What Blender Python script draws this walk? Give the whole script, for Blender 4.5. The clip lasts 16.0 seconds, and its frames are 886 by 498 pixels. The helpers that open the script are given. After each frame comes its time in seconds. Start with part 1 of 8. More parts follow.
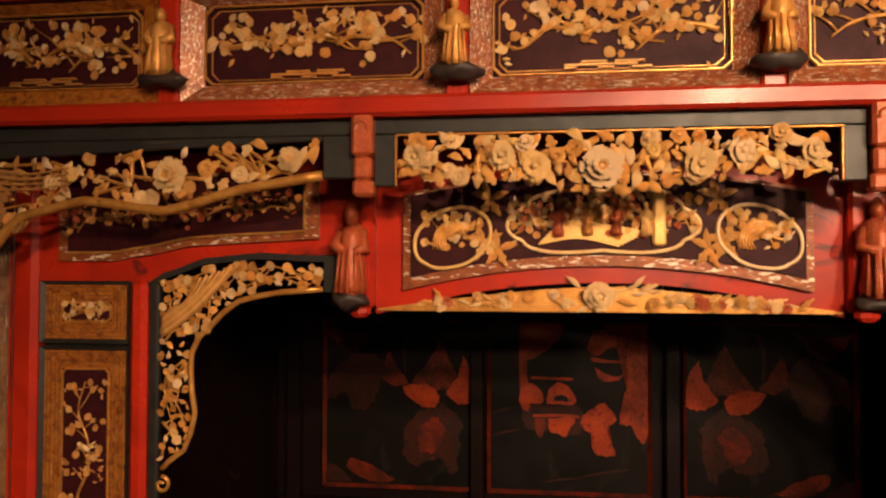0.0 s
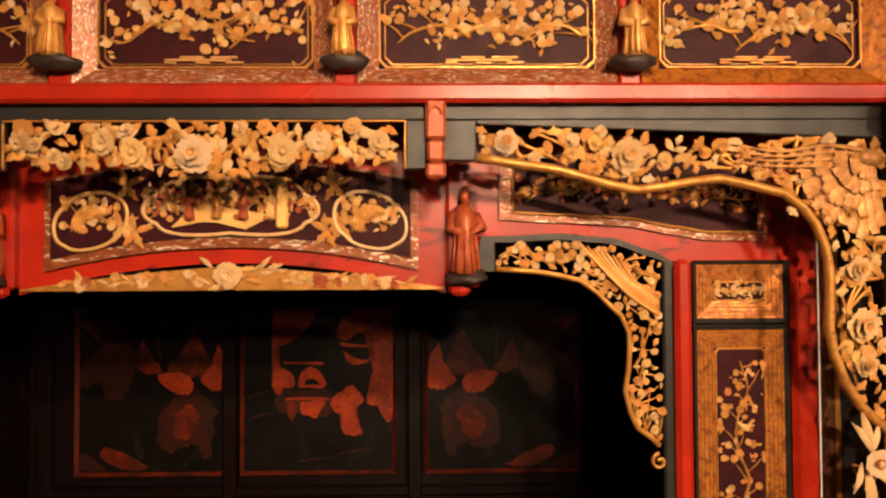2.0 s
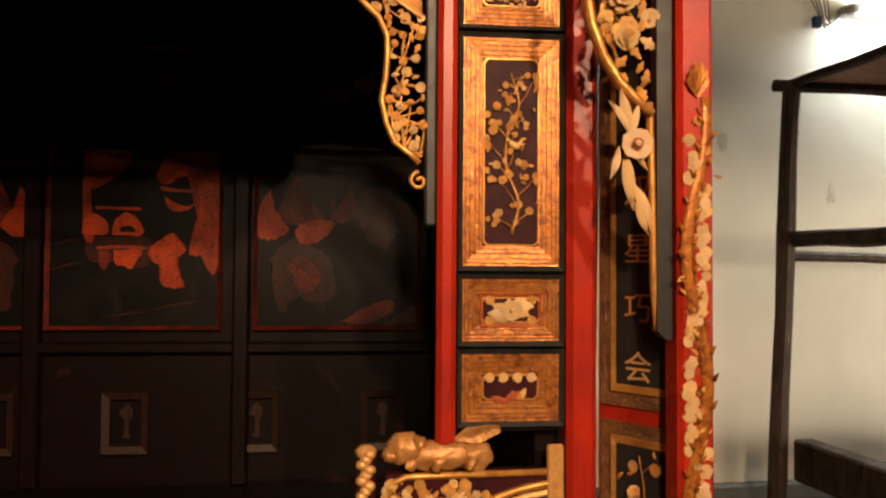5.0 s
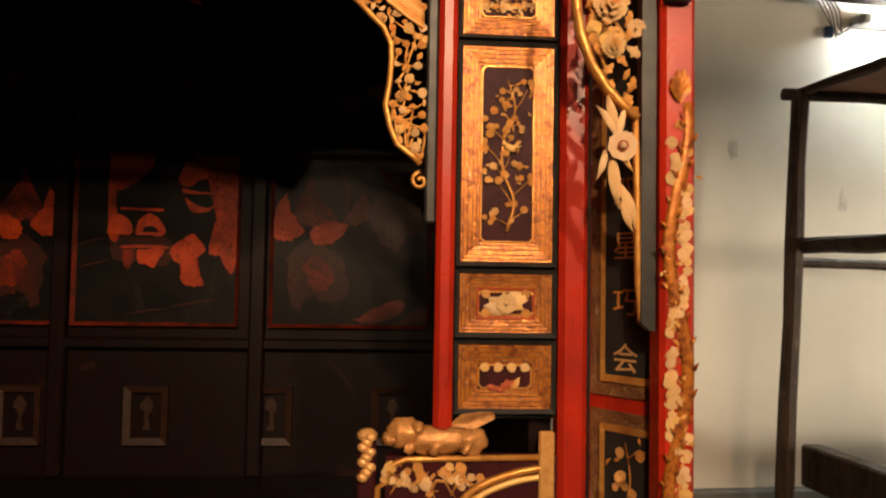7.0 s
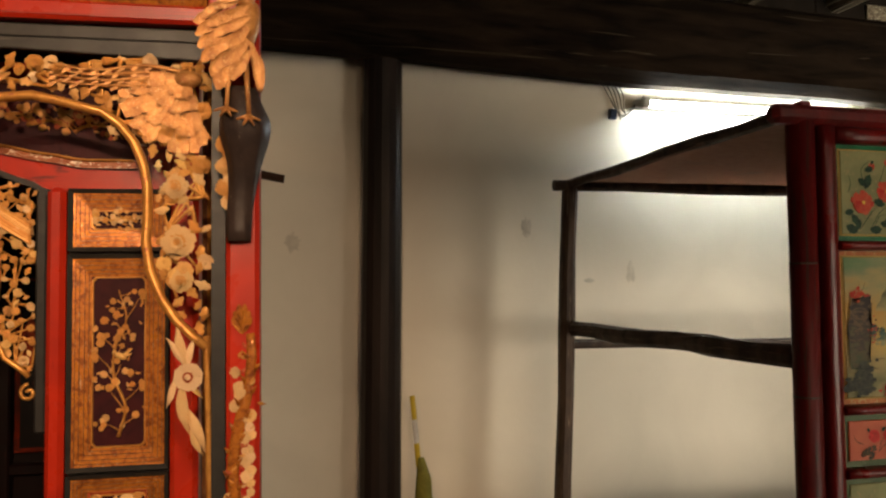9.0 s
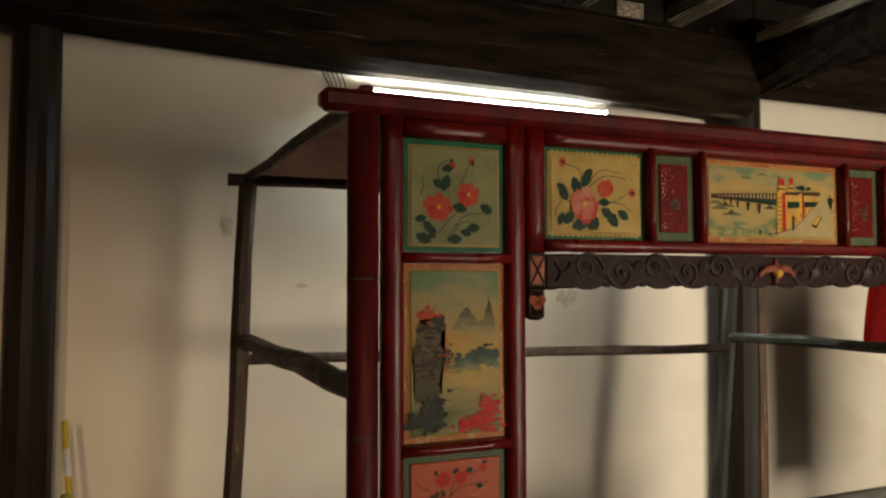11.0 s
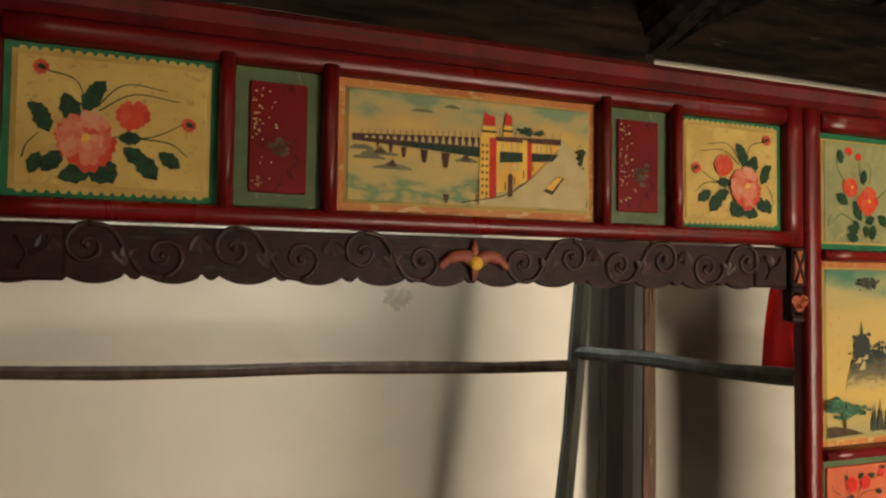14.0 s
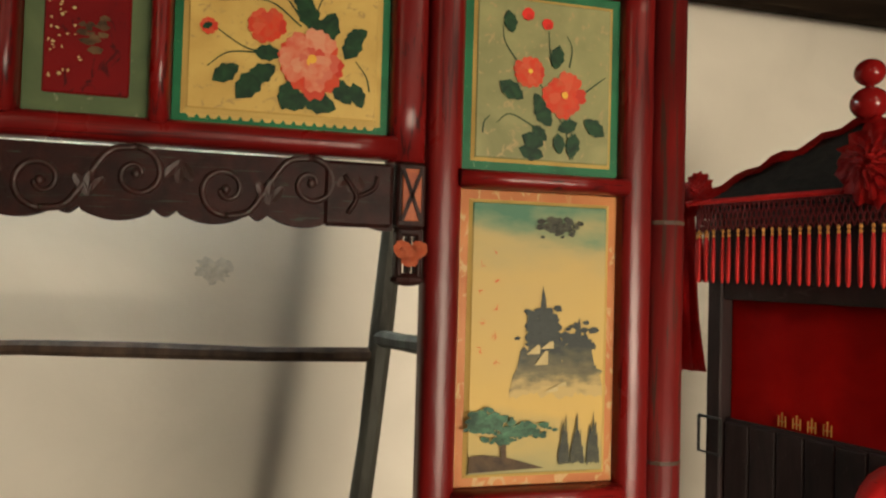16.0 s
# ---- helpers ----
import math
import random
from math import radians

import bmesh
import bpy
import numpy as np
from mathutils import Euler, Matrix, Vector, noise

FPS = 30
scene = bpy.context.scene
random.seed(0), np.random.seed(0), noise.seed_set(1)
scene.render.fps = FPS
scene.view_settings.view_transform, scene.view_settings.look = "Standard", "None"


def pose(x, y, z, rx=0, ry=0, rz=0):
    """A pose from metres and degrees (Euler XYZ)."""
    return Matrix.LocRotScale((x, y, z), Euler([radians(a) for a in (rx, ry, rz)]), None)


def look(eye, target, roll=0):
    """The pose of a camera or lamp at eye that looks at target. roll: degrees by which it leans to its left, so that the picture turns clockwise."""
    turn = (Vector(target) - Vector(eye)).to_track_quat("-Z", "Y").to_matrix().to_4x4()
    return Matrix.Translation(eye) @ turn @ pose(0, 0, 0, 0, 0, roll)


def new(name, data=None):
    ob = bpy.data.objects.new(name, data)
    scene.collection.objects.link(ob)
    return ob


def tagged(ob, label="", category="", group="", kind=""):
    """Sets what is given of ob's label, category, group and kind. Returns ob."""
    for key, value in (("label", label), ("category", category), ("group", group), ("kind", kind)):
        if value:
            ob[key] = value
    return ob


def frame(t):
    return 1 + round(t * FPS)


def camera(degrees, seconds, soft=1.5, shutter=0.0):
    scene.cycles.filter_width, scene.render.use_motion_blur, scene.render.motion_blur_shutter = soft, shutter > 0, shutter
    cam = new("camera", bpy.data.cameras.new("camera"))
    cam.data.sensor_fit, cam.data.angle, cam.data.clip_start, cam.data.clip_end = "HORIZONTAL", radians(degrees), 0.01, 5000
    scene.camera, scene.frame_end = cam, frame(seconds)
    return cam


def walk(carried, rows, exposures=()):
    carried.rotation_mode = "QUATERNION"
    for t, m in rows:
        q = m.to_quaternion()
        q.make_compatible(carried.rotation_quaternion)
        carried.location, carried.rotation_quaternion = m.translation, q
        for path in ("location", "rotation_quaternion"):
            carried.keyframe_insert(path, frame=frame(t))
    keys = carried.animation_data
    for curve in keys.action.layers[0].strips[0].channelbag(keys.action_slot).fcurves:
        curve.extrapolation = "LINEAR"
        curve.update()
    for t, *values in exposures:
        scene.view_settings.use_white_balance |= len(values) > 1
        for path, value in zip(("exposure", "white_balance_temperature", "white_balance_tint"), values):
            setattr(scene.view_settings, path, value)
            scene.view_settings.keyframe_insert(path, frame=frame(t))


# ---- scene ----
cam = camera(62.0, 16.0, 2.3)
PATH = [
    (0, (1.221, 0.67, 1.752), (1.115, 2.666, 1.807), 0.6),
    (0.5, (1.37, 0.671, 1.751), (1.324, 2.67, 1.8), 0.6),
    (1, (1.506, 0.632, 1.73), (1.544, 2.63, 1.807), 0.4),
    (1.5, (1.586, 0.6, 1.731), (1.702, 2.595, 1.807), 0.3),
    (2, (1.643, 0.561, 1.725), (1.829, 2.551, 1.779), 0.2),
    (2.5, (1.716, 0.539, 1.667), (1.974, 2.521, 1.723), 0.3),
    (3, (1.828, 0.562, 1.594), (2.112, 2.541, 1.649), 0.3),
    (3.5, (1.91, 0.607, 1.518), (2.204, 2.584, 1.574), 0.4),
    (4, (1.951, 0.653, 1.439), (2.256, 2.628, 1.495), 0.5),
    (4.5, (1.965, 0.675, 1.346), (2.291, 2.647, 1.412), 0.6),
    (5, (1.969, 0.683, 1.27), (2.313, 2.652, 1.334), 0.9),
    (5.2, (1.968, 0.683, 1.243), (2.32, 2.651, 1.305), 1.0),
    (7.3, (2.008, 0.572, 1.251), (2.277, 2.552, 1.349), 1.1),
    (7.5, (2.029, 0.52, 1.287), (2.267, 2.503, 1.39), 0.1),
    (8, (2.066, 0.492, 1.42), (2.409, 2.459, 1.529), -0.2),
    (8.5, (2.232, 0.442, 1.511), (2.664, 2.391, 1.627), 0.0),
    (9, (2.479, 0.419, 1.574), (2.969, 2.355, 1.677), -0.3),
    (9.5, (2.711, 0.444, 1.595), (3.315, 2.347, 1.704), -0.1),
    (9.7, (2.831, 0.45, 1.604), (3.474, 2.341, 1.709), -0.1),
    (11.8, (3.604, 0.559, 1.65), (4.4, 2.393, 1.707), 0.5),
    (12, (3.695, 0.594, 1.66), (4.5, 2.425, 1.708), 0.7),
    (12.5, (3.922, 0.61, 1.661), (4.667, 2.465, 1.702), 0.8),
    (13, (4.085, 0.657, 1.645), (4.817, 2.518, 1.695), 0.7),
    (13.5, (4.223, 0.74, 1.651), (4.931, 2.61, 1.699), 1.1),
    (14, (4.356, 0.803, 1.61), (5.074, 2.668, 1.694), 0.7),
    (14.5, (4.563, 0.798, 1.619), (5.235, 2.681, 1.677), 1.3),
    (15, (4.784, 0.858, 1.607), (5.387, 2.763, 1.679), 1.5),
    (15.5, (5.01, 0.947, 1.593), (5.627, 2.848, 1.665), 1.6),
    (16, (5.328, 1.029, 1.553), (5.834, 2.963, 1.614), 1.6),
]
walk(cam, [(t, look(eye, target, roll)) for t, eye, target, roll in PATH],
     [(0, 0.45), (2, 0.62), (3.5, 0.5), (7.5, 0.4), (8.8, 0.15), (9.6, -0.55), (12, -0.15), (14.5, -0.3), (16, -0.32)])

# ---------------------------------------------------------------- light
world = bpy.data.worlds.new("world")
scene.world = world
world.use_nodes = True
sky = world.node_tree.nodes.new("ShaderNodeTexSky")
sky.sky_type, sky.sun_disc, sky.sun_elevation = "NISHITA", False, radians(35)
world.node_tree.links.new(sky.outputs[0], world.node_tree.nodes["Background"].inputs[0])
world.node_tree.nodes["Background"].inputs[1].default_value = 0.06


def area_lamp(name, eye, target, size, watts, colour, spread=180):
    data = bpy.data.lights.new(name, "AREA")
    data.shape, data.size, data.size_y = "RECTANGLE", size[0], size[1]
    data.energy, data.color, data.spread = watts, colour, radians(spread)
    ob = new(name, data)
    ob.matrix_world = look(eye, target)
    return ob


WARM, WHITE = (1.0, 0.67, 0.41), (1.0, 0.84, 0.61)
area_lamp("lamp_room", (6.6, 0.45, 2.80), (5.5, 3.2, 0.9), (0.5, 0.35), 9, WHITE)
# unseen fill lamp added over the middle of the room
area_lamp("lamp_middle", (3.7, -0.9, 2.82), (4.3, 2.2, 1.3), (0.5, 0.3), 10, (1.0, 0.78, 0.53))
# daylight from an assumed, unseen hall door; beam narrowed to spare the left wall
area_lamp("door_daylight", (7.0, -2.7, 0.9), (6.4, 3.5, 0.8), (2.1, 1.7), 78, (1.0, 0.86, 0.67), 76)
# the first spot is the key; front and side spots are added, unseen fills
for name, eye, target, watts in (("lamp_bed", (1.95, -0.9, 2.62), (1.65, 1.8, 1.12), 205), ("lamp_bed_front", (1.6, -1.7, 2.3), (1.2, 1.8, 1.3), 84), ("lamp_bed_side", (2.9, -1.5, 2.5), (1.95, 1.8, 0.95), 195)):
    spot = bpy.data.lights.new(name, "SPOT")
    spot.energy, spot.color, spot.spot_size, spot.spot_blend, spot.shadow_soft_size = watts, WARM, radians(62), 0.8, 0.06
    new(name, spot).matrix_world = look(eye, target)

# ---------------------------------------------------------------- materials
MATS = {}


def material(name, c1, c2, rough=0.5, metal=0.0, scale=18.0, stretch=(1, 1, 1), wear=None, wear_at=0.62, wear_scale=6.0,
             bump=0.15, bump_scale=160.0, vary=0.0, coat=0.0, alt=None, emit=None, island=False, spec=0.28):
    """Two tones by grain noise, worn patches of a third, fine relief; vary: per object brightness; alt: per object tone."""
    if name in MATS:
        return MATS[name]
    m = bpy.data.materials.new(name)
    m.use_nodes = True
    nt = m.node_tree
    n, ln = nt.nodes, nt.links
    b = n["Principled BSDF"]
    co = n.new("ShaderNodeTexCoord")
    mp = n.new("ShaderNodeMapping")
    mp.inputs["Scale"].default_value = stretch
    ln.new(co.outputs["Object"], mp.inputs[0])

    def noise_tex(sc, detail=5.0, dist=0.0, src=mp):
        t = n.new("ShaderNodeTexNoise")
        t.inputs["Scale"].default_value, t.inputs["Detail"].default_value, t.inputs["Distortion"].default_value = sc, detail, dist
        ln.new(src.outputs[0], t.inputs["Vector"])
        return t

    def mix(a, bb, f):
        x = n.new("ShaderNodeMix")
        x.data_type = "RGBA"
        for sock, v in ((x.inputs[6], a), (x.inputs[7], bb), (x.inputs[0], f)):
            if isinstance(v, (tuple, list)):
                sock.default_value = (*v, 1)
            elif isinstance(v, (int, float)):
                sock.default_value = v
            else:
                ln.new(v, sock)
        return x.outputs[2]

    def ramp(src, lo, hi):
        r = n.new("ShaderNodeMapRange")
        r.inputs[1].default_value, r.inputs[2].default_value = lo, hi
        ln.new(src, r.inputs[0])
        return r.outputs[0]

    grain = noise_tex(scale, 6, 0.6)
    col = mix(c1, c2, ramp(grain.outputs[0], 0.32, 0.68))
    rnd = None
    if alt or vary:
        if island:
            rnd = n.new("ShaderNodeNewGeometry").outputs["Random Per Island"]
        else:
            rnd = n.new("ShaderNodeObjectInfo").outputs["Random"]
    if alt:
        for k, tone in enumerate(alt):
            w = n.new("ShaderNodeMath")
            w.operation = "MULTIPLY"
            w.inputs[1].default_value = 7.31 * (k + 1)
            ln.new(rnd, w.inputs[0])
            fr = n.new("ShaderNodeMath")
            fr.operation = "FRACT"
            ln.new(w.outputs[0], fr.inputs[0])
            col = mix(col, tone, ramp(fr.outputs[0], 0.62, 1.0))
    if vary:
        hs = n.new("ShaderNodeHueSaturation")
        ln.new(col, hs.inputs["Color"])
        r = n.new("ShaderNodeMapRange")
        r.inputs[3].default_value, r.inputs[4].default_value = 1 - vary, 1 + vary
        ln.new(rnd, r.inputs[0])
        ln.new(r.outputs[0], hs.inputs["Value"])
        col = hs.outputs[0]
    if wear:
        big = noise_tex(wear_scale, 8, 1.2, co)
        col = mix(col, wear, ramp(big.outputs[0], wear_at, wear_at + 0.07))
    ln.new(col, b.inputs["Base Color"])
    rr = n.new("ShaderNodeMapRange")
    rr.inputs[3].default_value, rr.inputs[4].default_value = max(0.03, rough - 0.12), min(1, rough + 0.12)
    ln.new(grain.outputs[0], rr.inputs[0])
    ln.new(rr.outputs[0], b.inputs["Roughness"])
    b.inputs["Metallic"].default_value = metal
    b.inputs["Specular IOR Level"].default_value = spec
    b.inputs["Coat Weight"].default_value = coat
    b.inputs["Coat Roughness"].default_value = 0.25
    fine = noise_tex(bump_scale, 4)
    bp = n.new("ShaderNodeBump")
    bp.inputs["Strength"].default_value, bp.inputs["Distance"].default_value = bump, 0.002
    ln.new(fine.outputs[0], bp.inputs["Height"])
    ln.new(bp.outputs[0], b.inputs["Normal"])
    if emit:
        b.inputs["Emission Color"].default_value = (*emit[0], 1)
        b.inputs["Emission Strength"].default_value = emit[1]
    MATS[name] = m
    return m


RED = material("red_lacquer", (0.43, 0.024, 0.008), (0.28, 0.014, 0.006), 0.30, scale=9, stretch=(1, 1, 1), wear=(0.12, 0.012, 0.01), wear_at=0.64, wear_scale=5, bump=0.08, vary=0.08, spec=0.3)
REDBED = material("dark_red_paint", (0.165, 0.0065, 0.0055), (0.090, 0.0042, 0.004), 0.30, scale=11, stretch=(1, 1, 0.35), wear=(0.040, 0.005, 0.005), wear_at=0.58, wear_scale=6, bump=0.5, bump_scale=55, vary=0.07, spec=0.3)
REDPOST = material("worn_red_paint", (0.155, 0.008, 0.007), (0.060, 0.005, 0.005), 0.44, scale=14, stretch=(1, 1, 0.3), wear=(0.05, 0.022, 0.016), wear_at=0.57, wear_scale=10, bump=0.6, bump_scale=70, spec=0.22)
BLACK = material("black_lacquer", (0.026, 0.025, 0.023), (0.014, 0.013, 0.013), 0.42, scale=24, wear=(0.06, 0.052, 0.045), wear_at=0.69, bump=0.1, spec=0.3)
MAROON = material("maroon_field", (0.044, 0.0075, 0.009), (0.024, 0.005, 0.007), 0.5, scale=30, wear=(0.055, 0.017, 0.015), wear_at=0.7, bump=0.1, spec=0.1)
GOLD = material("gilt_carving", (0.70, 0.36, 0.10), (0.50, 0.21, 0.05), 0.36, 0.35, scale=60, alt=[(0.76, 0.52, 0.24), (0.62, 0.26, 0.06)], vary=0.14, wear=(0.22, 0.09, 0.03), wear_at=0.66, wear_scale=40, bump=0.5, bump_scale=240)
PALE = material("pale_gilt_carving", (0.72, 0.49, 0.25), (0.60, 0.36, 0.15), 0.42, 0.2, scale=50, alt=[(0.76, 0.56, 0.40), (0.70, 0.42, 0.13)], vary=0.14, wear=(0.27, 0.11, 0.04), wear_at=0.66, wear_scale=40, bump=0.5, bump_scale=240)
WINGGILT = material("tawny_gilt_feathers", (0.48, 0.23, 0.07), (0.30, 0.12, 0.035), 0.38, 0.3, scale=55, wear=(0.62, 0.42, 0.20), wear_at=0.60, wear_scale=45, bump=0.6, bump_scale=200, vary=0.2, island=True)
BEAD = material("gilt_bead", (0.62, 0.31, 0.075), (0.40, 0.17, 0.035), 0.35, 0.45, scale=40, wear=(0.3, 0.1, 0.04), wear_at=0.6, wear_scale=25, bump=0.2)
AMBER = material("amber_gilt_frame", (0.56, 0.20, 0.028), (0.15, 0.034, 0.008), 0.30, 0.3, scale=75, wear=(0.50, 0.30, 0.17), wear_at=0.645, wear_scale=16, bump=0.45, bump_scale=130, vary=0.12)
# pale patches stand for rubbed gilt and for glints painted onto the sloping frames
WORNGLINT = material("rubbed_glint_gilt_frame", (0.30, 0.085, 0.025), (0.16, 0.04, 0.014), 0.34, 0.15, scale=60, wear=(0.66, 0.53, 0.42), wear_at=0.56, wear_scale=26, bump=0.4, bump_scale=130)
OLDGILT = material("dull_old_gilt", (0.22, 0.10, 0.035), (0.10, 0.035, 0.015), 0.45, 0.2, scale=45, wear=(0.42, 0.33, 0.24), wear_at=0.6, wear_scale=30, bump=0.4)
CORAL = material("coral_red_gilt", (0.42, 0.085, 0.03), (0.26, 0.045, 0.02), 0.4, 0.1, scale=70, wear=(0.6, 0.3, 0.1), wear_at=0.6, wear_scale=40, bump=0.4)
INKBLUE = material("dark_rock_base", (0.040, 0.027, 0.023), (0.022, 0.015, 0.014), 0.45, scale=35, wear=(0.10, 0.08, 0.07), wear_at=0.66, wear_scale=14, bump=0.4, bump_scale=60, spec=0.25)
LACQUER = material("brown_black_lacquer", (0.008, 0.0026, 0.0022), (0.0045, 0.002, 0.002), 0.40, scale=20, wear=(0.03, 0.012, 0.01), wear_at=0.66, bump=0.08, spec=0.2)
INKPANEL = material("black_lacquer_picture", (0.0045, 0.0038, 0.0034), (0.006, 0.0036, 0.003), 0.40, scale=9, wear=(0.011, 0.009, 0.008), wear_at=0.63, wear_scale=4, bump=0.1, spec=0.2)
VERMIL = material("vermilion_picture", (0.46, 0.055, 0.010), (0.20, 0.022, 0.006), 0.42, scale=14, wear=(0.07, 0.011, 0.006), wear_at=0.55, wear_scale=26, bump=0.2, vary=0.2, island=True, spec=0.25)
# gilt for the low panels, with the bed interior's shade put into its colour
SHADEGILT = material("shaded_gilt", (0.035, 0.014, 0.007), (0.016, 0.007, 0.005), 0.5, scale=45, wear=(0.07, 0.035, 0.018), wear_at=0.62, wear_scale=30, bump=0.4)
PLASTER = material("old_plaster", (0.80, 0.735, 0.62), (0.71, 0.65, 0.545), 0.95, scale=2.3, wear=(0.64, 0.575, 0.47), wear_at=0.66, wear_scale=2.1, bump=0.25, bump_scale=40)
STAIN = material("plaster_stain", (0.47, 0.42, 0.35), (0.62, 0.565, 0.47), 0.95, scale=30, wear=(0.72, 0.66, 0.55), wear_at=0.50, wear_scale=22, bump=0.6, bump_scale=60)
FLAKE = material("peeled_plaster", (0.66, 0.61, 0.52), (0.48, 0.45, 0.38), 0.95, scale=45, wear=(0.48, 0.42, 0.16), wear_at=0.62, wear_scale=20, bump=0.8, bump_scale=70)
TIMBER = material("smoked_timber", (0.026, 0.017, 0.011), (0.006, 0.0045, 0.0035), 0.88, scale=6, stretch=(0.5, 3, 3), wear=(0.075, 0.058, 0.040), wear_at=0.64, wear_scale=9, bump=1.0, bump_scale=24, spec=0.04)
COLUMN = material("dark_column_timber", (0.022, 0.014, 0.011), (0.010, 0.007, 0.006), 0.5, scale=8, stretch=(3, 3, 0.3), wear=(0.05, 0.03, 0.022), wear_at=0.68, wear_scale=6, bump=0.4, bump_scale=40, spec=0.2)
SPLIT = material("bare_split_timber", (0.16, 0.085, 0.045), (0.055, 0.034, 0.024), 0.65, scale=10, stretch=(4, 4, 0.25), wear=(0.30, 0.18, 0.10), wear_at=0.62, wear_scale=8, bump=0.6, bump_scale=40)
# tone raised so that lamp light on the joists is in the colour; limewash patches too
JOIST = material("lit_dusty_joist_timber", (0.27, 0.225, 0.155), (0.10, 0.08, 0.055), 0.8, scale=9, stretch=(4, 0.5, 4), wear=(0.55, 0.50, 0.37), wear_at=0.56, wear_scale=11, bump=0.5, bump_scale=45)
BOARD = material("dark_ceiling_board", (0.022, 0.016, 0.012), (0.010, 0.008, 0.006), 0.85, scale=6, wear=(0.09, 0.075, 0.05), wear_at=0.66, wear_scale=3, bump=0.4, spec=0.1)
OLDWOOD = material("old_brown_wood", (0.085, 0.052, 0.033), (0.030, 0.019, 0.013), 0.6, scale=12, stretch=(2, 2, 0.6), wear=(0.21, 0.155, 0.105), wear_at=0.63, wear_scale=10, bump=0.5, bump_scale=60)
GREYWOOD = material("grey_green_old_wood", (0.105, 0.105, 0.085), (0.055, 0.052, 0.042), 0.6, scale=14, stretch=(2, 2, 0.4), wear=(0.17, 0.16, 0.13), wear_at=0.64, wear_scale=12, bump=0.5, bump_scale=60)
SIDEWOOD = material("bed_side_wood", (0.050, 0.026, 0.016), (0.026, 0.014, 0.010), 0.5, scale=10, stretch=(2, 2, 0.3), wear=(0.08, 0.05, 0.035), wear_at=0.66, bump=0.3)
MATTING = material("woven_canopy_cloth", (0.38, 0.225, 0.16), (0.27, 0.155, 0.11), 0.85, scale=30, stretch=(1, 5, 5), wear=(0.26, 0.18, 0.14), wear_at=0.64, wear_scale=9, bump=0.6, bump_scale=120)
STONE = material("stone_floor", (0.16, 0.15, 0.135), (0.10, 0.095, 0.088), 0.75, scale=6, wear=(0.07, 0.066, 0.06), wear_at=0.62, wear_scale=3, bump=0.4, bump_scale=30, vary=0.12)

# ---------------------------------------------------------------- shape helpers
V = Vector
_bm = bmesh.new


def part(name, bm, mat, parent=None, label="", smooth=False):
    """Links a bmesh as one mesh object under a thing or a part."""
    bmesh.ops.recalc_face_normals(bm, faces=bm.faces)
    me = bpy.data.meshes.new(name)
    bm.to_mesh(me)
    bm.free()
    me.materials.append(mat)
    if smooth:
        me.polygons.foreach_set("use_smooth", [True] * len(me.polygons))
    ob = new(name, me)
    ob.parent = parent
    if label:
        tagged(ob, label)
    return ob


def thing(name, at, label, category, group="", kind="", turn=(0, 0, 0)):
    ob = new(name)
    ob.matrix_basis = pose(*at, *turn)
    ob.empty_display_size = 0.05
    return tagged(ob, label, category, group, kind)


def shared(name, me, m, parent):
    """One more object on a mesh that others use."""
    ob = new(name, me)
    ob.parent = parent
    ob.matrix_basis = m
    return ob


def grid_faces(bm, rows, closed=False):
    for a, b in zip(rows, rows[1:]):
        k = len(a)
        for i in range(k if closed else k - 1):
            j = (i + 1) % k
            try:
                bm.faces.new((a[i], a[j], b[j], b[i]))
            except ValueError:
                pass


def cbox(bm, x0, x1, y0, y1, z0, z1, r=0.003):
    """A box with chamfered edges."""
    r = min(r, (x1 - x0) / 3, (y1 - y0) / 3, (z1 - z0) / 3)
    rows = []
    for z, k in ((z0, r), (z0 + r, 0), (z1 - r, 0), (z1, r)):
        a, b, c, d = x0 + k, x1 - k, y0 + k, y1 - k
        e = r * (0.4 if k else 1)
        rows.append([bm.verts.new((x, y, z)) for x, y in ((a + e, c), (b - e, c), (b, c + e), (b, d - e), (b - e, d), (a + e, d), (a, d - e), (a, c + e))])
    grid_faces(bm, rows, True)
    bm.faces.new(rows[0])
    bm.faces.new(rows[-1])


def tube(bm, pts, radii, n=6, flat=1.0, caps=True):
    """A swept tube; flat squeezes it along y."""
    pts = [V(p) for p in pts]
    if not isinstance(radii, (list, tuple)):
        radii = [radii] * len(pts)
    rows = []
    for i, p in enumerate(pts):
        d = (pts[min(i + 1, len(pts) - 1)] - pts[max(i - 1, 0)]).normalized()
        side = d.cross(V((0, 1, 0)))
        if side.length < 1e-3:
            side = V((1, 0, 0))
        side.normalize()
        up = side.cross(d)
        row = []
        for k in range(n):
            a = 2 * math.pi * (k + 0.5) / n
            o = (side * math.cos(a) + up * math.sin(a)) * radii[i]
            o.y *= flat
            row.append(bm.verts.new(p + o))
        rows.append(row)
    grid_faces(bm, rows, True)
    if caps:
        bm.faces.new(rows[0])
        bm.faces.new(rows[-1])


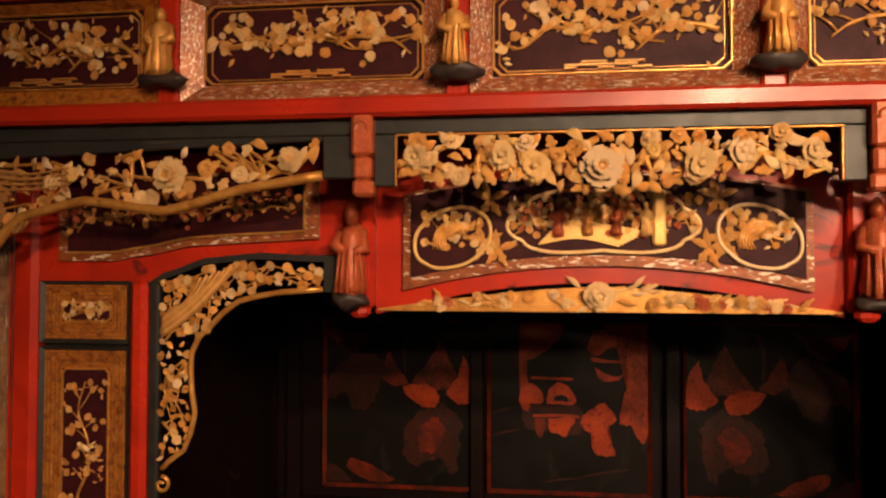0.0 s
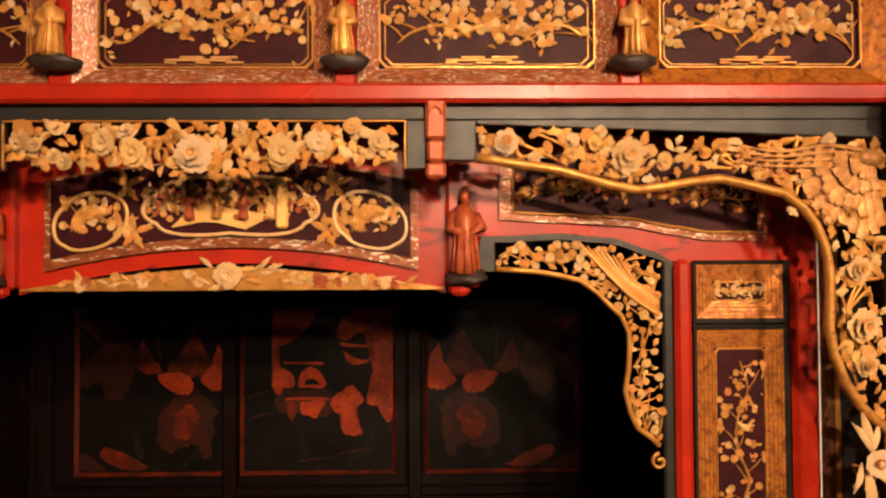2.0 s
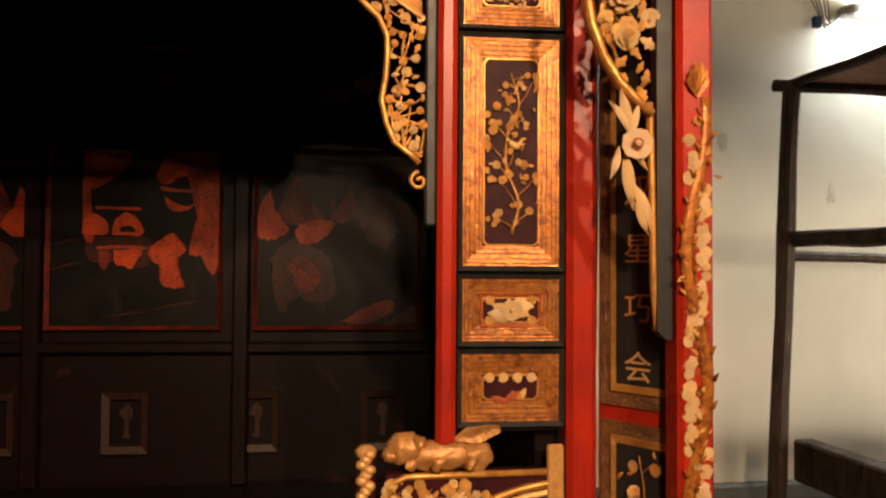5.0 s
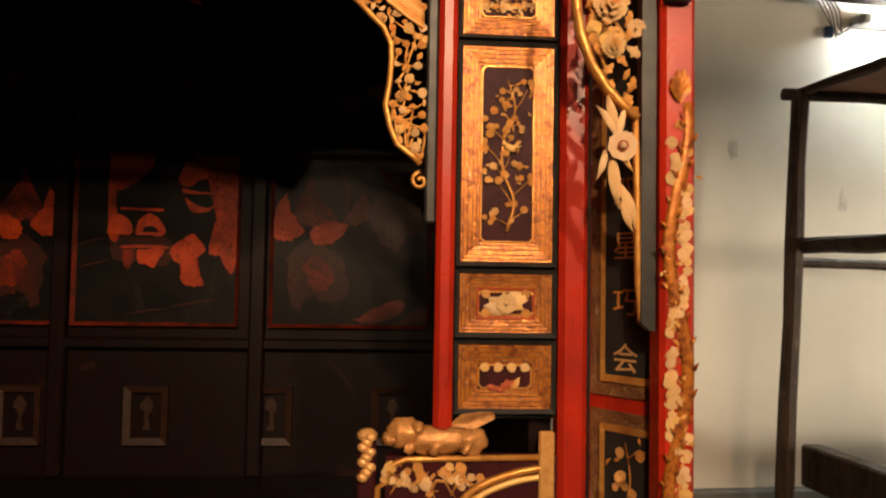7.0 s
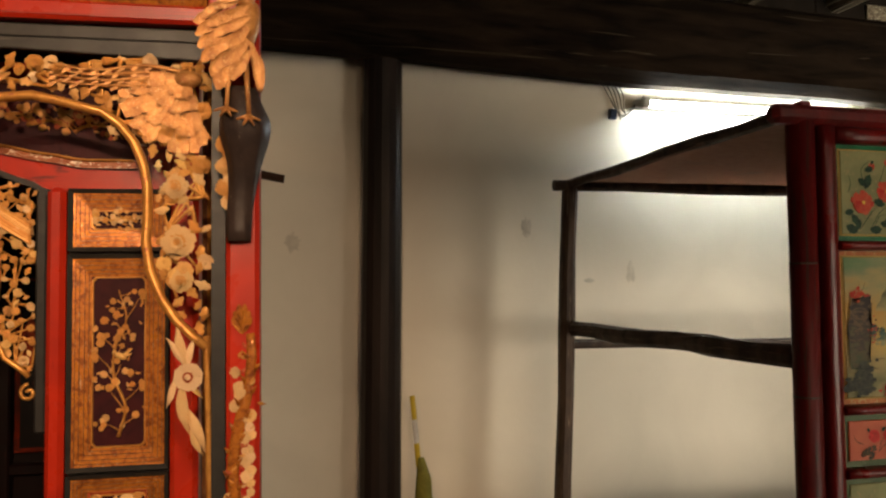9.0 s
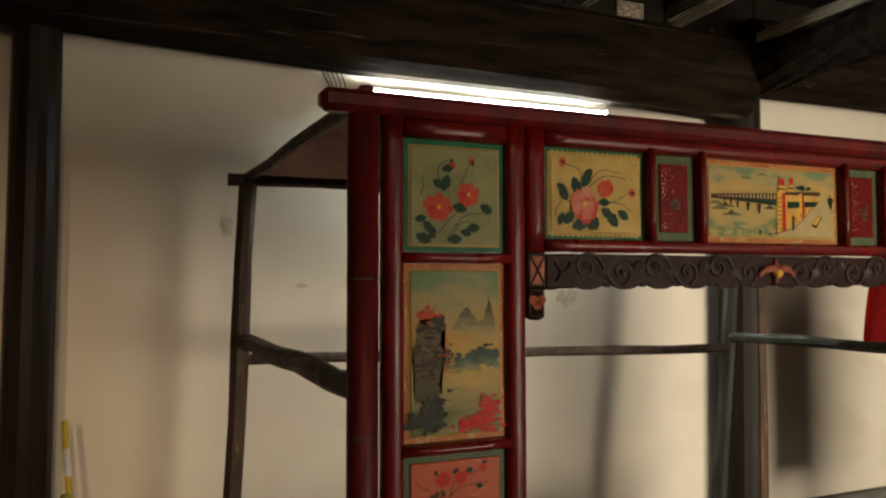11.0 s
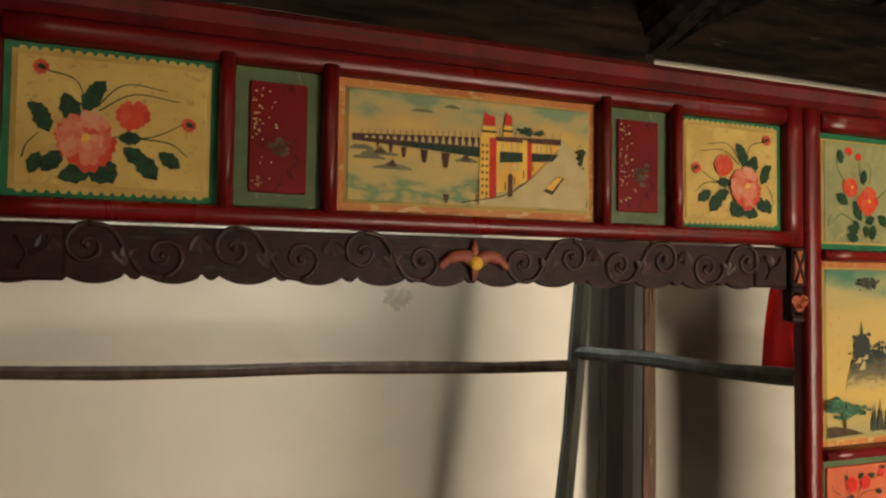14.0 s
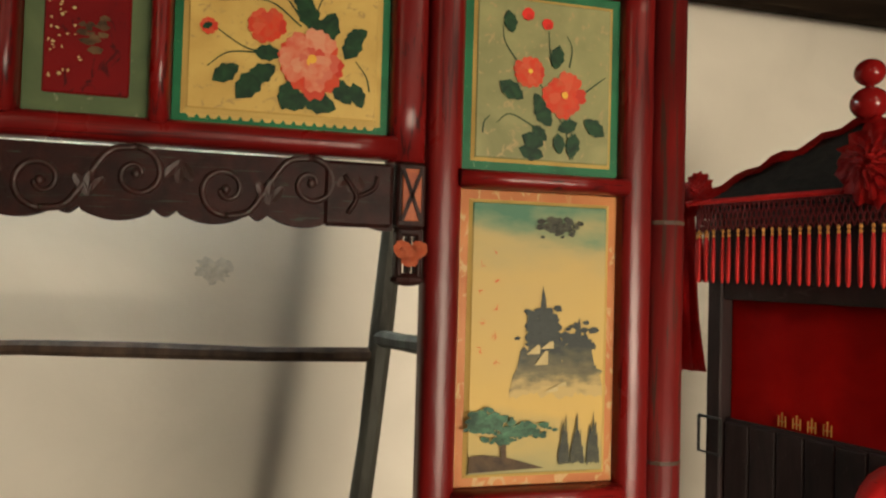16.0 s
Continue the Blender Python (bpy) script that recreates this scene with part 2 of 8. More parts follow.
def blob(bm, c, r, n=8, m=6, turn=None):
    """An ellipsoid."""
    rows = []
    top, bot = V((0, 0, r[2])), V((0, 0, -r[2]))
    place = (lambda v: V(c) + (turn @ v if turn else v))
    a, z = bm.verts.new(place(bot)), bm.verts.new(place(top))
    for i in range(1, m):
        t = math.pi * i / m
        rows.append([bm.verts.new(place(V((r[0] * math.sin(t) * math.cos(2 * math.pi * k / n), r[1] * math.sin(t) * math.sin(2 * math.pi * k / n), -r[2] * math.cos(t))))) for k in range(n)])
    grid_faces(bm, rows, True)
    for k in range(n):
        bm.faces.new((a, rows[0][(k + 1) % n], rows[0][k]))
        bm.faces.new((z, rows[-1][k], rows[-1][(k + 1) % n]))


def lathe(bm, profile, c=(0, 0, 0), n=14):
    rows = [[bm.verts.new((c[0] + r * math.cos(2 * math.pi * k / n), c[1] + r * math.sin(2 * math.pi * k / n), c[2] + z)) for k in range(n)] for r, z in profile]
    grid_faces(bm, rows, True)
    bm.faces.new(rows[0])
    bm.faces.new(rows[-1])


def ring(bm, outer, inner, yo, yi, back=None):
    """A mitred picture frame in the xz plane: its face slopes from yo at the outside to yi at the inside."""
    def corners(r, y):
        return [bm.verts.new((x, y, z)) for x, z in ((r[0], r[2]), (r[1], r[2]), (r[1], r[3]), (r[0], r[3]))]
    back = max(yo, yi) + 0.006 if back is None else back
    rows = [corners(outer, back), corners(outer, yo), corners(inner, yi), corners(inner, back)]
    grid_faces(bm, rows, True)


def bead(bm, r, y, w=0.003, d=0.003, round_=0.006):
    """A raised thin line round a rectangle with clipped corners."""
    x0, x1, z0, z1 = r
    c = min(round_, (x1 - x0) / 4, (z1 - z0) / 4)
    path = [(x0 + c, z0), (x1 - c, z0), (x1, z0 + c), (x1, z1 - c), (x1 - c, z1), (x0 + c, z1), (x0, z1 - c), (x0, z0 + c)]
    mx, mz = (x0 + x1) / 2, (z0 + z1) / 2
    rows = []
    for px, pz in path:
        sx, sz = (1 if px < mx else -1), (1 if pz < mz else -1)
        rows.append([bm.verts.new((px, y, pz)), bm.verts.new((px + sx * w * 0.25, y - d, pz + sz * w * 0.25)), bm.verts.new((px + sx * w * 0.75, y - d, pz + sz * w * 0.75)), bm.verts.new((px + sx * w, y, pz + sz * w))])
    for a, b in zip(rows, rows[1:] + rows[:1]):
        for i in range(3):
            bm.faces.new((a[i], a[i + 1], b[i + 1], b[i]))


def strip(bm, low, high, x0, x1, y0, y1, n=40):
    """A board from y0 (front) to y1 whose lower and upper edges follow functions of x."""
    rows = []
    for i in range(n + 1):
        x = x0 + (x1 - x0) * i / n
        a, b = low(x), high(x)
        rows.append([bm.verts.new((x, y, z)) for y, z in ((y0, a), (y0, b), (y1, b), (y1, a))])
    grid_faces(bm, rows, True)
    bm.faces.new(rows[0])
    bm.faces.new(rows[-1])


def spline(points):
    """A smooth function through a few (x, z) pairs."""
    xs, zs = [p[0] for p in points], [p[1] for p in points]

    def f(x):
        if x <= xs[0]:
            return zs[0]
        for i in range(len(xs) - 1):
            if x <= xs[i + 1]:
                t = (x - xs[i]) / (xs[i + 1] - xs[i])
                t = t * t * (3 - 2 * t) * 0.5 + t * 0.5
                return zs[i] + (zs[i + 1] - zs[i]) * t
        return zs[-1]
    return f


def curve_path(points, n=8):
    """Points along a Catmull-Rom curve."""
    p = [V(q) for q in points]
    p = [p[0] * 2 - p[1]] + p + [p[-1] * 2 - p[-2]]
    out = []
    for i in range(1, len(p) - 2):
        for k in range(n):
            t = k / n
            out.append(0.5 * (2 * p[i] + (p[i + 1] - p[i - 1]) * t + (2 * p[i - 1] - 5 * p[i] + 4 * p[i + 1] - p[i + 2]) * t * t + (3 * p[i] - p[i - 1] - 3 * p[i + 1] + p[i + 2]) * t ** 3))
    return out + [p[-2]]


def spiral(c, r, turns, start, n=18, hand=1):
    """A scroll in the xz plane that winds inwards."""
    return [(c[0] + r * (1 - 0.82 * k / n) * math.cos(start + hand * turns * 2 * math.pi * k / n), c[1], c[2] + r * (1 - 0.82 * k / n) * math.sin(start + hand * turns * 2 * math.pi * k / n)) for k in range(n + 1)]


# ---------------------------------------------------------------- carved pieces, made once and used again
def petal(bm, a, length, width, lift, cup, r0=0.0, tip=0.0, y=0.0):
    """A cupped petal that points along the angle a in the xz plane."""
    ca, sa = math.cos(a), math.sin(a)
    rows = []
    for i, (s, w) in enumerate(((0, 0.35), (0.35, 0.85), (0.7, 1.0), (0.92, 0.62), (1.0, 0.12 + tip))):
        row = []
        for j in (-1, 0, 1):
            d, o = r0 + length * s, j * w * width / 2
            h = y - lift * math.sin(s * math.pi * 0.6) - (cup * (1 - abs(j)) if cup < 0 else -cup * abs(j)) * math.sin(s * math.pi)
            row.append(bm.verts.new((ca * d - sa * o, h, sa * d + ca * o)))
        rows.append(row)
    grid_faces(bm, rows)


def flower_mesh(name, n, layers, mat, seed):
    rng = random.Random(seed)
    bm = _bm()
    for k in range(layers):
        r = 1.0 - 0.3 * k
        for i in range(n):
            a = 2 * math.pi * (i + 0.5 * k + rng.uniform(-0.1, 0.1)) / n
            petal(bm, a, r * rng.uniform(0.88, 1.05), 6.9 * r / n, 0.22 + 0.16 * k, 0.10, 0.0, 0.55, -0.16 * k)
    blob(bm, (0, -0.32 - 0.08 * layers, 0), (0.24, 0.14, 0.24), 7, 4)
    bmesh.ops.recalc_face_normals(bm, faces=bm.faces)
    me = bpy.data.meshes.new(name)
    bm.to_mesh(me)
    bm.free()
    me.materials.append(mat)
    me.polygons.foreach_set("use_smooth", [True] * len(me.polygons))
    return me


def leaf_mesh(name, mat, bend, lobes, seed):
    rng = random.Random(seed)
    bm = _bm()
    rows = []
    for i in range(7):
        s = i / 6
        w = math.sin(min(1, s * 1.08) * math.pi) ** 0.8 * 0.25 * (1 + lobes * (0.35 if i % 2 else -0.25)) + 0.015
        cx, cz = s, bend * math.sin(s * 2.2)
        h = -0.16 * math.sin(s * math.pi) - rng.uniform(0, 0.03)
        rows.append([bm.verts.new((cx, h + 0.10 * (j != 0), cz + j * w)) for j in (-1, 0, 1)])
    grid_faces(bm, rows)
    bmesh.ops.recalc_face_normals(bm, faces=bm.faces)
    me = bpy.data.meshes.new(name)
    bm.to_mesh(me)
    bm.free()
    me.materials.append(mat)
    me.polygons.foreach_set("use_smooth", [True] * len(me.polygons))
    return me


FLOWERS = {k: [flower_mesh("flower", n, l, m, i) for i, (n, l) in enumerate(((5, 1), (7, 3), (9, 3), (6, 2)))] for k, m in (("gold", GOLD), ("pale", PALE), ("coral", CORAL))}
LEAVES = {k: [leaf_mesh("leaf", m, b, l, i) for i, (b, l) in enumerate(((0.15, 0), (-0.22, 0), (0.05, 1), (-0.1, 1)))] for k, m in (("gold", GOLD), ("pale", PALE), ("coral", CORAL))}


def set_piece(name, me, x, y, z, size, angle, parent, tilt=(0, 0), depth=1.0, slim=1.0):
    m = Matrix.Translation((x, y, z)) @ Euler((radians(tilt[0]), 0, radians(tilt[1]))).to_matrix().to_4x4() @ Matrix.Rotation(-angle, 4, "Y") @ Matrix.Diagonal((size, size * depth, size * slim, 1))
    return shared(name, me, m, parent)


def scatter(inside, box, gap, rng, tries=1400):
    """Places at least gap apart inside a shape."""
    out = []
    for _ in range(tries):
        x, z = rng.uniform(box[0], box[1]), rng.uniform(box[2], box[3])
        if inside(x, z) and all((x - a) ** 2 + (z - b) ** 2 > gap * gap for a, b in out):
            out.append((x, z))
    return out


def openwork(parent, inside, box, y, gap, size, seed, share=0.4, tones=("gold", "pale"), stems=6, depth=0.9, thick=0.004, mirror=1):
    """Pierced carving: wandering stems with flowers and leaves crowded over them."""
    rng = random.Random(seed)
    spots = scatter(inside, box, gap, rng)
    bm = _bm()
    for _ in range(stems):
        if len(spots) < 4:
            break
        a = rng.choice(spots)
        near = sorted(spots, key=lambda p: (p[0] - a[0]) ** 2 + (p[1] - a[1]) ** 2)[:14]
        b, c = rng.choice(near[2:8]), rng.choice(near[6:])
        path = curve_path([(mirror * a[0], y + 0.004, a[1]), (mirror * b[0], y + 0.001, b[1]), (mirror * c[0], y + 0.004, c[1])], 5)
        tube(bm, path, [thick * (1.15 - 0.6 * i / len(path)) for i in range(len(path))], 5)
    if len(bm.verts):
        part("stem", bm, MATS["gilt_bead"], parent, smooth=True)
    else:
        bm.free()
    for x, z in spots:
        tone = rng.choice(tones)
        s = size * rng.uniform(0.75, 1.2)
        tilt = (rng.uniform(-24, 24), rng.uniform(-24, 24))
        if rng.random() < share:
            set_piece("flower", rng.choice(FLOWERS[tone]), mirror * x, y - rng.uniform(0, 0.006), z, s, rng.uniform(0, 6.3), parent, tilt, depth)
        else:
            a = rng.uniform(0, 6.3)
            set_piece("leaf", rng.choice(LEAVES[tone]), mirror * x - 0.5 * s * 1.9 * math.cos(a), y - rng.uniform(-0.002, 0.004), z - 0.5 * s * 1.9 * math.sin(a), s * 1.9, a, parent, tilt, depth)


def sprig(parent, base, span, height, y, seed, size=0.011, tones=("gold",), count=26, bird=False, trunk=0.0028):
    """A flowering branch in low relief: a winding trunk with side twigs that end in crowded leaves and blossoms."""
    rng = random.Random(seed)
    bm = _bm()
    x0, z0 = base
    tall = height > 1.3 * span
    n = 5
    lean = rng.choice((-1, 1))
    if tall:
        main = [(x0 + span * 0.16 * lean * math.sin(1.9 * i), y - 0.002, z0 + height * i / n) for i in range(n + 1)]
    else:
        main = [(x0 - lean * span * (0.36 - 0.72 * i / n), y - 0.002, z0 + height * (0.12 + 0.5 * math.sin(0.4 + 2.1 * i / n + 0.6 * rng.random()))) for i in range(n + 1)]
    path = curve_path(main, 5)
    tube(bm, path, [trunk * (1.25 - 0.85 * i / len(path)) for i in range(len(path))], 5)
    tips = []
    for k in range(max(4, count // 4)):
        p = path[int((k + 0.6) / max(4, count // 4) * (len(path) - 1))]
        q = (p[0] + span * rng.uniform(0.12, 0.34) * (1 if k % 2 else -1), y - 0.002, p[2] + height * rng.uniform(-0.05, 0.16 if tall else 0.42))
        q = (max(x0 - 0.47 * span, min(x0 + 0.47 * span, q[0])), q[1], max(z0 + 0.02 * height, min(z0 + 0.97 * height, q[2])))
        tube(bm, [p, ((p[0] + q[0]) / 2 + 0.02 * span, y - 0.002, (p[2] + q[2]) / 2), q], [trunk * 0.6, trunk * 0.5, trunk * 0.3], 4)
        tips.append(q)
    part("stem", bm, MATS["gilt_bead"], parent, smooth=True)
    for k in range(int(count * 1.4)):
        p = tips[k % len(tips)]
        r = size * (0.9 if k < len(tips) else 1.9)
        x, z = p[0] + rng.gauss(0, r), p[2] + rng.gauss(0, r * 0.8)
        x, z = max(x0 - span / 2, min(x0 + span / 2, x)), max(z0, min(z0 + height, z))
        tone = rng.choice(tones)
        tilt = (rng.uniform(-15, 15), rng.uniform(-15, 15))
        if k < len(tips) or rng.random() < 0.5:
            set_piece("flower", rng.choice(FLOWERS[tone]), x, y - 0.003, z, size * rng.uniform(0.55, 0.95), rng.uniform(0, 6.3), parent, tilt, 0.7)
        else:
            set_piece("leaf", rng.choice(LEAVES[tone]), x, y - 0.003, z, size * rng.uniform(1.0, 1.6), rng.uniform(0, 6.3), parent, tilt, 0.7, 0.8)
    if bird:
        bm = _bm()
        bx, bz = x0 + span * (0.05 if tall else 0.3), z0 + height * 0.55
        blob(bm, (bx, y - 0.006, bz), (size * 1.4, size * 0.5, size * 0.7), 8, 6, Matrix.Rotation(0.5, 3, "Y"))
        blob(bm, (bx - size * 1.3, y - 0.007, bz + size * 0.9), (size * 0.5, size * 0.45, size * 0.5), 8, 5)
        for d in (0.2, 0.7):
            tube(bm, [(bx + size * 0.4, y - 0.005, bz), (bx + size * 2.4, y - 0.004, bz + size * (2.2 * d))], [size * 0.5, size * 0.1], 5, 0.6)
        part("bird", bm, PALE, parent, "small gilt bird in relief", smooth=True)

# ---------------------------------------------------------------- the room
def setting(name, bm, mat, label, category):
    return tagged(part(name, bm, mat), label, category, kind="structure")


bm = _bm()
cbox(bm, -2.2, 10.2, -2.8, 4.2, -0.12, -0.006, 0.002)
floor = setting("floor", bm, STONE, "grey stone slab floor with dark joints", "floor")
bm = _bm()
cbox(bm, -2.2, 10.2, 3.52, 3.72, -0.1, 3.4, 0.002)
setting("wall_north", bm, PLASTER, "cream plaster wall with grey stains and smears", "wall")
for name, box in (("wall_west", (-2.2, -2.0, -2.6, 3.52)), ("wall_east", (10.0, 10.2, -2.6, 3.52))):
    bm = _bm()
    cbox(bm, *box, -0.1, 3.4, 0.002)
    setting(name, bm, PLASTER, "plain cream plaster wall", "wall")
bm = _bm()
cbox(bm, -2.0, 5.9, -2.8, -2.6, -0.1, 3.4, 0.002)
cbox(bm, 8.1, 10.0, -2.8, -2.6, -0.1, 3.4, 0.002)
cbox(bm, 5.9, 8.1, -2.8, -2.6, 2.1, 3.4, 0.002)
setting("wall_south", bm, PLASTER, "plain cream plaster wall with an assumed wide open doorway", "wall")
bm = _bm()
cbox(bm, -2.2, 10.2, -2.8, 4.2, 3.2, 3.32, 0.002)
for k in range(30):
    cbox(bm, -2.2 + 0.41 * k, -2.2 + 0.41 * k + 0.4, -2.6, 3.52, 3.16, 3.199, 0.004)
setting("ceiling", bm, BOARD, "dark smoked plank ceiling over timber joists", "ceiling")
for k, x in enumerate((-1.6, -1.05, -0.45, 0.15, 0.72, 1.34, 1.9, 2.5, 3.02, 3.62, 4.22, 4.78, 5.3, 5.86, 7.2, 7.8, 8.4, 9.0, 9.6)):
    bm = _bm()
    pts = [(x + 0.02 * math.sin(k + i), -2.6 + 6.12 * i / 8, 2.995 + 0.012 * math.sin(2.1 * k + i)) for i in range(9)]
    tube(bm, pts, [0.066 + 0.008 * math.sin(k * 1.7 + i * 2) for i in range(9)], 9)
    setting("ceiling_joist", bm, JOIST, "round timber joist with flaking limewash, its tone lightened for lamp light", "joist")
bm = _bm()
tube(bm, [(-2.0 + 1.02 * i, 3.375 + 0.012 * math.sin(i * 1.3), 2.722 + 0.012 * math.sin(i * 2.0) - 0.038 * min(2.2, max(0.0, i - 5.3))) for i in range(9)], [0.215 + 0.008 * math.sin(i * 2.4) for i in range(9)], 14, 0.72)
bm2 = _bm()
tube(bm2, [(6.25 + 0.75 * i, 3.385, 2.775 + 0.01 * math.sin(i * 2.0)) for i in range(6)], [0.205 + 0.008 * math.sin(i * 2.4) for i in range(6)], 14, 0.7)
setting("wall_beam", bm2, TIMBER, "heavy smoke-blackened timber beam behind the post", "beam")
setting("wall_beam", bm, TIMBER, "heavy smoke-blackened timber beam along the wall top", "beam")
# dark boards added to cover the plaster above the beam
for k in range(20):
    bm = _bm()
    x = -2.0 + 0.6 * k
    cbox(bm, x + 0.003, x + 0.597, 3.492, 3.5195, 2.86, 3.159, 0.004)
    setting("wall_board", bm, BOARD, "dark boarding added over the plaster above the wall beam", "boarding")
# pale pieces put in for the lit gaps between the joists
for x, w in ((3.32, 0.20), (3.90, 0.22), (4.50, 0.14), (5.58, 0.16)):
    bm = _bm()
    cbox(bm, x - w / 2, x + w / 2, 3.478, 3.4915, 2.93, 3.01, 0.004)
    setting("lime_patch", bm, JOIST, "pale patch painted for lit boarding between the joists", "limewash")
bm = _bm()
tube(bm, [(6.22 + 0.01 * math.sin(i), 3.3 - 0.85 * i, 2.68 + 0.01 * math.sin(i * 1.7)) for i in range(8)], [0.135] * 8, 10, 1.0)
setting("cross_beam", bm, TIMBER, "dark timber cross beam with white flaking edge", "beam")
bm = _bm()
cbox(bm, 6.11, 6.13, -2.5, 3.2, 2.78, 2.83, 0.004)
setting("beam_batten", bm, JOIST, "pale dusty batten along the cross beam", "batten")
bm = _bm()
tube(bm, [(2.965, 3.425, 0.0), (2.972, 3.425, 0.9), (2.98, 3.425, 1.8), (2.985, 3.425, 2.58)], [0.086, 0.084, 0.082, 0.08], 16)
setting("timber_column", bm, COLUMN, "round blackened timber column against the plaster wall", "column")
bm = _bm()
tube(bm, [(6.16, 3.40, 0.0), (6.175, 3.40, 0.9), (6.185, 3.40, 1.8), (6.19, 3.40, 2.72)], [0.112, 0.109, 0.105, 0.103], 18)
post = setting("timber_post", bm, COLUMN, "dark round timber post with a split bare strip", "column")
bm = _bm()
for i in range(6):
    a = radians(-78 + 13 * i)
    ca, sa = math.cos(a), math.sin(a)
    tube(bm, [(6.162 + 0.108 * ca, 3.40 + 0.108 * sa, 0.03 + 0.05 * (i % 3)), (6.174 + 0.107 * ca, 3.40 + 0.107 * sa, 0.9), (6.183 + 0.101 * ca, 3.40 + 0.101 * sa, 1.95 - 0.11 * ((i * 2) % 5))], [0.016, 0.015, 0.007], 6)
part("split_face", bm, SPLIT, post, "bare reddish-brown split wood")
bm = _bm()
cbox(bm, -2.0, 10.0, 3.47, 3.52, -0.006, 0.42, 0.008)
setting("baseboard", bm, STONE, "low grey stone plinth along the wall", "plinth")


def patch(name, x, z, w, h, mat, seed, label, category):
    """A thin uneven blot on the north wall."""
    rng = random.Random(seed)
    bm = _bm()
    n = 26
    mid = bm.verts.new((x, 3.5165, z))
    rim = []
    for k in range(n):
        a = 2 * math.pi * k / n
        r = rng.uniform(0.55, 1.0)
        rim.append(bm.verts.new((x + w * r * math.cos(a), 3.5185, z + h * r * math.sin(a))))
    for k in range(n):
        bm.faces.new((mid, rim[k], rim[(k + 1) % n]))
    return setting(name, bm, mat, label, category)


patch("wall_stain", 3.65, 1.84, 0.032, 0.055, STAIN, 3, "grey smudge on the plaster", "stain")
patch("wall_stain", 4.16, 1.64, 0.03, 0.06, STAIN, 4, "faint grey smudge on the plaster", "stain")
patch("wall_stain", 2.62, 1.76, 0.04, 0.05, STAIN, 8, "faint grey smudge on the plaster", "stain")
patch("plaster_flake", 5.215, 1.535, 0.075, 0.05, FLAKE, 5, "flaked plaster patch with yellowish fill", "plaster patch")
patch("plaster_flake", 3.95, 1.60, 0.03, 0.012, FLAKE, 6, "small raised plaster chip", "plaster patch")

# tube lamp on the wall, its wires
tube_lamp = thing("tube_lamp", (4.8, 3.46, 2.42), "lit white fluorescent tube lamp fixed to the wall", "lamp")
bm = _bm()
cbox(bm, -0.62, 0.62, -0.005, 0.055, -0.02, 0.02, 0.006)
part("housing", bm, material("white_enamel", (0.7, 0.7, 0.68), (0.6, 0.6, 0.58), 0.4, bump=0.05), tube_lamp)
bm = _bm()
tube(bm, [(-0.59, -0.035, -0.012), (0.59, -0.035, -0.012)], 0.014, 12)
part("tube", bm, material("glowing_tube", (0.9, 0.9, 0.9), (0.9, 0.9, 0.9), 0.3, emit=((0.90, 1.0, 0.96), 165.0), bump=0), tube_lamp, "glowing white glass tube", True)
for s in (-1, 1):
    bm = _bm()
    cbox(bm, s * 0.6 - 0.018, s * 0.6 + 0.018, -0.055, -0.006, -0.03, 0.012, 0.005)
    part("socket", bm, MATS["white_enamel"], tube_lamp)
WIRE = material("grey_wire", (0.22, 0.20, 0.16), (0.12, 0.11, 0.09), 0.5, bump=0.05)
wires = thing("cable", (4.08, 3.505, 2.40), "loose twisted grey wires with a blue connector on the wall", "cable")
for i in range(5):
    bm = _bm()
    tube(bm, curve_path([(-0.09 + 0.016 * i, 0, 0.17), (-0.045 + 0.02 * i, -0.02, 0.07), (0.005 + 0.012 * i, -0.02, -0.02 - 0.012 * (i % 3)), (0.03 + 0.03 * i, -0.016, -0.06 + 0.03 * i)], 5), 0.0032, 5)
    part("wire", bm, WIRE, wires, smooth=True)
bm = _bm()
cbox(bm, -0.034, 0.0, -0.036, -0.012, -0.06, -0.012, 0.003)
part("connector", bm, material("blue_plastic", (0.01, 0.03, 0.08), (0.01, 0.02, 0.05), 0.4), wires, "dark blue connector block")

# unseen ceiling spot lamps behind the walker; three of them added for the fills
for x, y in ((1.95, -0.9), (1.6, -1.7), (6.6, 0.45), (3.7, -0.9), (2.9, -1.5)):
    lamp = thing("ceiling_spotlight", (x, y, 2.845), "unseen small dark ceiling spotlight on a timber joist", "lamp", "ceiling spotlights")
    bm = _bm()
    lathe(bm, [(0.03, 0.1), (0.03, 0.03), (0.085, 0.02), (0.085, 0.004)], n=18)
    part("shade", bm, BLACK, lamp)
    bm = _bm()
    lathe(bm, [(0.008, 0.17), (0.008, 0.1)], n=8)
    part("stem", bm, BLACK, lamp)
bm = _bm()
cbox(bm, -2.0, 10.0, -1.76, -1.40, 2.985, 3.03, 0.006)
cbox(bm, -2.0, 10.0, -0.96, -0.84, 2.985, 3.03, 0.006)
cbox(bm, -2.0, 10.0, 0.39, 0.51, 2.985, 3.03, 0.006)
setting("ceiling_batten", bm, BOARD, "dark battens under the joists", "batten")

# striped pole that leans beside the column
pole = thing("striped_pole", (3.185, 3.30, 0.0), "yellow and white striped thin pole leaning on the column", "pole", turn=(-4.0, -4.5, 0))
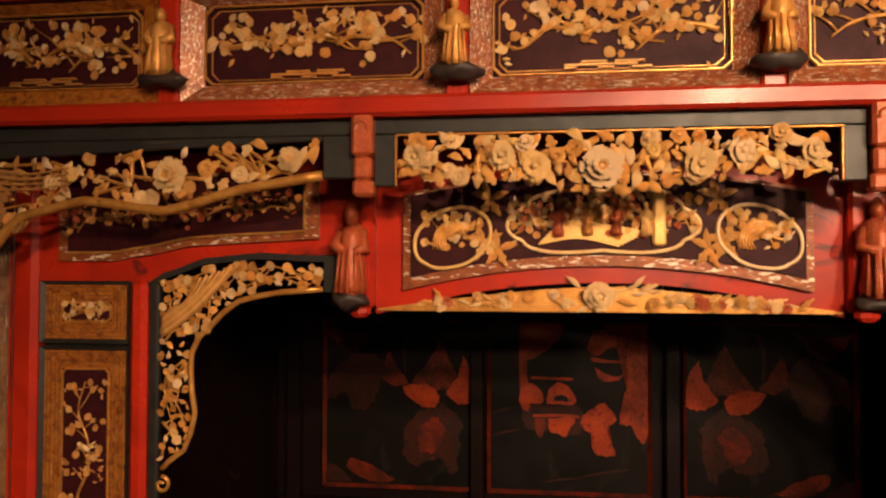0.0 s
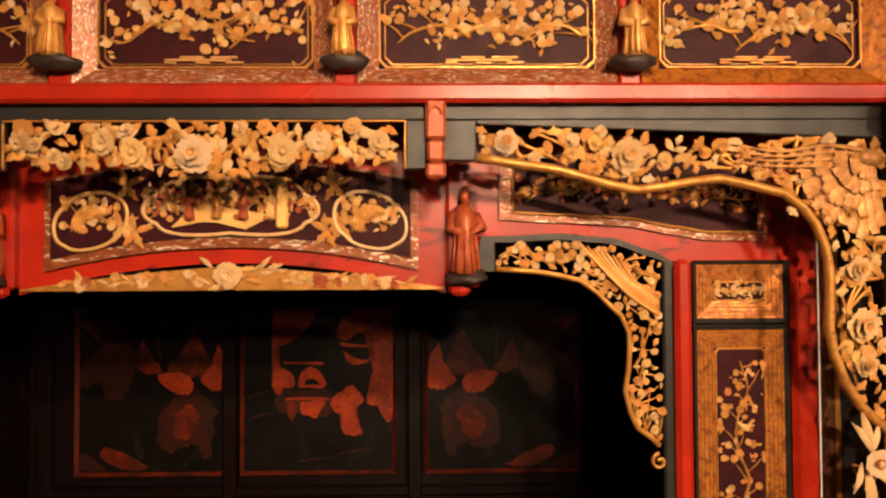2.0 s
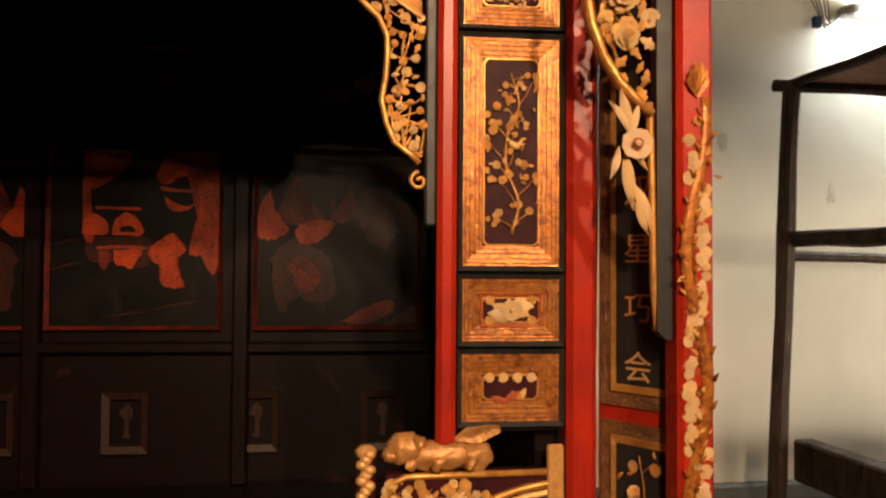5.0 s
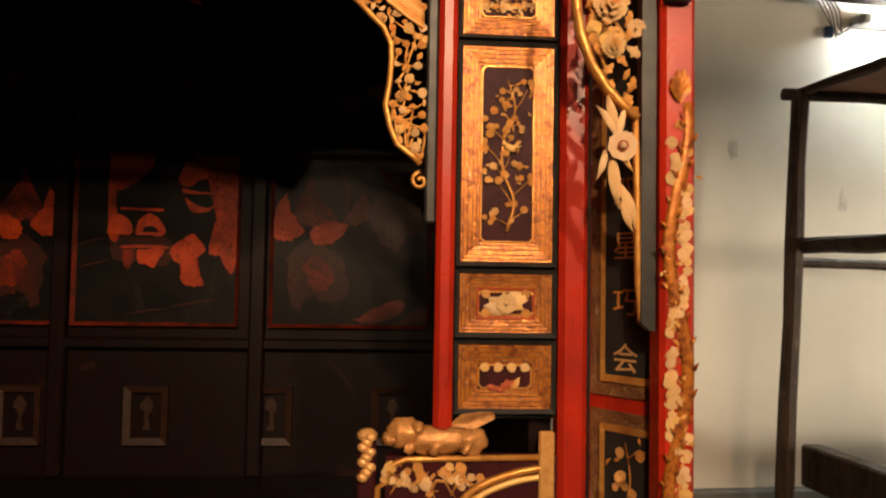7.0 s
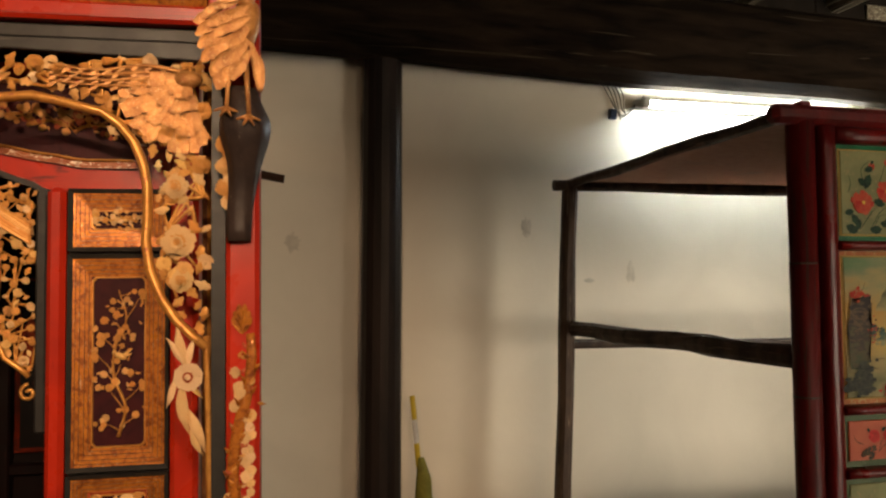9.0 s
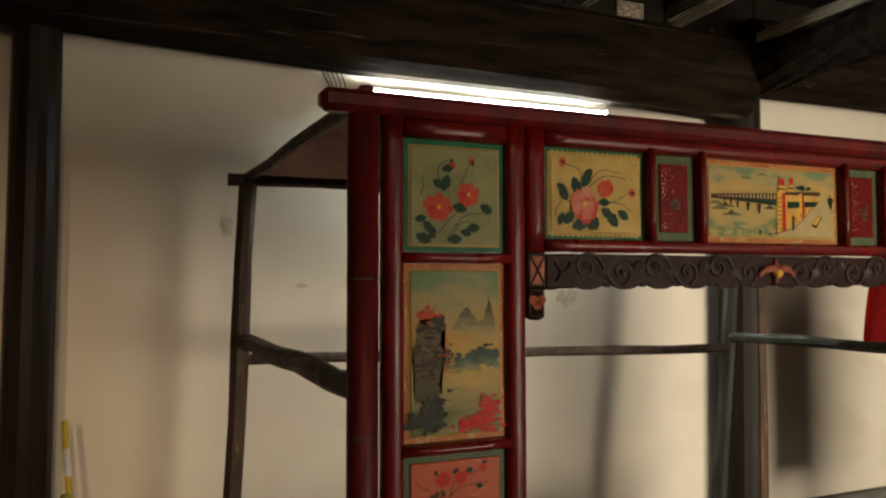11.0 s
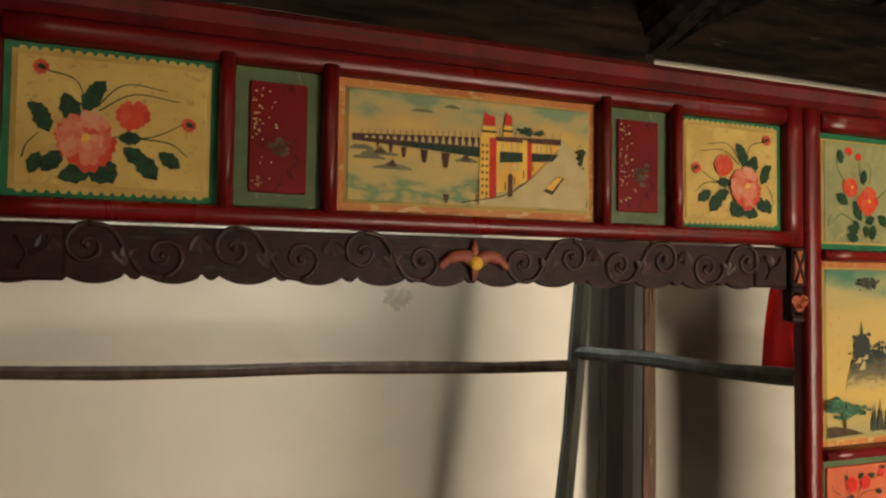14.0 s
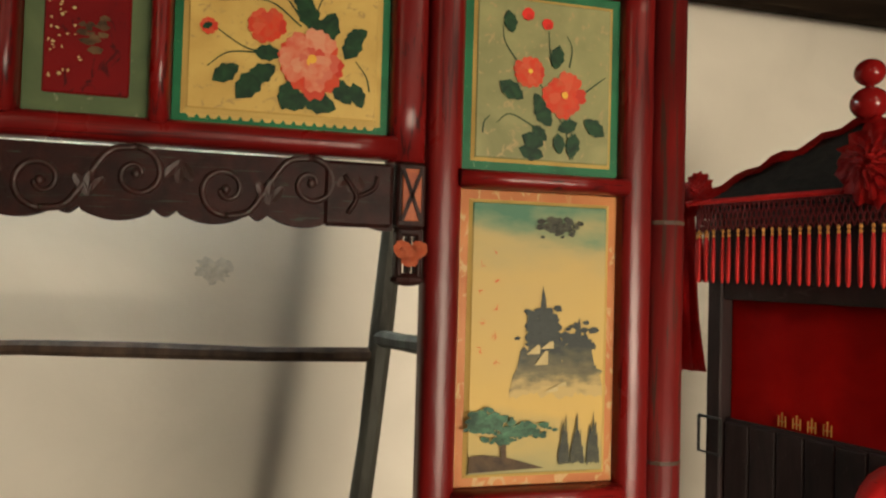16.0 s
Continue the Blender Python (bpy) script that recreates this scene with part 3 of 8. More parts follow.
for k in range(12):
    bm = _bm()
    a, b = 0.095 * k, 0.095 * (k + 1)
    tube(bm, [(0, 0, a + 0.0004), (0, 0, b)], 0.011, 10)
    part("band", bm, material("yellow_tape", (0.55, 0.42, 0.03), (0.42, 0.32, 0.02), 0.4) if k % 2 else material("white_tape", (0.62, 0.62, 0.6), (0.5, 0.5, 0.48), 0.4), pole)
bag = thing("yellow_cloth", (3.11, 3.27, 0.0), "dim yellow-green cloth bundle beside the column", "cloth")
bm = _bm()
lathe(bm, [(0.05, 0.0), (0.06, 0.2), (0.05, 0.45), (0.04, 0.65), (0.03, 0.82), (0.012, 0.90)], n=14)
for v in bm.verts:
    v.co += noise.noise_vector(v.co * 6) * 0.018
part("cloth_body", bm, material("yellow_cloth", (0.20, 0.19, 0.03), (0.12, 0.11, 0.02), 0.8), bag, smooth=True)

# ---------------------------------------------------------------- the carved and gilded canopy bed
FOOT = -0.2553
bed = thing("canopy_bed", (1.419, 1.817, 0.226), "antique canopy bed of red and black lacquer with gilded openwork carving", "bed", turn=(0, -0.5, -4.3))
bed.scale = (0.885, 0.885, 0.885)
OUT, IN, ARCH, BACK = -0.156, 0.0, 0.015, 1.17


def carved_panel(parent, name, r, y, seed, frame_w=0.016, spray=None, mat=None, field_in=0.0, black=0.008, sprig_size=0.010, count=22, tones=("gold",), bird=False, label="", branch=True):
    """A framed panel: black edge, sloping gilt frame, thin bead and a dark field with a flowering branch."""
    x0, x1, z0, z1 = r
    bm = _bm()
    ring(bm, (x0, x1, z0, z1), (x0 + black, x1 - black, z0 + black, z1 - black), y - 0.010, y - 0.004)
    p = part(name, bm, BLACK, parent, label)
    bm = _bm()
    a = (x0 + black, x1 - black, z0 + black, z1 - black)
    b = (a[0] + frame_w, a[1] - frame_w, a[2] + frame_w, a[3] - frame_w)
    ring(bm, a, b, y - 0.004, y - 0.0005, y + 0.008)
    part("gilt_frame", bm, mat or AMBER, p, "worn amber gilt frame")
    bm = _bm()
    for k in (0.12, 0.34, 0.60, 0.82):
        d = frame_w * k
        bead(bm, (a[0] + d, a[1] - d, a[2] + d, a[3] - d), y - 0.004 + 0.0035 * k, 0.0016, 0.0012, 0.001)
    part("fret_line", bm, OLDGILT, p)
    bm = _bm()
    bead(bm, b, y - 0.0005, 0.0035, 0.003)
    part("bead", bm, BEAD, p)
    bm = _bm()
    cbox(bm, b[0] - 0.002, b[1] + 0.002, y + 0.0, y + 0.008, b[2] - 0.002, b[3] + 0.002, 0.001)
    part("field", bm, MAROON, p)
    w, h = b[1] - b[0], b[3] - b[2]
    if branch:
        sprig(p, ((b[0] + b[1]) / 2, b[2] + 0.06 * h), w * 0.86, h * 0.86, y - 0.001, seed, sprig_size, tones, int(count * 1.9), bird)
    return p


# head: upper panels, their red dividers with figures, beam, cornice
for i, (a, b) in enumerate(((-1.165, -0.71), (-0.71, -0.235), (-0.235, 0.235), (0.235, 0.71), (0.71, 1.165))):
    r = (a + 0.02, b - 0.02, 1.998, 2.172)
    bm = _bm()
    ring(bm, r, (r[0] + 0.034, r[1] - 0.034, r[2] + 0.030, r[3] - 0.012), OUT - 0.022, OUT - 0.004, OUT + 0.012)
    p = part("upper_panel", bm, WORNGLINT if i in (1, 2, 3) else AMBER, bed, "sloping rubbed gilt frame round a dark field with gilt blossom relief")
    f = (r[0] + 0.034, r[1] - 0.034, r[2] + 0.030, r[3] - 0.012)
    bm = _bm()
    bead(bm, f, OUT - 0.005, 0.004, 0.004, 0.012)
    bead(bm, (f[0] + 0.010, f[1] - 0.010, f[2] + 0.008, f[3] - 0.006), OUT + 0.001, 0.0022, 0.002, 0.012)
    part("bead", bm, BEAD, p)
    bm = _bm()
    cbox(bm, f[0] - 0.003, f[1] + 0.003, OUT + 0.001, OUT + 0.011, f[2] - 0.003, f[3] + 0.003, 0.001)
    part("field", bm, MAROON, p)
    c = (f[0] + f[1]) / 2
    for k, dx in enumerate((-0.09, 0.02, 0.10)):
        sprig(p, (c + dx, f[2] + 0.014), 0.17, 0.098, OUT - 0.0005, 20 + 3 * i + k, 0.0100, ("gold", "gold", "pale"), 38, bird=(k == 1 and i in (0, 4)), trunk=0.004)
    bm = _bm()
    for k in range(7):
        w = 0.02 + 0.05 * ((k * 37) % 10) / 10
        cbox(bm, c - 0.06 + 0.018 * k - w / 2, c - 0.06 + 0.018 * k + w / 2, OUT - 0.006, OUT + 0.0005, f[2] + 0.009 + 0.0045 * (k % 3), f[2] + 0.0125 + 0.0045 * (k % 3), 0.001)
    part("relief_ground", bm, GOLD, p)


def figure(name, parent, at, h, mat, label):
    """A small carved figure as one plain shape: a robed body with sleeves and a head."""
    bm = _bm()
    x, y, z = at
    lathe(bm, [(0.20 * h, 0), (0.22 * h, 0.1 * h), (0.17 * h, 0.35 * h), (0.19 * h, 0.6 * h), (0.15 * h, 0.72 * h), (0.05 * h, 0.78 * h)], (x, y, z), 10)
    blob(bm, (x, y - 0.02 * h, z + 0.87 * h), (0.095 * h, 0.095 * h, 0.12 * h), 8, 6)
    for s in (-1, 1):
        tube(bm, [(x + s * 0.16 * h, y, z + 0.68 * h), (x + s * 0.23 * h, y - 0.06 * h, z + 0.5 * h), (x + s * 0.07 * h, y - 0.17 * h, z + 0.46 * h)], [0.07 * h, 0.08 * h, 0.05 * h], 6)
    for k in range(5):
        a = -2.6 + 0.5 * k
        tube(bm, [(x + 0.17 * h * math.cos(a), y + 0.17 * h * math.sin(a), z + 0.5 * h), (x + 0.23 * h * math.cos(a), y + 0.23 * h * math.sin(a), z + 0.02 * h)], [0.02 * h, 0.035 * h], 5)
    for v in bm.verts:
        v.co += noise.noise_vector(v.co * (9 / h) * 0.5 + V((x * 50, 0, 0))) * 0.050 * h
        v.co.x = x + (v.co.x - x) * 0.74
    return part(name, bm, mat, parent, label, True)


for u in (-1.165, -0.71, -0.235, 0.235, 0.71, 1.165):
    bm = _bm()
    cbox(bm, u - 0.018, u + 0.018, OUT - 0.026, OUT + 0.01, 1.985, 2.19, 0.004)
    part("divider", bm, RED, bed)
    if abs(u) < 1:
        bm = _bm()
        blob(bm, (u, OUT - 0.040, 2.030), (0.042, 0.022, 0.014), 16, 8)
        for v in bm.verts:
            v.co += noise.noise_vector(v.co * 45) * 0.009
        part("rock_base", bm, INKBLUE, bed, "dark carved rock under a gilt figure", True)
        figure("figurine", bed, (u, OUT - 0.045, 2.035), 0.115, GOLD, "small gilt carved guardian figure")
bm = _bm()
cbox(bm, -1.215, 1.215, OUT - 0.032, OUT + 0.05, 1.966, 1.999, 0.006)
part("beam", bm, RED, bed)
bm = _bm()
cbox(bm, -1.215, 1.215, OUT - 0.035, OUT + 0.03, 2.176, 2.200, 0.004)
part("top_rail", bm, RED, bed)
bm = _bm()
cbox(bm, -1.155, 1.155, OUT - 0.008, OUT + 0.004, 1.941, 1.9655, 0.002)
part("head_frame", bm, BLACK, bed)
# board added to block light from above behind the outer front
bm = _bm()
cbox(bm, -1.10, 1.10, OUT + 0.052, 0.055, 1.950, 1.962, 0.003)
part("soffit", bm, LACQUER, bed)
cornice = part("cornice", (lambda b: (cbox(b, -1.215, 1.215, OUT - 0.02, OUT + 0.02, 2.2005, 2.34, 0.004), b)[1])(_bm()), MAROON, bed)
openwork(cornice, lambda x, z: True, (-1.20, 1.20, 2.215, 2.325), OUT - 0.024, 0.030, 0.022, 7, 0.45, ("gold", "pale"), 12)

# middle openwork between black blocks
mid_lattice = part("centre_lattice", (lambda b: ([cbox(b, s * 0.352 - 0.017, s * 0.352 + 0.017, OUT - 0.008, OUT + 0.012, 1.858, 1.9405, 0.002) for s in (-1, 1)], b)[1])(_bm()), BLACK, bed, "gilt openwork flower band between black blocks")
bm = _bm()
for a in ((-0.335, 0.335, 1.9375, 1.9405), (-0.335, -0.332, 1.858, 1.937), (0.332, 0.335, 1.858, 1.937)):
    cbox(bm, a[0], a[1], OUT - 0.011, OUT - 0.004, a[2], a[3], 0.001)
part("bead", bm, BEAD, mid_lattice)
openwork(mid_lattice, lambda x, z: z > 1.868 - 0.020 * max(0, 1 - abs(x) / 0.2), (-0.325, 0.325, 1.845, 1.930), OUT - 0.006, 0.0140, 0.0145, 11, 0.16, ("pale", "gold", "gold"), 30, 1.1)
set_piece("flower", FLOWERS["pale"][2], -0.015, OUT - 0.016, 1.882, 0.033, 0.3, mid_lattice)
set_piece("flower", FLOWERS["gold"][1], -0.015, OUT - 0.026, 1.882, 0.018, 0.0, mid_lattice)
for dx, sz in ((-0.115, 0.025), (0.13, 0.026), (0.19, 0.022), (-0.165, 0.022), (0.29, 0.019), (-0.30, 0.021)):
    set_piece("flower", FLOWERS["pale"][1 if sz > 0.027 else 3], dx, OUT - 0.014, 1.892 + (0.012 if dx > 0.14 or dx < -0.13 else -0.006), sz, dx * 9, mid_lattice, (8, 60 * dx))

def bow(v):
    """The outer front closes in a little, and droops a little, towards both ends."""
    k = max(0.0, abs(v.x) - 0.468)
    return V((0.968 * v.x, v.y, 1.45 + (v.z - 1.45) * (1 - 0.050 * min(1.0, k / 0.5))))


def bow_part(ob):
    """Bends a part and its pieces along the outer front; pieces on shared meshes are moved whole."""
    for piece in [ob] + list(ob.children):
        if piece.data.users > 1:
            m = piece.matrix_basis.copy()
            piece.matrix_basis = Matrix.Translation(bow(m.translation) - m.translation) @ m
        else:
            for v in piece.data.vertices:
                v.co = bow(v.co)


EDGE = spline([(0.466, 1.876), (0.592, 1.864), (0.741, 1.832), (0.894, 1.858), (1.008, 1.835), (1.060, 1.78), (1.080, 1.72), (1.084, 1.6)])


def inner_edge(z):
    """The u of the side lattice's inner edge below its arch."""
    return spline([(1.405, 1.186), (1.44, 1.15), (1.48, 1.110), (1.58, 1.078), (1.68, 1.083), (1.76, 1.072), (1.80, 1.045), (1.84, 1.0)])(z)


def in_side_lattice(x, z):
    return (EDGE(x) + 0.012 < z if x < 1.0 else True) and (z > 1.80 or x > inner_edge(z) + 0.012) and z > 1.43 and (z > 1.80 or x > 1.03)


for s in (-1, 1):
    bm = _bm()
    cbox(bm, min(s * 0.402, s * 0.468), max(s * 0.402, s * 0.468), OUT - 0.008, OUT + 0.012, 1.872, 1.9405, 0.002)
    cbox(bm, min(s * 0.4685, s * 1.189), max(s * 0.4685, s * 1.189), OUT - 0.004, OUT + 0.010, 1.934, 1.968, 0.002)
    lattice = part("side_lattice", bm, BLACK, bed, "gilt openwork of flowers and phoenix under a wavy moulding")
    path = [(s * x, OUT - 0.010, EDGE(x)) for x in (0.468, 0.5, 0.55, 0.6, 0.65, 0.7, 0.745, 0.79, 0.84, 0.89, 0.94, 0.985)] + [(s * inner_edge(z), OUT - 0.010, z) for z in (1.835, 1.81, 1.78, 1.74, 1.70, 1.65, 1.60, 1.55, 1.50, 1.46, 1.43, 1.41)]
    bm = _bm()
    tube(bm, path, 0.0085, 8, 1.2)
    part("moulding", bm, BEAD, lattice, "bamboo-like gilt edge moulding", True)
    openwork(lattice, in_side_lattice, (0.475, 1.182, 1.43, 1.932), OUT - 0.004, 0.0145, 0.0140, 31 + s, 0.24, ("gold", "gold", "pale"), 60, 1.0, 0.0040, s)
    for x, z, sz in ((0.73, 1.892, 0.030), (0.52, 1.905, 0.021), (1.135, 1.60, 0.029), (1.13, 1.70, 0.021), (1.14, 1.53, 0.020)):
        set_piece("flower", FLOWERS["pale"][2], s * x, OUT - 0.014, z, sz, x * 7, lattice, (6, 0), 1.0)
        set_piece("flower", FLOWERS["gold"][1], s * x, OUT - 0.026, z, sz * 0.5, x * 5, lattice, (6, 0), 1.0)
    # phoenix: a wing of overlapping feathers in the corner, a long serrated tail along the top
    bm = _bm()
    rngp = random.Random(71)
    for tier, (count, r0, ln_, wd) in enumerate(((13, 0.075, 0.062, 0.026), (12, 0.045, 0.055, 0.024), (10, 0.018, 0.046, 0.022), (8, 0.0, 0.034, 0.020))):
        for k in range(count):
            a = -3.25 + 1.95 * (k + rngp.uniform(-0.3, 0.3)) / (count - 1)
            u, z = 1.145 + r0 * math.cos(a) * 0.75, 1.892 + r0 * math.sin(a) * 0.9
            tip_u, tip_z = u + ln_ * math.cos(a), z + ln_ * math.sin(a)
            if tip_u < inner_edge(max(1.405, min(1.84, tip_z))) + 0.008 and tip_z < 1.84 or tip_u > 1.188:
                continue
            petal(bm, a if s > 0 else math.pi - a, ln_ * rngp.uniform(0.85, 1.1), wd, 0.006, 0.004, 0, 0.45, 0)
            for v in list(bm.verts)[-15:]:
                v.co += V((s * u, OUT - 0.008 - 0.004 * tier - rngp.uniform(0, 0.002), z))
    blob(bm, (s * 1.150, OUT - 0.020, 1.895), (0.026, 0.012, 0.016), 10, 6)
    part("phoenix_wing", bm, WINGGILT, lattice, "carved gilt wing of overlapping feathers", True)
    bm = _bm()
    for k in range(4):
        path = curve_path([(s * 1.16, OUT - 0.016, 1.905 - 0.007 * k), (s * 1.08, OUT - 0.018, 1.918 - 0.012 * k), (s * 1.00, OUT - 0.016, 1.908 - 0.009 * k), (s * 0.92, OUT - 0.012, 1.917 - 0.010 * k)], 7)
        tube(bm, path, [0.0052 - 0.00014 * i for i in range(len(path))], 5, 0.7)
        for i in range(2, len(path) - 1, 2 + k % 2):
            petal(bm, -2.6 if s > 0 else -0.54, 0.016, 0.006, 0.002, -0.001, 0, 0.1, 0)
            for v in list(bm.verts)[-15:]:
                v.co += path[i] + V((0, -0.001, -0.002))
    part("phoenix_tail", bm, WINGGILT, lattice, "long serrated gilt tail feathers", True)
    # red drop with lily pendant under the lattice, its black back strip
    bm = _bm()
    tube(bm, curve_path([(s * 1.180, OUT - 0.006, 1.43), (s * 1.184, OUT - 0.006, 1.30), (s * 1.186, OUT - 0.006, 1.16), (s * 1.190, OUT - 0.004, 1.07)], 5), [0.006] * 12 + [0.005, 0.004, 0.003, 0.002], 6)
    part("drop", bm, BEAD, lattice, smooth=True)
    for k, (dx, dz, a, sz) in enumerate(((0, 0, 1.75, 0.085), (0, 0, 2.25, 0.07), (0, 0, 1.3, 0.06), (-0.01, -0.03, -1.35, 0.10), (-0.02, -0.02, -1.9, 0.06), (0.0, -0.02, -0.9, 0.05), (0.0, -0.09, -1.25, 0.09), (0.005, -0.13, -1.1, 0.06))):
        set_piece("leaf", LEAVES["pale"][k % 2], s * (1.150 + dx), OUT - 0.014, 1.375 + dz * 0.8, sz * 0.9, a if s > 0 else math.pi - a, lattice, (0, 0), 0.8, 0.42)
    set_piece("flower", FLOWERS["pale"][0], s * 1.153, OUT - 0.022, 1.360, 0.024, 0.5, lattice, (0, 0), 1.0)
    set_piece("flower", FLOWERS["coral"][0], s * 1.153, OUT - 0.028, 1.360, 0.009, 0.2, lattice, (0, 0), 1.0)
    bm = _bm()
    strip(bm, lambda x: 1.055 + 0.9 * max(0, 1.205 - abs(x)) ** 1.0, lambda x: 1.941, s * 1.190, s * 1.214, OUT - 0.012, OUT + 0.012, 8)
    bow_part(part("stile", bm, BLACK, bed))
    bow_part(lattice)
    # bracket that hangs between the lattices
    bm = _bm()
    for k, (w, z0, z1) in enumerate(((0.017, 1.905, 1.972), (0.0145, 1.868, 1.905), (0.017, 1.842, 1.868))):
        cbox(bm, s * 0.385 - w, s * 0.385 + w, OUT - 0.030 + 0.004 * k, OUT + 0.012, z0, z1, 0.005)
    tube(bm, [(s * 0.385 + 0.010 * math.cos(a), OUT - 0.031, 1.945 + 0.014 * math.sin(a)) for a in (0, 0.8, 1.57, 2.34, 3.14)], 0.003, 5)
    part("hanging_bracket", bm, CORAL, bed, "carved reddish-brown hanging bracket")
    # outer corner post with dragon and clouds
    bm = _bm()
    cbox(bm, min(s * 1.2165, s * 1.274), max(s * 1.2165, s * 1.274), OUT - 0.030, OUT + 0.028, FOOT, 2.176, 0.008)
    post = part("corner_post", bm, RED, bed, "red lacquered corner post with a gilt dragon among clouds")
    bm = _bm()
    path = [(s * (1.245 + 0.016 * math.sin(9.0 * (1.50 - z) * 1.7)), OUT - 0.0305, z) for z in [1.435 - 0.021 * i for i in range(50)]]
    tube(bm, path, [0.008 + 0.003 * min(1, i / 6) for i in range(50)], 8, 0.30)
    for i in range(2, 50):
        p, d = V(path[i]), 1 if i % 2 else -1
        tube(bm, [p + V((d * 0.008, -0.002, 0)), p + V((d * 0.016, -0.004, 0.012))], [0.005, 0.001], 4)
    for k in range(6):
        petal(bm, 1.57 + (k - 2.5) * 0.20, 0.058 - 0.010 * abs(k - 2.5), 0.012, 0.004, -0.003, 0, 0.0, 0)
        for v in list(bm.verts)[-15:]:
            v.co += V((s * 1.245, OUT - 0.034, 1.435))
    part("dragon", bm, AMBER, post, "gilt dragon in raised relief", True)
    rng = random.Random(60 + s)
    for k in range(80):
        set_piece("scale_curl", LEAVES["gold" if k % 3 else "coral"][k % 4], s * (1.245 + 0.016 * math.sin(9.0 * 0.0155 * k * 1.7) + rng.uniform(-0.010, 0.010)), OUT - 0.033, 1.42 - 0.0155 * k, rng.uniform(0.013, 0.018), rng.uniform(0, 6.3), post, (0, 0), 0.45, 0.7)
    for k in range(90):
        set_piece("scale_curl", LEAVES["coral" if k % 3 else "pale"][k % 4], s * (1.245 + rng.uniform(-0.014, 0.014)), OUT - 0.0305, 1.37 - 0.0135 * k, rng.uniform(0.010, 0.014), rng.uniform(0, 6.3), post, (0, 0), 0.4, 0.8)
    for k in range(120):
        z = 1.36 - 0.0102 * k + rng.uniform(-0.012, 0.012)
        set_piece("cloud_scroll", FLOWERS["pale"][1 + k % 3], s * (1.245 + (1 if math.sin(9.0 * (1.50 - z) * 1.7) < 0 else -1) * rng.uniform(0.002, 0.016)), OUT - 0.0305, z, rng.uniform(0.008, 0.012), rng.uniform(0, 6), post, (rng.uniform(-10, 10), rng.uniform(-20, 20)), 0.5)
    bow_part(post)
    # crane on a dark rock bracket at the corner
    bm = _bm()
    rows = []
    for i in range(15):
        t = i / 14
        z = 1.872 - 0.272 * t
        hw = 0.0265 + 0.018 * math.exp(-((t - 0.26) / 0.16) ** 2) - 0.010 * max(0.0, t - 0.4)
        dp = 0.020 + 0.046 * math.exp(-((t - 0.24) / 0.30) ** 2)
        cx = s * (1.2455 + 0.006 * math.sin(5 * t))
        row = []
        for k in range(12):
            a = math.pi * (k / 11)
            w = 1 + 0.07 * math.sin(3.7 * k + 9 * t)
            row.append(bm.verts.new((cx - hw * math.cos(a) * w, OUT - 0.0305 - dp * math.sin(a) ** 0.7 * w, z)))
        rows.append(row)
    grid_faces(bm, rows)
    bm.faces.new(rows[0])
    bm.faces.new(rows[-1])
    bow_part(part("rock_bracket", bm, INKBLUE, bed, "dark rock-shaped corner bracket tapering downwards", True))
    bm = _bm()
    x0, y0 = s * 1.240, OUT - 0.062

    def feather(dx, z, a, length, width, dy):
        petal(bm, a if s > 0 else math.pi - a, length, width, 0.006, 0.003, 0, 0.25, 0)
        for v in list(bm.verts)[-15:]:
            v.co += V((x0 + s * dx, y0 + dy, z))
    blob(bm, (x0 + s * 0.004, y0 + 0.008, 1.975), (0.030, 0.026, 0.062), 12, 9, Matrix.Rotation(0.35 * s, 3, "Y"))
    tube(bm, curve_path([(x0 + s * 0.012, y0 + 0.004, 2.02), (x0 + s * 0.020, y0 - 0.006, 2.06), (x0 + s * 0.006, y0 - 0.012, 2.10), (x0 + s * 0.010, y0 - 0.016, 2.135)], 5), [0.016 - 0.0006 * i for i in range(16)], 8)
    blob(bm, (x0 + s * 0.008, y0 - 0.020, 2.140), (0.012, 0.014, 0.011), 8, 6)
    tube(bm, [(x0 + s * 0.004, y0 - 0.030, 2.138), (x0 - s * 0.020, y0 - 0.042, 2.118)], [0.005, 0.0015], 5)
    for row in range(6):
        for k in range(5):
            feather(0.020 - 0.013 * k + rng.uniform(-0.003, 0.003), 2.035 - 0.021 * row - 0.004 * k, -2.75 + 0.16 * row + 0.08 * k + rng.uniform(-0.15, 0.15), 0.052, 0.020, -0.014 - 0.003 * row + 0.004 * k)
    for k in range(7):
        feather(0.016 + 0.004 * k, 1.965 - 0.006 * k, -1.30 - 0.05 * k, 0.10 - 0.006 * k, 0.013, -0.006 + 0.003 * k)
    for d, zf in ((-0.012, 1.826), (0.018, 1.812)):
        tube(bm, [(x0 + s * d * 0.7, y0 - 0.006, 1.935), (x0 + s * d, y0 - 0.022, 1.88), (x0 + s * d * 1.25, y0 - 0.036, zf)], [0.0075, 0.0045, 0.004], 6)
        for a in (-2.75, -2.0, -1.15, -0.45):
            tube(bm, [(x0 + s * d * 1.25, y0 - 0.036, zf), (x0 + s * (d * 1.25 + 0.022 * math.cos(a)), y0 - 0.040, zf + 0.018 * math.sin(a))], [0.0048, 0.0015], 5)
    for v in bm.verts:
        v.co += noise.noise_vector(v.co * 70) * 0.0022
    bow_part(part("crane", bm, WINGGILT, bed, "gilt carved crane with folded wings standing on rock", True))
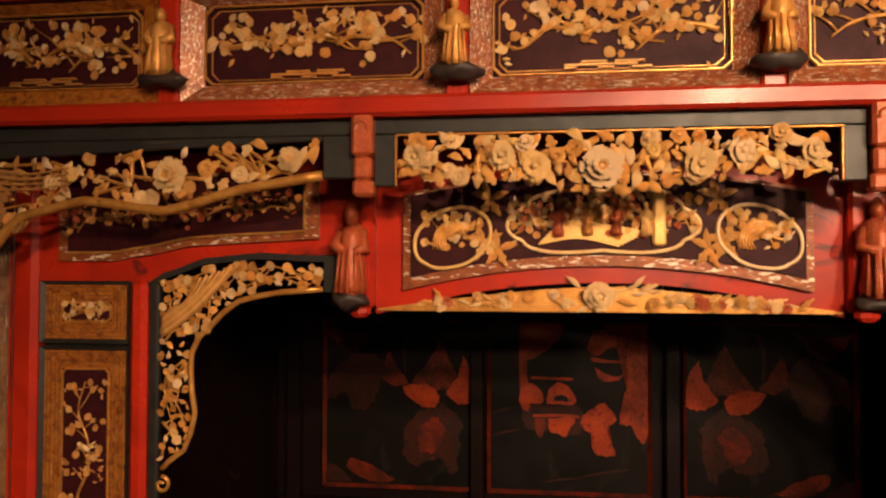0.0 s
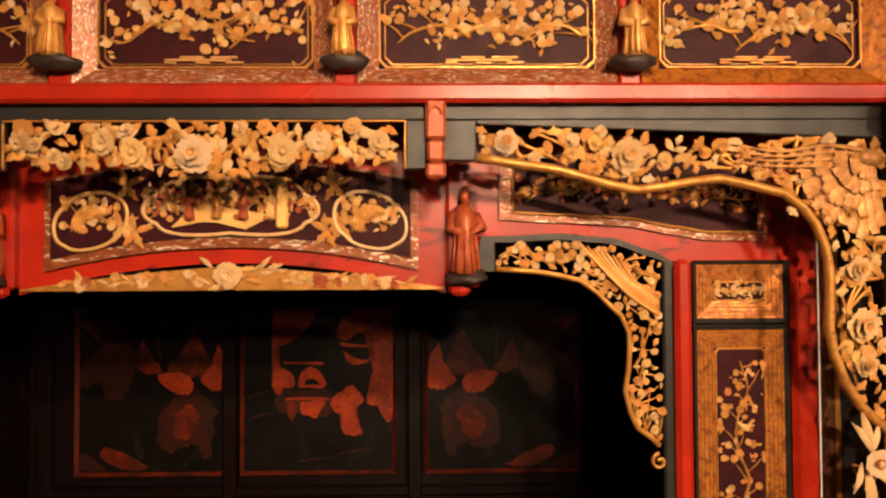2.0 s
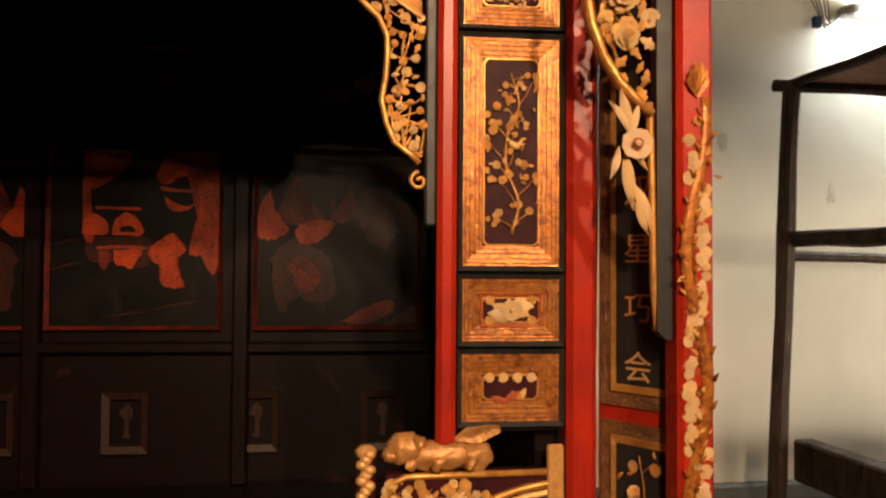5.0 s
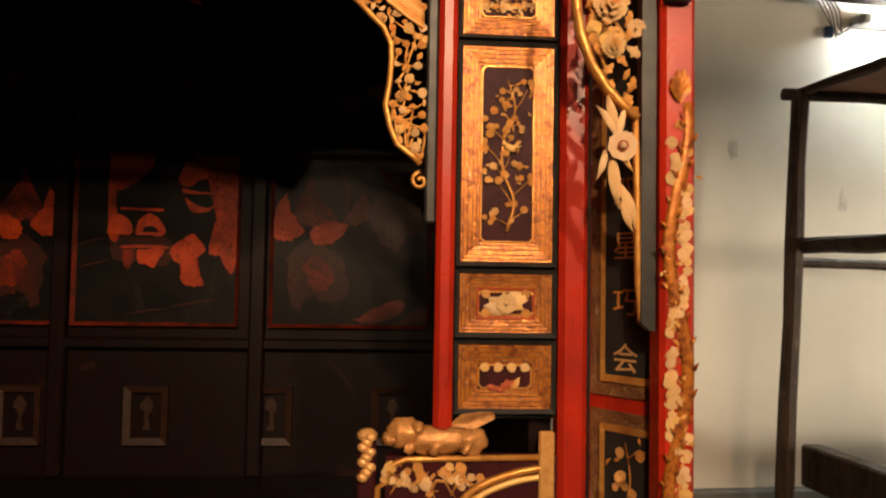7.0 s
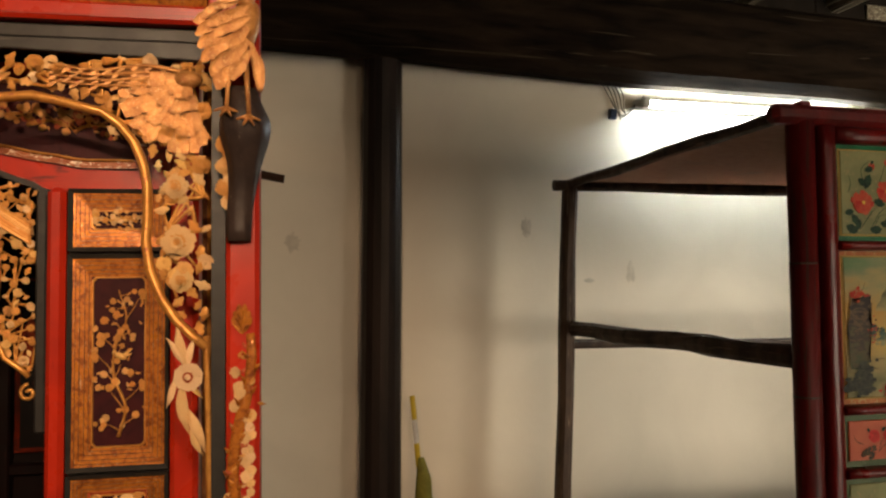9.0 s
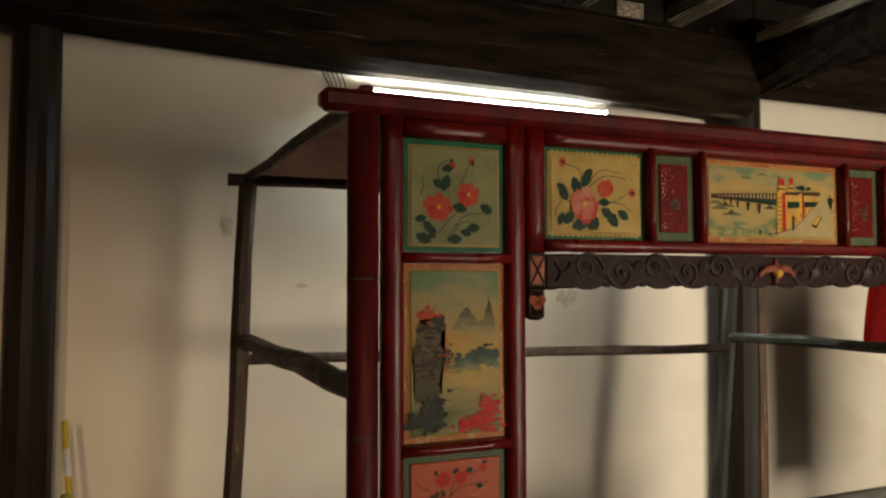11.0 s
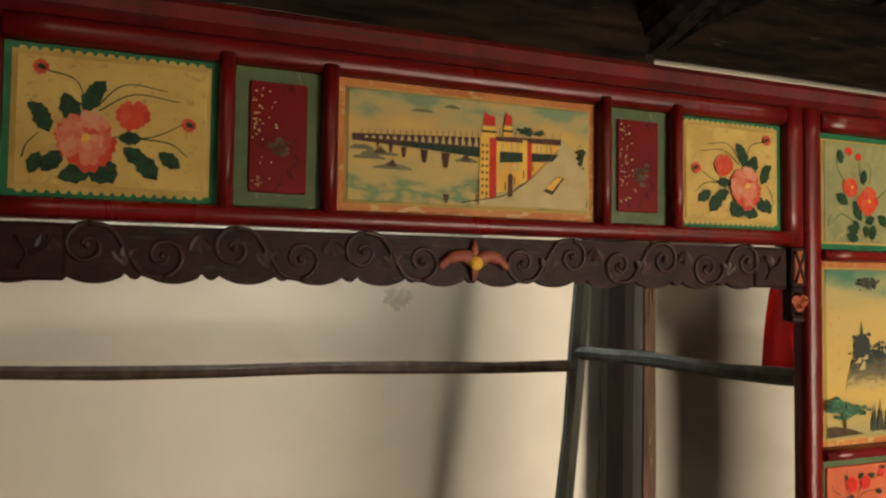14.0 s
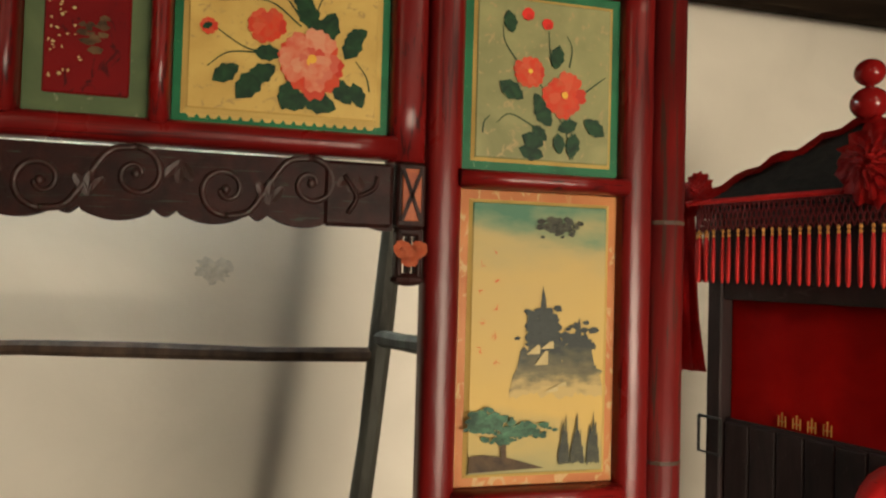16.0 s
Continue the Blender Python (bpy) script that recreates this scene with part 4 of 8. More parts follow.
    for k in range(16):
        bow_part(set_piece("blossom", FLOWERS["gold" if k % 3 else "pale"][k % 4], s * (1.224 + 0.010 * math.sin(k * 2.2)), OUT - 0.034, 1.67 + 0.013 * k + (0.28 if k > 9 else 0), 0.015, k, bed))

# inner front: posts, column of small panels, shaped frieze, bracket
FR_LOW = spline([(0.50, 1.782), (0.62, 1.776), (0.74, 1.770), (0.84, 1.752), (0.90, 1.742), (1.01, 1.742)])
for s in (-1, 1):
    def mm(a, b):
        return (min(s * a, s * b), max(s * a, s * b))
    bm = _bm()
    cbox(bm, *mm(0.836, 0.869), IN - 0.016, IN + 0.02, 0.884, 1.706, 0.009)
    part("inner_post", bm, RED, bed)
    bm = _bm()
    cbox(bm, *mm(1.056, 1.108), IN - 0.020, IN + 0.035, FOOT, 1.965, 0.010)
    part("bay_post", bm, RED, bed)
    bm = _bm()
    cbox(bm, *mm(0.870, 1.055), IN + 0.0085, IN + 0.022, 0.905, 1.71, 0.002)
    column = part("panel_column", bm, BLACK, bed, "black-framed column of four small gilt panels")
    for k, (z0, z1) in enumerate(((1.586, 1.704), (1.176, 1.580), (1.050, 1.170), (0.916, 1.044))):
        fw = (0.032, 0.034, 0.030, 0.034)[k]
        p = carved_panel(column, "small_panel", (*mm(0.872, 1.053), z0, z1), IN, 70 + 4 * s + k, fw, count=(16, 30, 14, 16)[k], branch=k < 2, sprig_size=(0.0072, 0.0085, 0.011, 0.009)[k], tones=(("pale", "gold"), ("gold",), ("pale",), ("coral", "gold"))[k], mat=AMBER, bird=(k == 1))
        if k == 2:
            bm = _bm()
            ring(bm, (s * 0.9625 - 0.052, s * 0.9625 + 0.052, z0 + 0.032, z1 - 0.032), (s * 0.9625 - 0.047, s * 0.9625 + 0.047, z0 + 0.037, z1 - 0.037), IN - 0.005, IN - 0.002, IN + 0.002)
            part("red_line", bm, CORAL, p, "thin coral red inner frame")
            for a in (0.0, 0.45, -0.45, 1.57, -1.57, math.pi, math.pi - 0.45, math.pi + 0.45):
                set_piece("leaf", LEAVES["pale"][0], s * 0.9625, IN - 0.004, (z0 + z1) / 2, 0.040 if abs(math.sin(a)) < 0.1 else (0.034 if abs(math.sin(a)) < 0.6 else 0.021), a, p, (0, 0), 0.8, 1.1)
            set_piece("flower", FLOWERS["pale"][0], s * 0.9625, IN - 0.008, (z0 + z1) / 2, 0.018, 0.2, p, (0, 0), 0.8)
            for cx in (-1, 1):
                for cz in (-1, 1):
                    set_piece("flower", FLOWERS["gold"][0], s * 0.9625 + cx * 0.036, IN - 0.003, (z0 + z1) / 2 + cz * 0.017, 0.008, cx + cz, p, (0, 0), 0.7)
        if k == 3:
            for q in range(4):
                set_piece("flower", FLOWERS["pale"][3], s * 0.9625 - 0.036 + 0.024 * q, IN - 0.003, z1 - 0.047, 0.0085, q, p, (0, 0), 0.6)
            for q in range(5):
                set_piece("leaf", LEAVES["coral" if q < 3 else "gold"][q % 4], s * 0.9625 - 0.034 + 0.013 * q, IN - 0.003, z0 + 0.047 - 0.001 * q, 0.022 if q != 2 else 0.030, 0.35 * (q - 1), p, (0, 0), 0.6, 0.9)
    # board above with a wavy lower edge, and the shaped panel on it
    low = (lambda x: spline([(0.425, 1.752), (0.52, 1.752), (0.62, 1.757), (0.72, 1.748), (0.80, 1.722), (0.84, 1.70), (1.06, 1.70)])(abs(x)))
    bm = _bm()
    strip(bm, low, lambda x: 1.942, s * 0.425, s * 1.056, IN - 0.004, IN + 0.026, 36)
    part("frieze_board", bm, RED, bed)
    bm = _bm()
    strip(bm, lambda x: FR_LOW(abs(x)), lambda x: 1.905, s * 0.505, s * 1.012, IN - 0.014, IN - 0.0045, 36)
    fr = part("frieze_panel", bm, WORNGLINT, bed, "wavy rubbed gilt frame round a dark field with blossom branches")
    bm = _bm()
    strip(bm, lambda x: FR_LOW(abs(x)) + 0.017, lambda x: 1.898, s * 0.533, s * 0.992, IN - 0.018, IN - 0.0143, 36)
    part("field", bm, MAROON, fr)
    bm = _bm()
    tube(bm, [(s * (0.530 + 0.02 * i), IN - 0.018, FR_LOW(0.530 + 0.02 * i) + 0.015) for i in range(24)], 0.0025, 5)
    tube(bm, [(s * 0.530, IN - 0.018, 1.80), (s * 0.530, IN - 0.018, 1.90)], 0.0025, 5)
    part("bead", bm, BEAD, fr)
    for k in range(5):
        sprig(fr, (s * (0.60 + 0.082 * k), 1.803 - 0.010 * max(0, k - 2)), 0.12, 0.062, IN - 0.019, 90 + 5 * s + k, 0.0082, ("gold", "gold", "coral"), 30)
    # openwork spandrel under the board
    top = (lambda x: low(x) - 0.010)
    gold_low = spline([(0.50, 1.690), (0.58, 1.684), (0.65, 1.672), (0.70, 1.640), (0.735, 1.59), (0.752, 1.54)])
    bm = _bm()
    strip(bm, lambda x: low(x) - 0.012, lambda x: low(x) - 0.0005, s * 0.470, s * 0.8355, IN - 0.006, IN + 0.012, 26)
    cbox(bm, *mm(0.466, 0.498), IN - 0.006, IN + 0.012, 1.684, 1.742, 0.002)
    cbox(bm, *mm(0.815, 0.8355), IN - 0.006, IN + 0.012, 1.25, 1.70, 0.004)
    sp = part("spandrel", bm, BLACK, bed, "black-edged gilt openwork corner bracket")
    side_in = spline([(1.355, 0.806), (1.40, 0.755), (1.46, 0.742), (1.52, 0.752), (1.58, 0.750), (1.62, 0.722)])
    inside = (lambda x, z: (z < top(x) - 0.006) and (x < 0.812) and ((z > 1.60 and z > gold_low(x) + 0.008) or (z <= 1.60 and x > side_in(z) + 0.008)))
    openwork(sp, inside, (0.50, 0.812, 1.36, 1.745), IN + 0.002, 0.0120, 0.0088, 130 + s, 0.55, ("gold", "gold", "pale"), 60, 1.0, 0.0026, s)
    for k in range(7):
        bm = _bm()
        tube(bm, curve_path([(s * (0.66 + 0.012 * k), IN - 0.004, 1.735 - 0.004 * k), (s * (0.70 + 0.010 * k), IN - 0.008, 1.69 - 0.004 * k), (s * (0.75 + 0.006 * k), IN - 0.010, 1.64 + 0.002 * k), (s * 0.808, IN - 0.006, 1.60 + 0.006 * k)], 5), 0.0034, 5)
        part("bark_strand", bm, GOLD, sp, "strand of a carved pine trunk", True)
    bm = _bm()
    tube(bm, [(s * x, IN - 0.003, gold_low(x)) for x in (0.50, 0.54, 0.58, 0.62, 0.66, 0.69, 0.715)] + [(s * side_in(z), IN - 0.003, z) for z in (1.60, 1.57, 1.54, 1.50, 1.46, 1.42, 1.39, 1.37, 1.355)], 0.0055, 7)
    tube(bm, spiral((s * 0.806, IN - 0.003, 1.325), 0.016, 1.2, 1.6, hand=s), 0.004, 5)
    part("moulding", bm, BEAD, sp, smooth=True)
    # carved figure on a bracket beside the arch
    figure("figurine", bed, (s * 0.44, IN - 0.020, 1.682), 0.165, CORAL, "small red and gilt robed figure")
    bm = _bm()
    blob(bm, (s * 0.442, IN - 0.028, 1.674), (0.038, 0.024, 0.019), 16, 8)
    for v in bm.verts:
        v.co += noise.noise_vector(v.co * 45) * 0.010
    part("rock_base", bm, INKBLUE, bed, "dark carved rock under a figure", True)
    bm = _bm()
    cbox(bm, *mm(0.405, 0.470), IN - 0.004, IN + 0.03, 1.655, 1.942, 0.006)
    blob(bm, (s * 0.43, IN - 0.006, 1.652), (0.022, 0.016, 0.014), 8, 5)
    part("bay_stile", bm, RED, bed)
    # slanting wing board with the inscription panel
    wing = Matrix.Translation((s * 1.105, IN - 0.010, 0)) @ Matrix.Rotation(-s * radians(53), 4, "Z")
    wp = part("wing_board", (lambda b: (cbox(b, 0, 0.165, 0.010, 0.026, FOOT, 1.965, 0.003) if s > 0 else cbox(b, -0.165, 0, 0.010, 0.026, FOOT, 1.965, 0.003), b)[1])(_bm()), RED, bed, "slanting wing board with framed inscription")
    wp.matrix_basis = wing
    X0, X1 = (0.008, 0.160) if s > 0 else (-0.160, -0.008)
    for z0, z1 in ((0.955, 1.93), (0.48, 0.930)):
        bm = _bm()
        ring(bm, (X0, X1, z0, z1), (X0 + 0.026, X1 - 0.026, z0 + 0.034, z1 - 0.034), 0.006, 0.0088, 0.012)
        part("gilt_frame", bm, OLDGILT, wp, "dull fretted gilt frame")
        bm = _bm()
        ring(bm, (X0 + 0.022, X1 - 0.022, z0 + 0.024, z1 - 0.024), (X0 + 0.030, X1 - 0.030, z0 + 0.036, z1 - 0.036), 0.004, 0.0065, 0.011)
        part("bead", bm, BEAD, wp)
        bm = _bm()
        cbox(bm, X0 + 0.028, X1 - 0.028, 0.0075, 0.011, z0 + 0.034, z1 - 0.034, 0.001)
        part("field", bm, BLACK, wp)
    sprig(wp, ((X0 + X1) / 2, 0.56), 0.06, 0.32, 0.006, 150 + s, 0.012, ("gold",), 26)
    for k, ch in enumerate("双星巧会"):
        cu = bpy.data.curves.new("glyph", "FONT")
        cu.body, cu.size, cu.extrude, cu.align_x, cu.align_y = ch, 0.053, 0.0008, "CENTER", "CENTER"
        tmp = new("glyph", cu)
        bpy.context.view_layer.update()
        me = bpy.data.meshes.new_from_object(tmp.evaluated_get(bpy.context.evaluated_depsgraph_get()))
        bpy.data.objects.remove(tmp)
        me.materials.clear()
        me.materials.append(GOLD)
        shared("glyph", me, pose((X0 + X1) / 2 - s * 0.004, 0.0065, 1.306 - 0.096 * k, 90, 0, 0), wp)

# arched middle panel, its red arch and gilt strip
ARC = (lambda x: 1.733 - 0.36 * x * x)
bm = _bm()
strip(bm, lambda x: ARC(x) - 0.030, lambda x: 1.945, -0.405, 0.405, ARCH + 0.004, ARCH + 0.03, 40)
part("arch_board", bm, RED, bed)
# arch frame: its pale patches paint the white glints of the lower band
bm = _bm()
strip(bm, ARC, lambda x: 1.900 - 0.30 * x * x, -0.352, 0.352, ARCH - 0.010, ARCH + 0.0035, 40)
ap = part("arch_panel", bm, WORNGLINT, bed, "arched gilt panel with three cartouches of carved relief")
bm = _bm()
strip(bm, lambda x: ARC(x) + 0.020, lambda x: 1.893 - 0.30 * x * x, -0.338, 0.338, ARCH - 0.015, ARCH - 0.0103, 40)
part("field", bm, MAROON, ap)


def cartouche(c, w, h, lobes, mat, parent):
    bm = _bm()
    pts = []
    for k in range(49):
        a = 2 * math.pi * k / 48
        q = 1 + 0.10 * abs(math.cos(lobes * a))
        e = 2.6
        ca, sa = math.cos(a), math.sin(a)
        r = (abs(ca) ** e + abs(sa) ** e) ** (-1 / e)
        pts.append((c[0] + w * r * ca * q, ARCH - 0.018, c[1] + h * r * sa * q - 0.36 * (c[0] + w * r * ca) ** 2))
    tube(bm, pts, 0.0038, 6, caps=False)
    part("cartouche_line", bm, mat, parent, "pale gilt scalloped outline", True)


cartouche((0, 1.812), 0.150, 0.052, 3, PALE, ap)
cartouche((-0.262, 1.808), 0.062, 0.048, 2, PALE, ap)
cartouche((0.262, 1.808), 0.062, 0.048, 2, PALE, ap)
arcz = (lambda x: -0.36 * x * x)
rng = random.Random(5)
for cx, w in ((-0.262, 0.05), (0.262, 0.05)):
    bm = _bm()
    for k in range(5):
        tube(bm, [(cx + (0.034 - 0.005 * k) * math.cos(a), ARCH - 0.019, 1.80 + arcz(cx) + (0.034 - 0.005 * k) * math.sin(a)) for a in [0.6 + 0.35 * i + 0.2 * k for i in range(9)]], [0.006 - 0.0005 * i for i in range(9)], 5)
    part("dragonfish", bm, GOLD, ap, "curled gilt beast in relief", True)
    sprig(ap, (cx, 1.765 + arcz(cx)), 0.10, 0.085, ARCH - 0.017, int(100 * cx) + 300, 0.0085, ("pale", "gold"), 44)
for k in range(6):
    sprig(ap, (-0.125 + 0.05 * k, 1.768 + arcz(0.05 * k - 0.125)), 0.075, 0.090, ARCH - 0.017, 310 + k, 0.0085, ("gold", "coral", "pale"), 40)
for k in range(4):
    x = -0.075 + 0.05 * k
    figure("figurine", ap, (x, ARCH - 0.020, 1.785), 0.060, (CORAL, GOLD, CORAL, PALE)[k], "tiny carved figure in relief")
bm = _bm()
for k in range(9):
    tube(bm, curve_path([(-0.11 + 0.004 * k, ARCH - 0.018, 1.772 + 0.004 * k), (-0.04, ARCH - 0.021, 1.782 + 0.0035 * k), (0.03 + 0.006 * k, ARCH - 0.018, 1.768 + 0.003 * k)], 6), 0.0022, 4)
cbox(bm, 0.085, 0.108, ARCH - 0.026, ARCH - 0.014, 1.768, 1.865, 0.004)
part("relief_scene", bm, PALE, ap, "carved waves and a rock pillar")
for s in (-1, 1):
    for dx, z in ((0.195, 1.865), (0.205, 1.79), (0.18, 1.775)):
        for k in range(5):
            set_piece("leaf", LEAVES["gold"][k % 4], s * dx, ARCH - 0.017, z + arcz(dx), 0.036, 1.2 * k + dx * 9, ap, (0, 0), 0.6, 0.7)
bm = _bm()
strip(bm, lambda x: 1.652, lambda x: 1.655 + 0.042 * (1 - (abs(x) / 0.40) ** 1.4), -0.40, 0.40, ARCH - 0.006, ARCH + 0.0035, 40)
gs = part("gilt_strip", bm, BEAD, bed, "gilt flower strip along the arch foot")
set_piece("flower", FLOWERS["pale"][1], -0.005, ARCH - 0.016, 1.680, 0.027, 0.3, gs)
rng = random.Random(17)
for k in range(90):
    x = rng.uniform(-0.33, 0.33)
    zt = 0.040 * (1 - (abs(x) / 0.42) ** 1.2)
    z = 1.657 + zt * rng.uniform(0.15, 1.0)
    if rng.random() < 0.35 and abs(x) > 0.05:
        set_piece("flower", rng.choice(FLOWERS[rng.choice(("pale", "gold", "coral"))]), x, ARCH - 0.010, z, rng.uniform(0.009, 0.014), rng.uniform(0, 6), gs)
    else:
        a = (0.25 if x > 0 else math.pi - 0.25) + rng.uniform(-0.6, 0.6)
        set_piece("leaf", rng.choice(LEAVES[rng.choice(("gold", "pale"))]), x, ARCH - 0.010, z, rng.uniform(0.022, 0.034), a, gs, (0, 0), 0.6, 0.55)

# low front railing with a crouching beast
for s in (-1, 1):
    bm = _bm()
    strip(bm, lambda x: 0.50, lambda x: 0.842, s * 0.755, s * 1.056, IN - 0.012, IN + 0.02, 6)
    rail = part("railing", bm, MAROON, bed, "low railing board with gilt blossom and scroll")
    bm = _bm()
    tube(bm, [(s * 1.05, IN - 0.014, 0.842), (s * 0.79, IN - 0.014, 0.838), (s * 0.765, IN - 0.014, 0.828), (s * 0.757, IN - 0.014, 0.80), (s * 0.742, IN - 0.014, 0.79), (s * 0.738, IN - 0.014, 0.60)], 0.006, 6)
    tube(bm, curve_path([(s * 1.04, IN - 0.014, 0.825), (s * 0.97, IN - 0.016, 0.812), (s * 0.90, IN - 0.018, 0.78), (s * 0.84, IN - 0.016, 0.70)], 6), 0.007, 6)
    part("moulding", bm, BEAD, rail, smooth=True)
    bm = _bm()
    tube(bm, curve_path([(s * 1.04, IN - 0.014, 0.810), (s * 0.97, IN - 0.016, 0.797), (s * 0.905, IN - 0.018, 0.765), (s * 0.85, IN - 0.016, 0.69)], 6), 0.006, 6)
    part("moulding", bm, PALE, rail, smooth=True)
    for k in range(4):
        sprig(rail, (s * (0.785 + 0.035 * k), 0.76), 0.06, 0.065, IN - 0.012, 400 + 7 * s + k, 0.012, ("pale", "gold"), 8)
    bm = _bm()
    cbox(bm, *mm(0.706, 0.738), IN - 0.014, IN + 0.018, 0.50, 0.868, 0.004)
    ep = part("rail_post", bm, MAROON, bed, "short rail post with carved gilt end")
    bm = _bm()
    for k in range(9):
        blob(bm, (s * (0.716 + 0.006 * (k % 3)), IN - 0.018, 0.808 + 0.0085 * k), (0.011, 0.008, 0.009), 7, 5)
    blob(bm, (s * 0.722, IN - 0.004, 0.877), (0.019, 0.018, 0.013), 8, 5)
    part("carving", bm, GOLD, ep, smooth=True)
    bm = _bm()
    blob(bm, (s * 0.845, IN + 0.0, 0.868), (0.075, 0.020, 0.026), 12, 8)
    blob(bm, (s * 0.785, IN - 0.004, 0.882), (0.030, 0.022, 0.027), 10, 8)
    blob(bm, (s * 0.762, IN - 0.006, 0.872), (0.016, 0.017, 0.014), 8, 6)
    blob(bm, (s * 0.808, IN - 0.014, 0.893), (0.012, 0.012, 0.012), 8, 6)
    blob(bm, (s * 0.905, IN + 0.0, 0.866), (0.030, 0.022, 0.028), 10, 7)
    petal(bm, 0.25 if s > 0 else math.pi - 0.25, 0.085, 0.028, 0.01, -0.006, 0, 0, 0)
    for v in list(bm.verts)[-15:]:
        v.co += V((s * 0.865, IN - 0.006, 0.895))
    for dx in (0.79, 0.835, 0.89):
        tube(bm, [(s * (dx + 0.01), IN - 0.016, 0.868), (s * dx, IN - 0.020, 0.848)], [0.011, 0.009], 6)
    bmesh.ops.subdivide_edges(bm, edges=bm.edges[:], cuts=1, use_grid_fill=True)
    for v in bm.verts:
        v.co += noise.noise_vector(v.co * 55) * 0.006 + noise.noise_vector(v.co * 160) * 0.003
    part("carved_beast", bm, OLDGILT if s < 0 else WINGGILT, bed, "crouching gilt carved beast", True)
    bm = _bm()
    cbox(bm, *mm(1.022, 1.050), IN - 0.022, IN - 0.012, 0.52, 0.888, 0.003)
    part("gilt_tongue", bm, GOLD, bed)

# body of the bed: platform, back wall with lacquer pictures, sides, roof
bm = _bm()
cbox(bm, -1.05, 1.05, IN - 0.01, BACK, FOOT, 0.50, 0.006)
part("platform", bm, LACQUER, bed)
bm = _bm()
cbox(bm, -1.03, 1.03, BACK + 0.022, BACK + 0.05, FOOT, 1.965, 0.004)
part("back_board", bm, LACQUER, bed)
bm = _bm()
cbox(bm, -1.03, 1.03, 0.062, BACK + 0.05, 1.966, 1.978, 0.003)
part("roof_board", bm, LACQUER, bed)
MID = -0.010


def lacquer_frame(r, parent):
    bm = _bm()
    ring(bm, r, (r[0] + 0.012, r[1] - 0.012, r[2] + 0.012, r[3] - 0.012), BACK - 0.004, BACK + 0.006, BACK + 0.02)
    return part("picture_panel", bm, DARKVERMIL, parent, "black lacquer panel with vermilion landscape")


def mountain(bm, c, w, h, y, seed, rough=0.25):
    """An uneven peak in one flat piece."""
    rng = random.Random(seed)
    n = 18
    rows = []
    for i in range(n + 1):
        t = i / n * 2 - 1
        z = h * (1 - abs(t)) ** 0.8 * (1 + rough * rng.uniform(-0.5, 0.5)) + 0.002
        rows.append([bm.verts.new((c[0] + w * t, y, c[1] - 0.10 * h * rng.random())), bm.verts.new((c[0] + w * t, y, c[1] + z))])
    grid_faces(bm, rows)


def foliage(bm, c, w, h, y, seed, n=30, size=0.012):
    """A crown of small flat strokes."""
    rng = random.Random(seed)
    for _ in range(n):
        x, z = c[0] + w * rng.gauss(0, 0.4), c[1] + h * rng.gauss(0, 0.4)
        a, s = rng.uniform(0, 3.14), size * rng.uniform(0.5, 1.3)
        pts = []
        for k in range(6):
            q = a + k * math.pi / 3
            rr = s * rng.uniform(0.6, 1.1)
            pts.append(bm.verts.new((x + rr * math.cos(q), y - rng.random() * 0.0006, z + 0.6 * rr * math.sin(q))))
        bm.faces.new(pts)


# darker vermilion for picture frames, friezes and the side pictures
DARKVERMIL = material("dark_vermilion_picture", (0.20, 0.020, 0.005), (0.045, 0.007, 0.003), 0.42, scale=13, wear=(0.018, 0.007, 0.005), wear_at=0.50, wear_scale=24, bump=0.2, vary=0.2, island=True, spec=0.25)
UMBER = material("umber_picture", (0.060, 0.011, 0.006), (0.022, 0.007, 0.005), 0.42, scale=22, wear=(0.010, 0.006, 0.005), wear_at=0.50, wear_scale=30, bump=0.2, spec=0.25)


def blot(parent, pts, y, mat, seed, amp=0.006, steps=5):
    """A brushed patch with an uneven edge round a few corner points."""
    rng = random.Random(seed)
    out = []
    loop = curve_path([(a, 0, b) for a, b in list(pts) + [pts[0]]], steps)[:-1]
    bm = _bm()
    for p in loop:
        out.append(bm.verts.new((p.x + rng.uniform(-amp, amp) * 0.6, y, p.z + rng.uniform(-amp, amp) * 0.6)))
    bm.faces.new(out)
    bmesh.ops.triangulate(bm, faces=bm.faces[:])
    return part("painted_shape", bm, mat, parent)


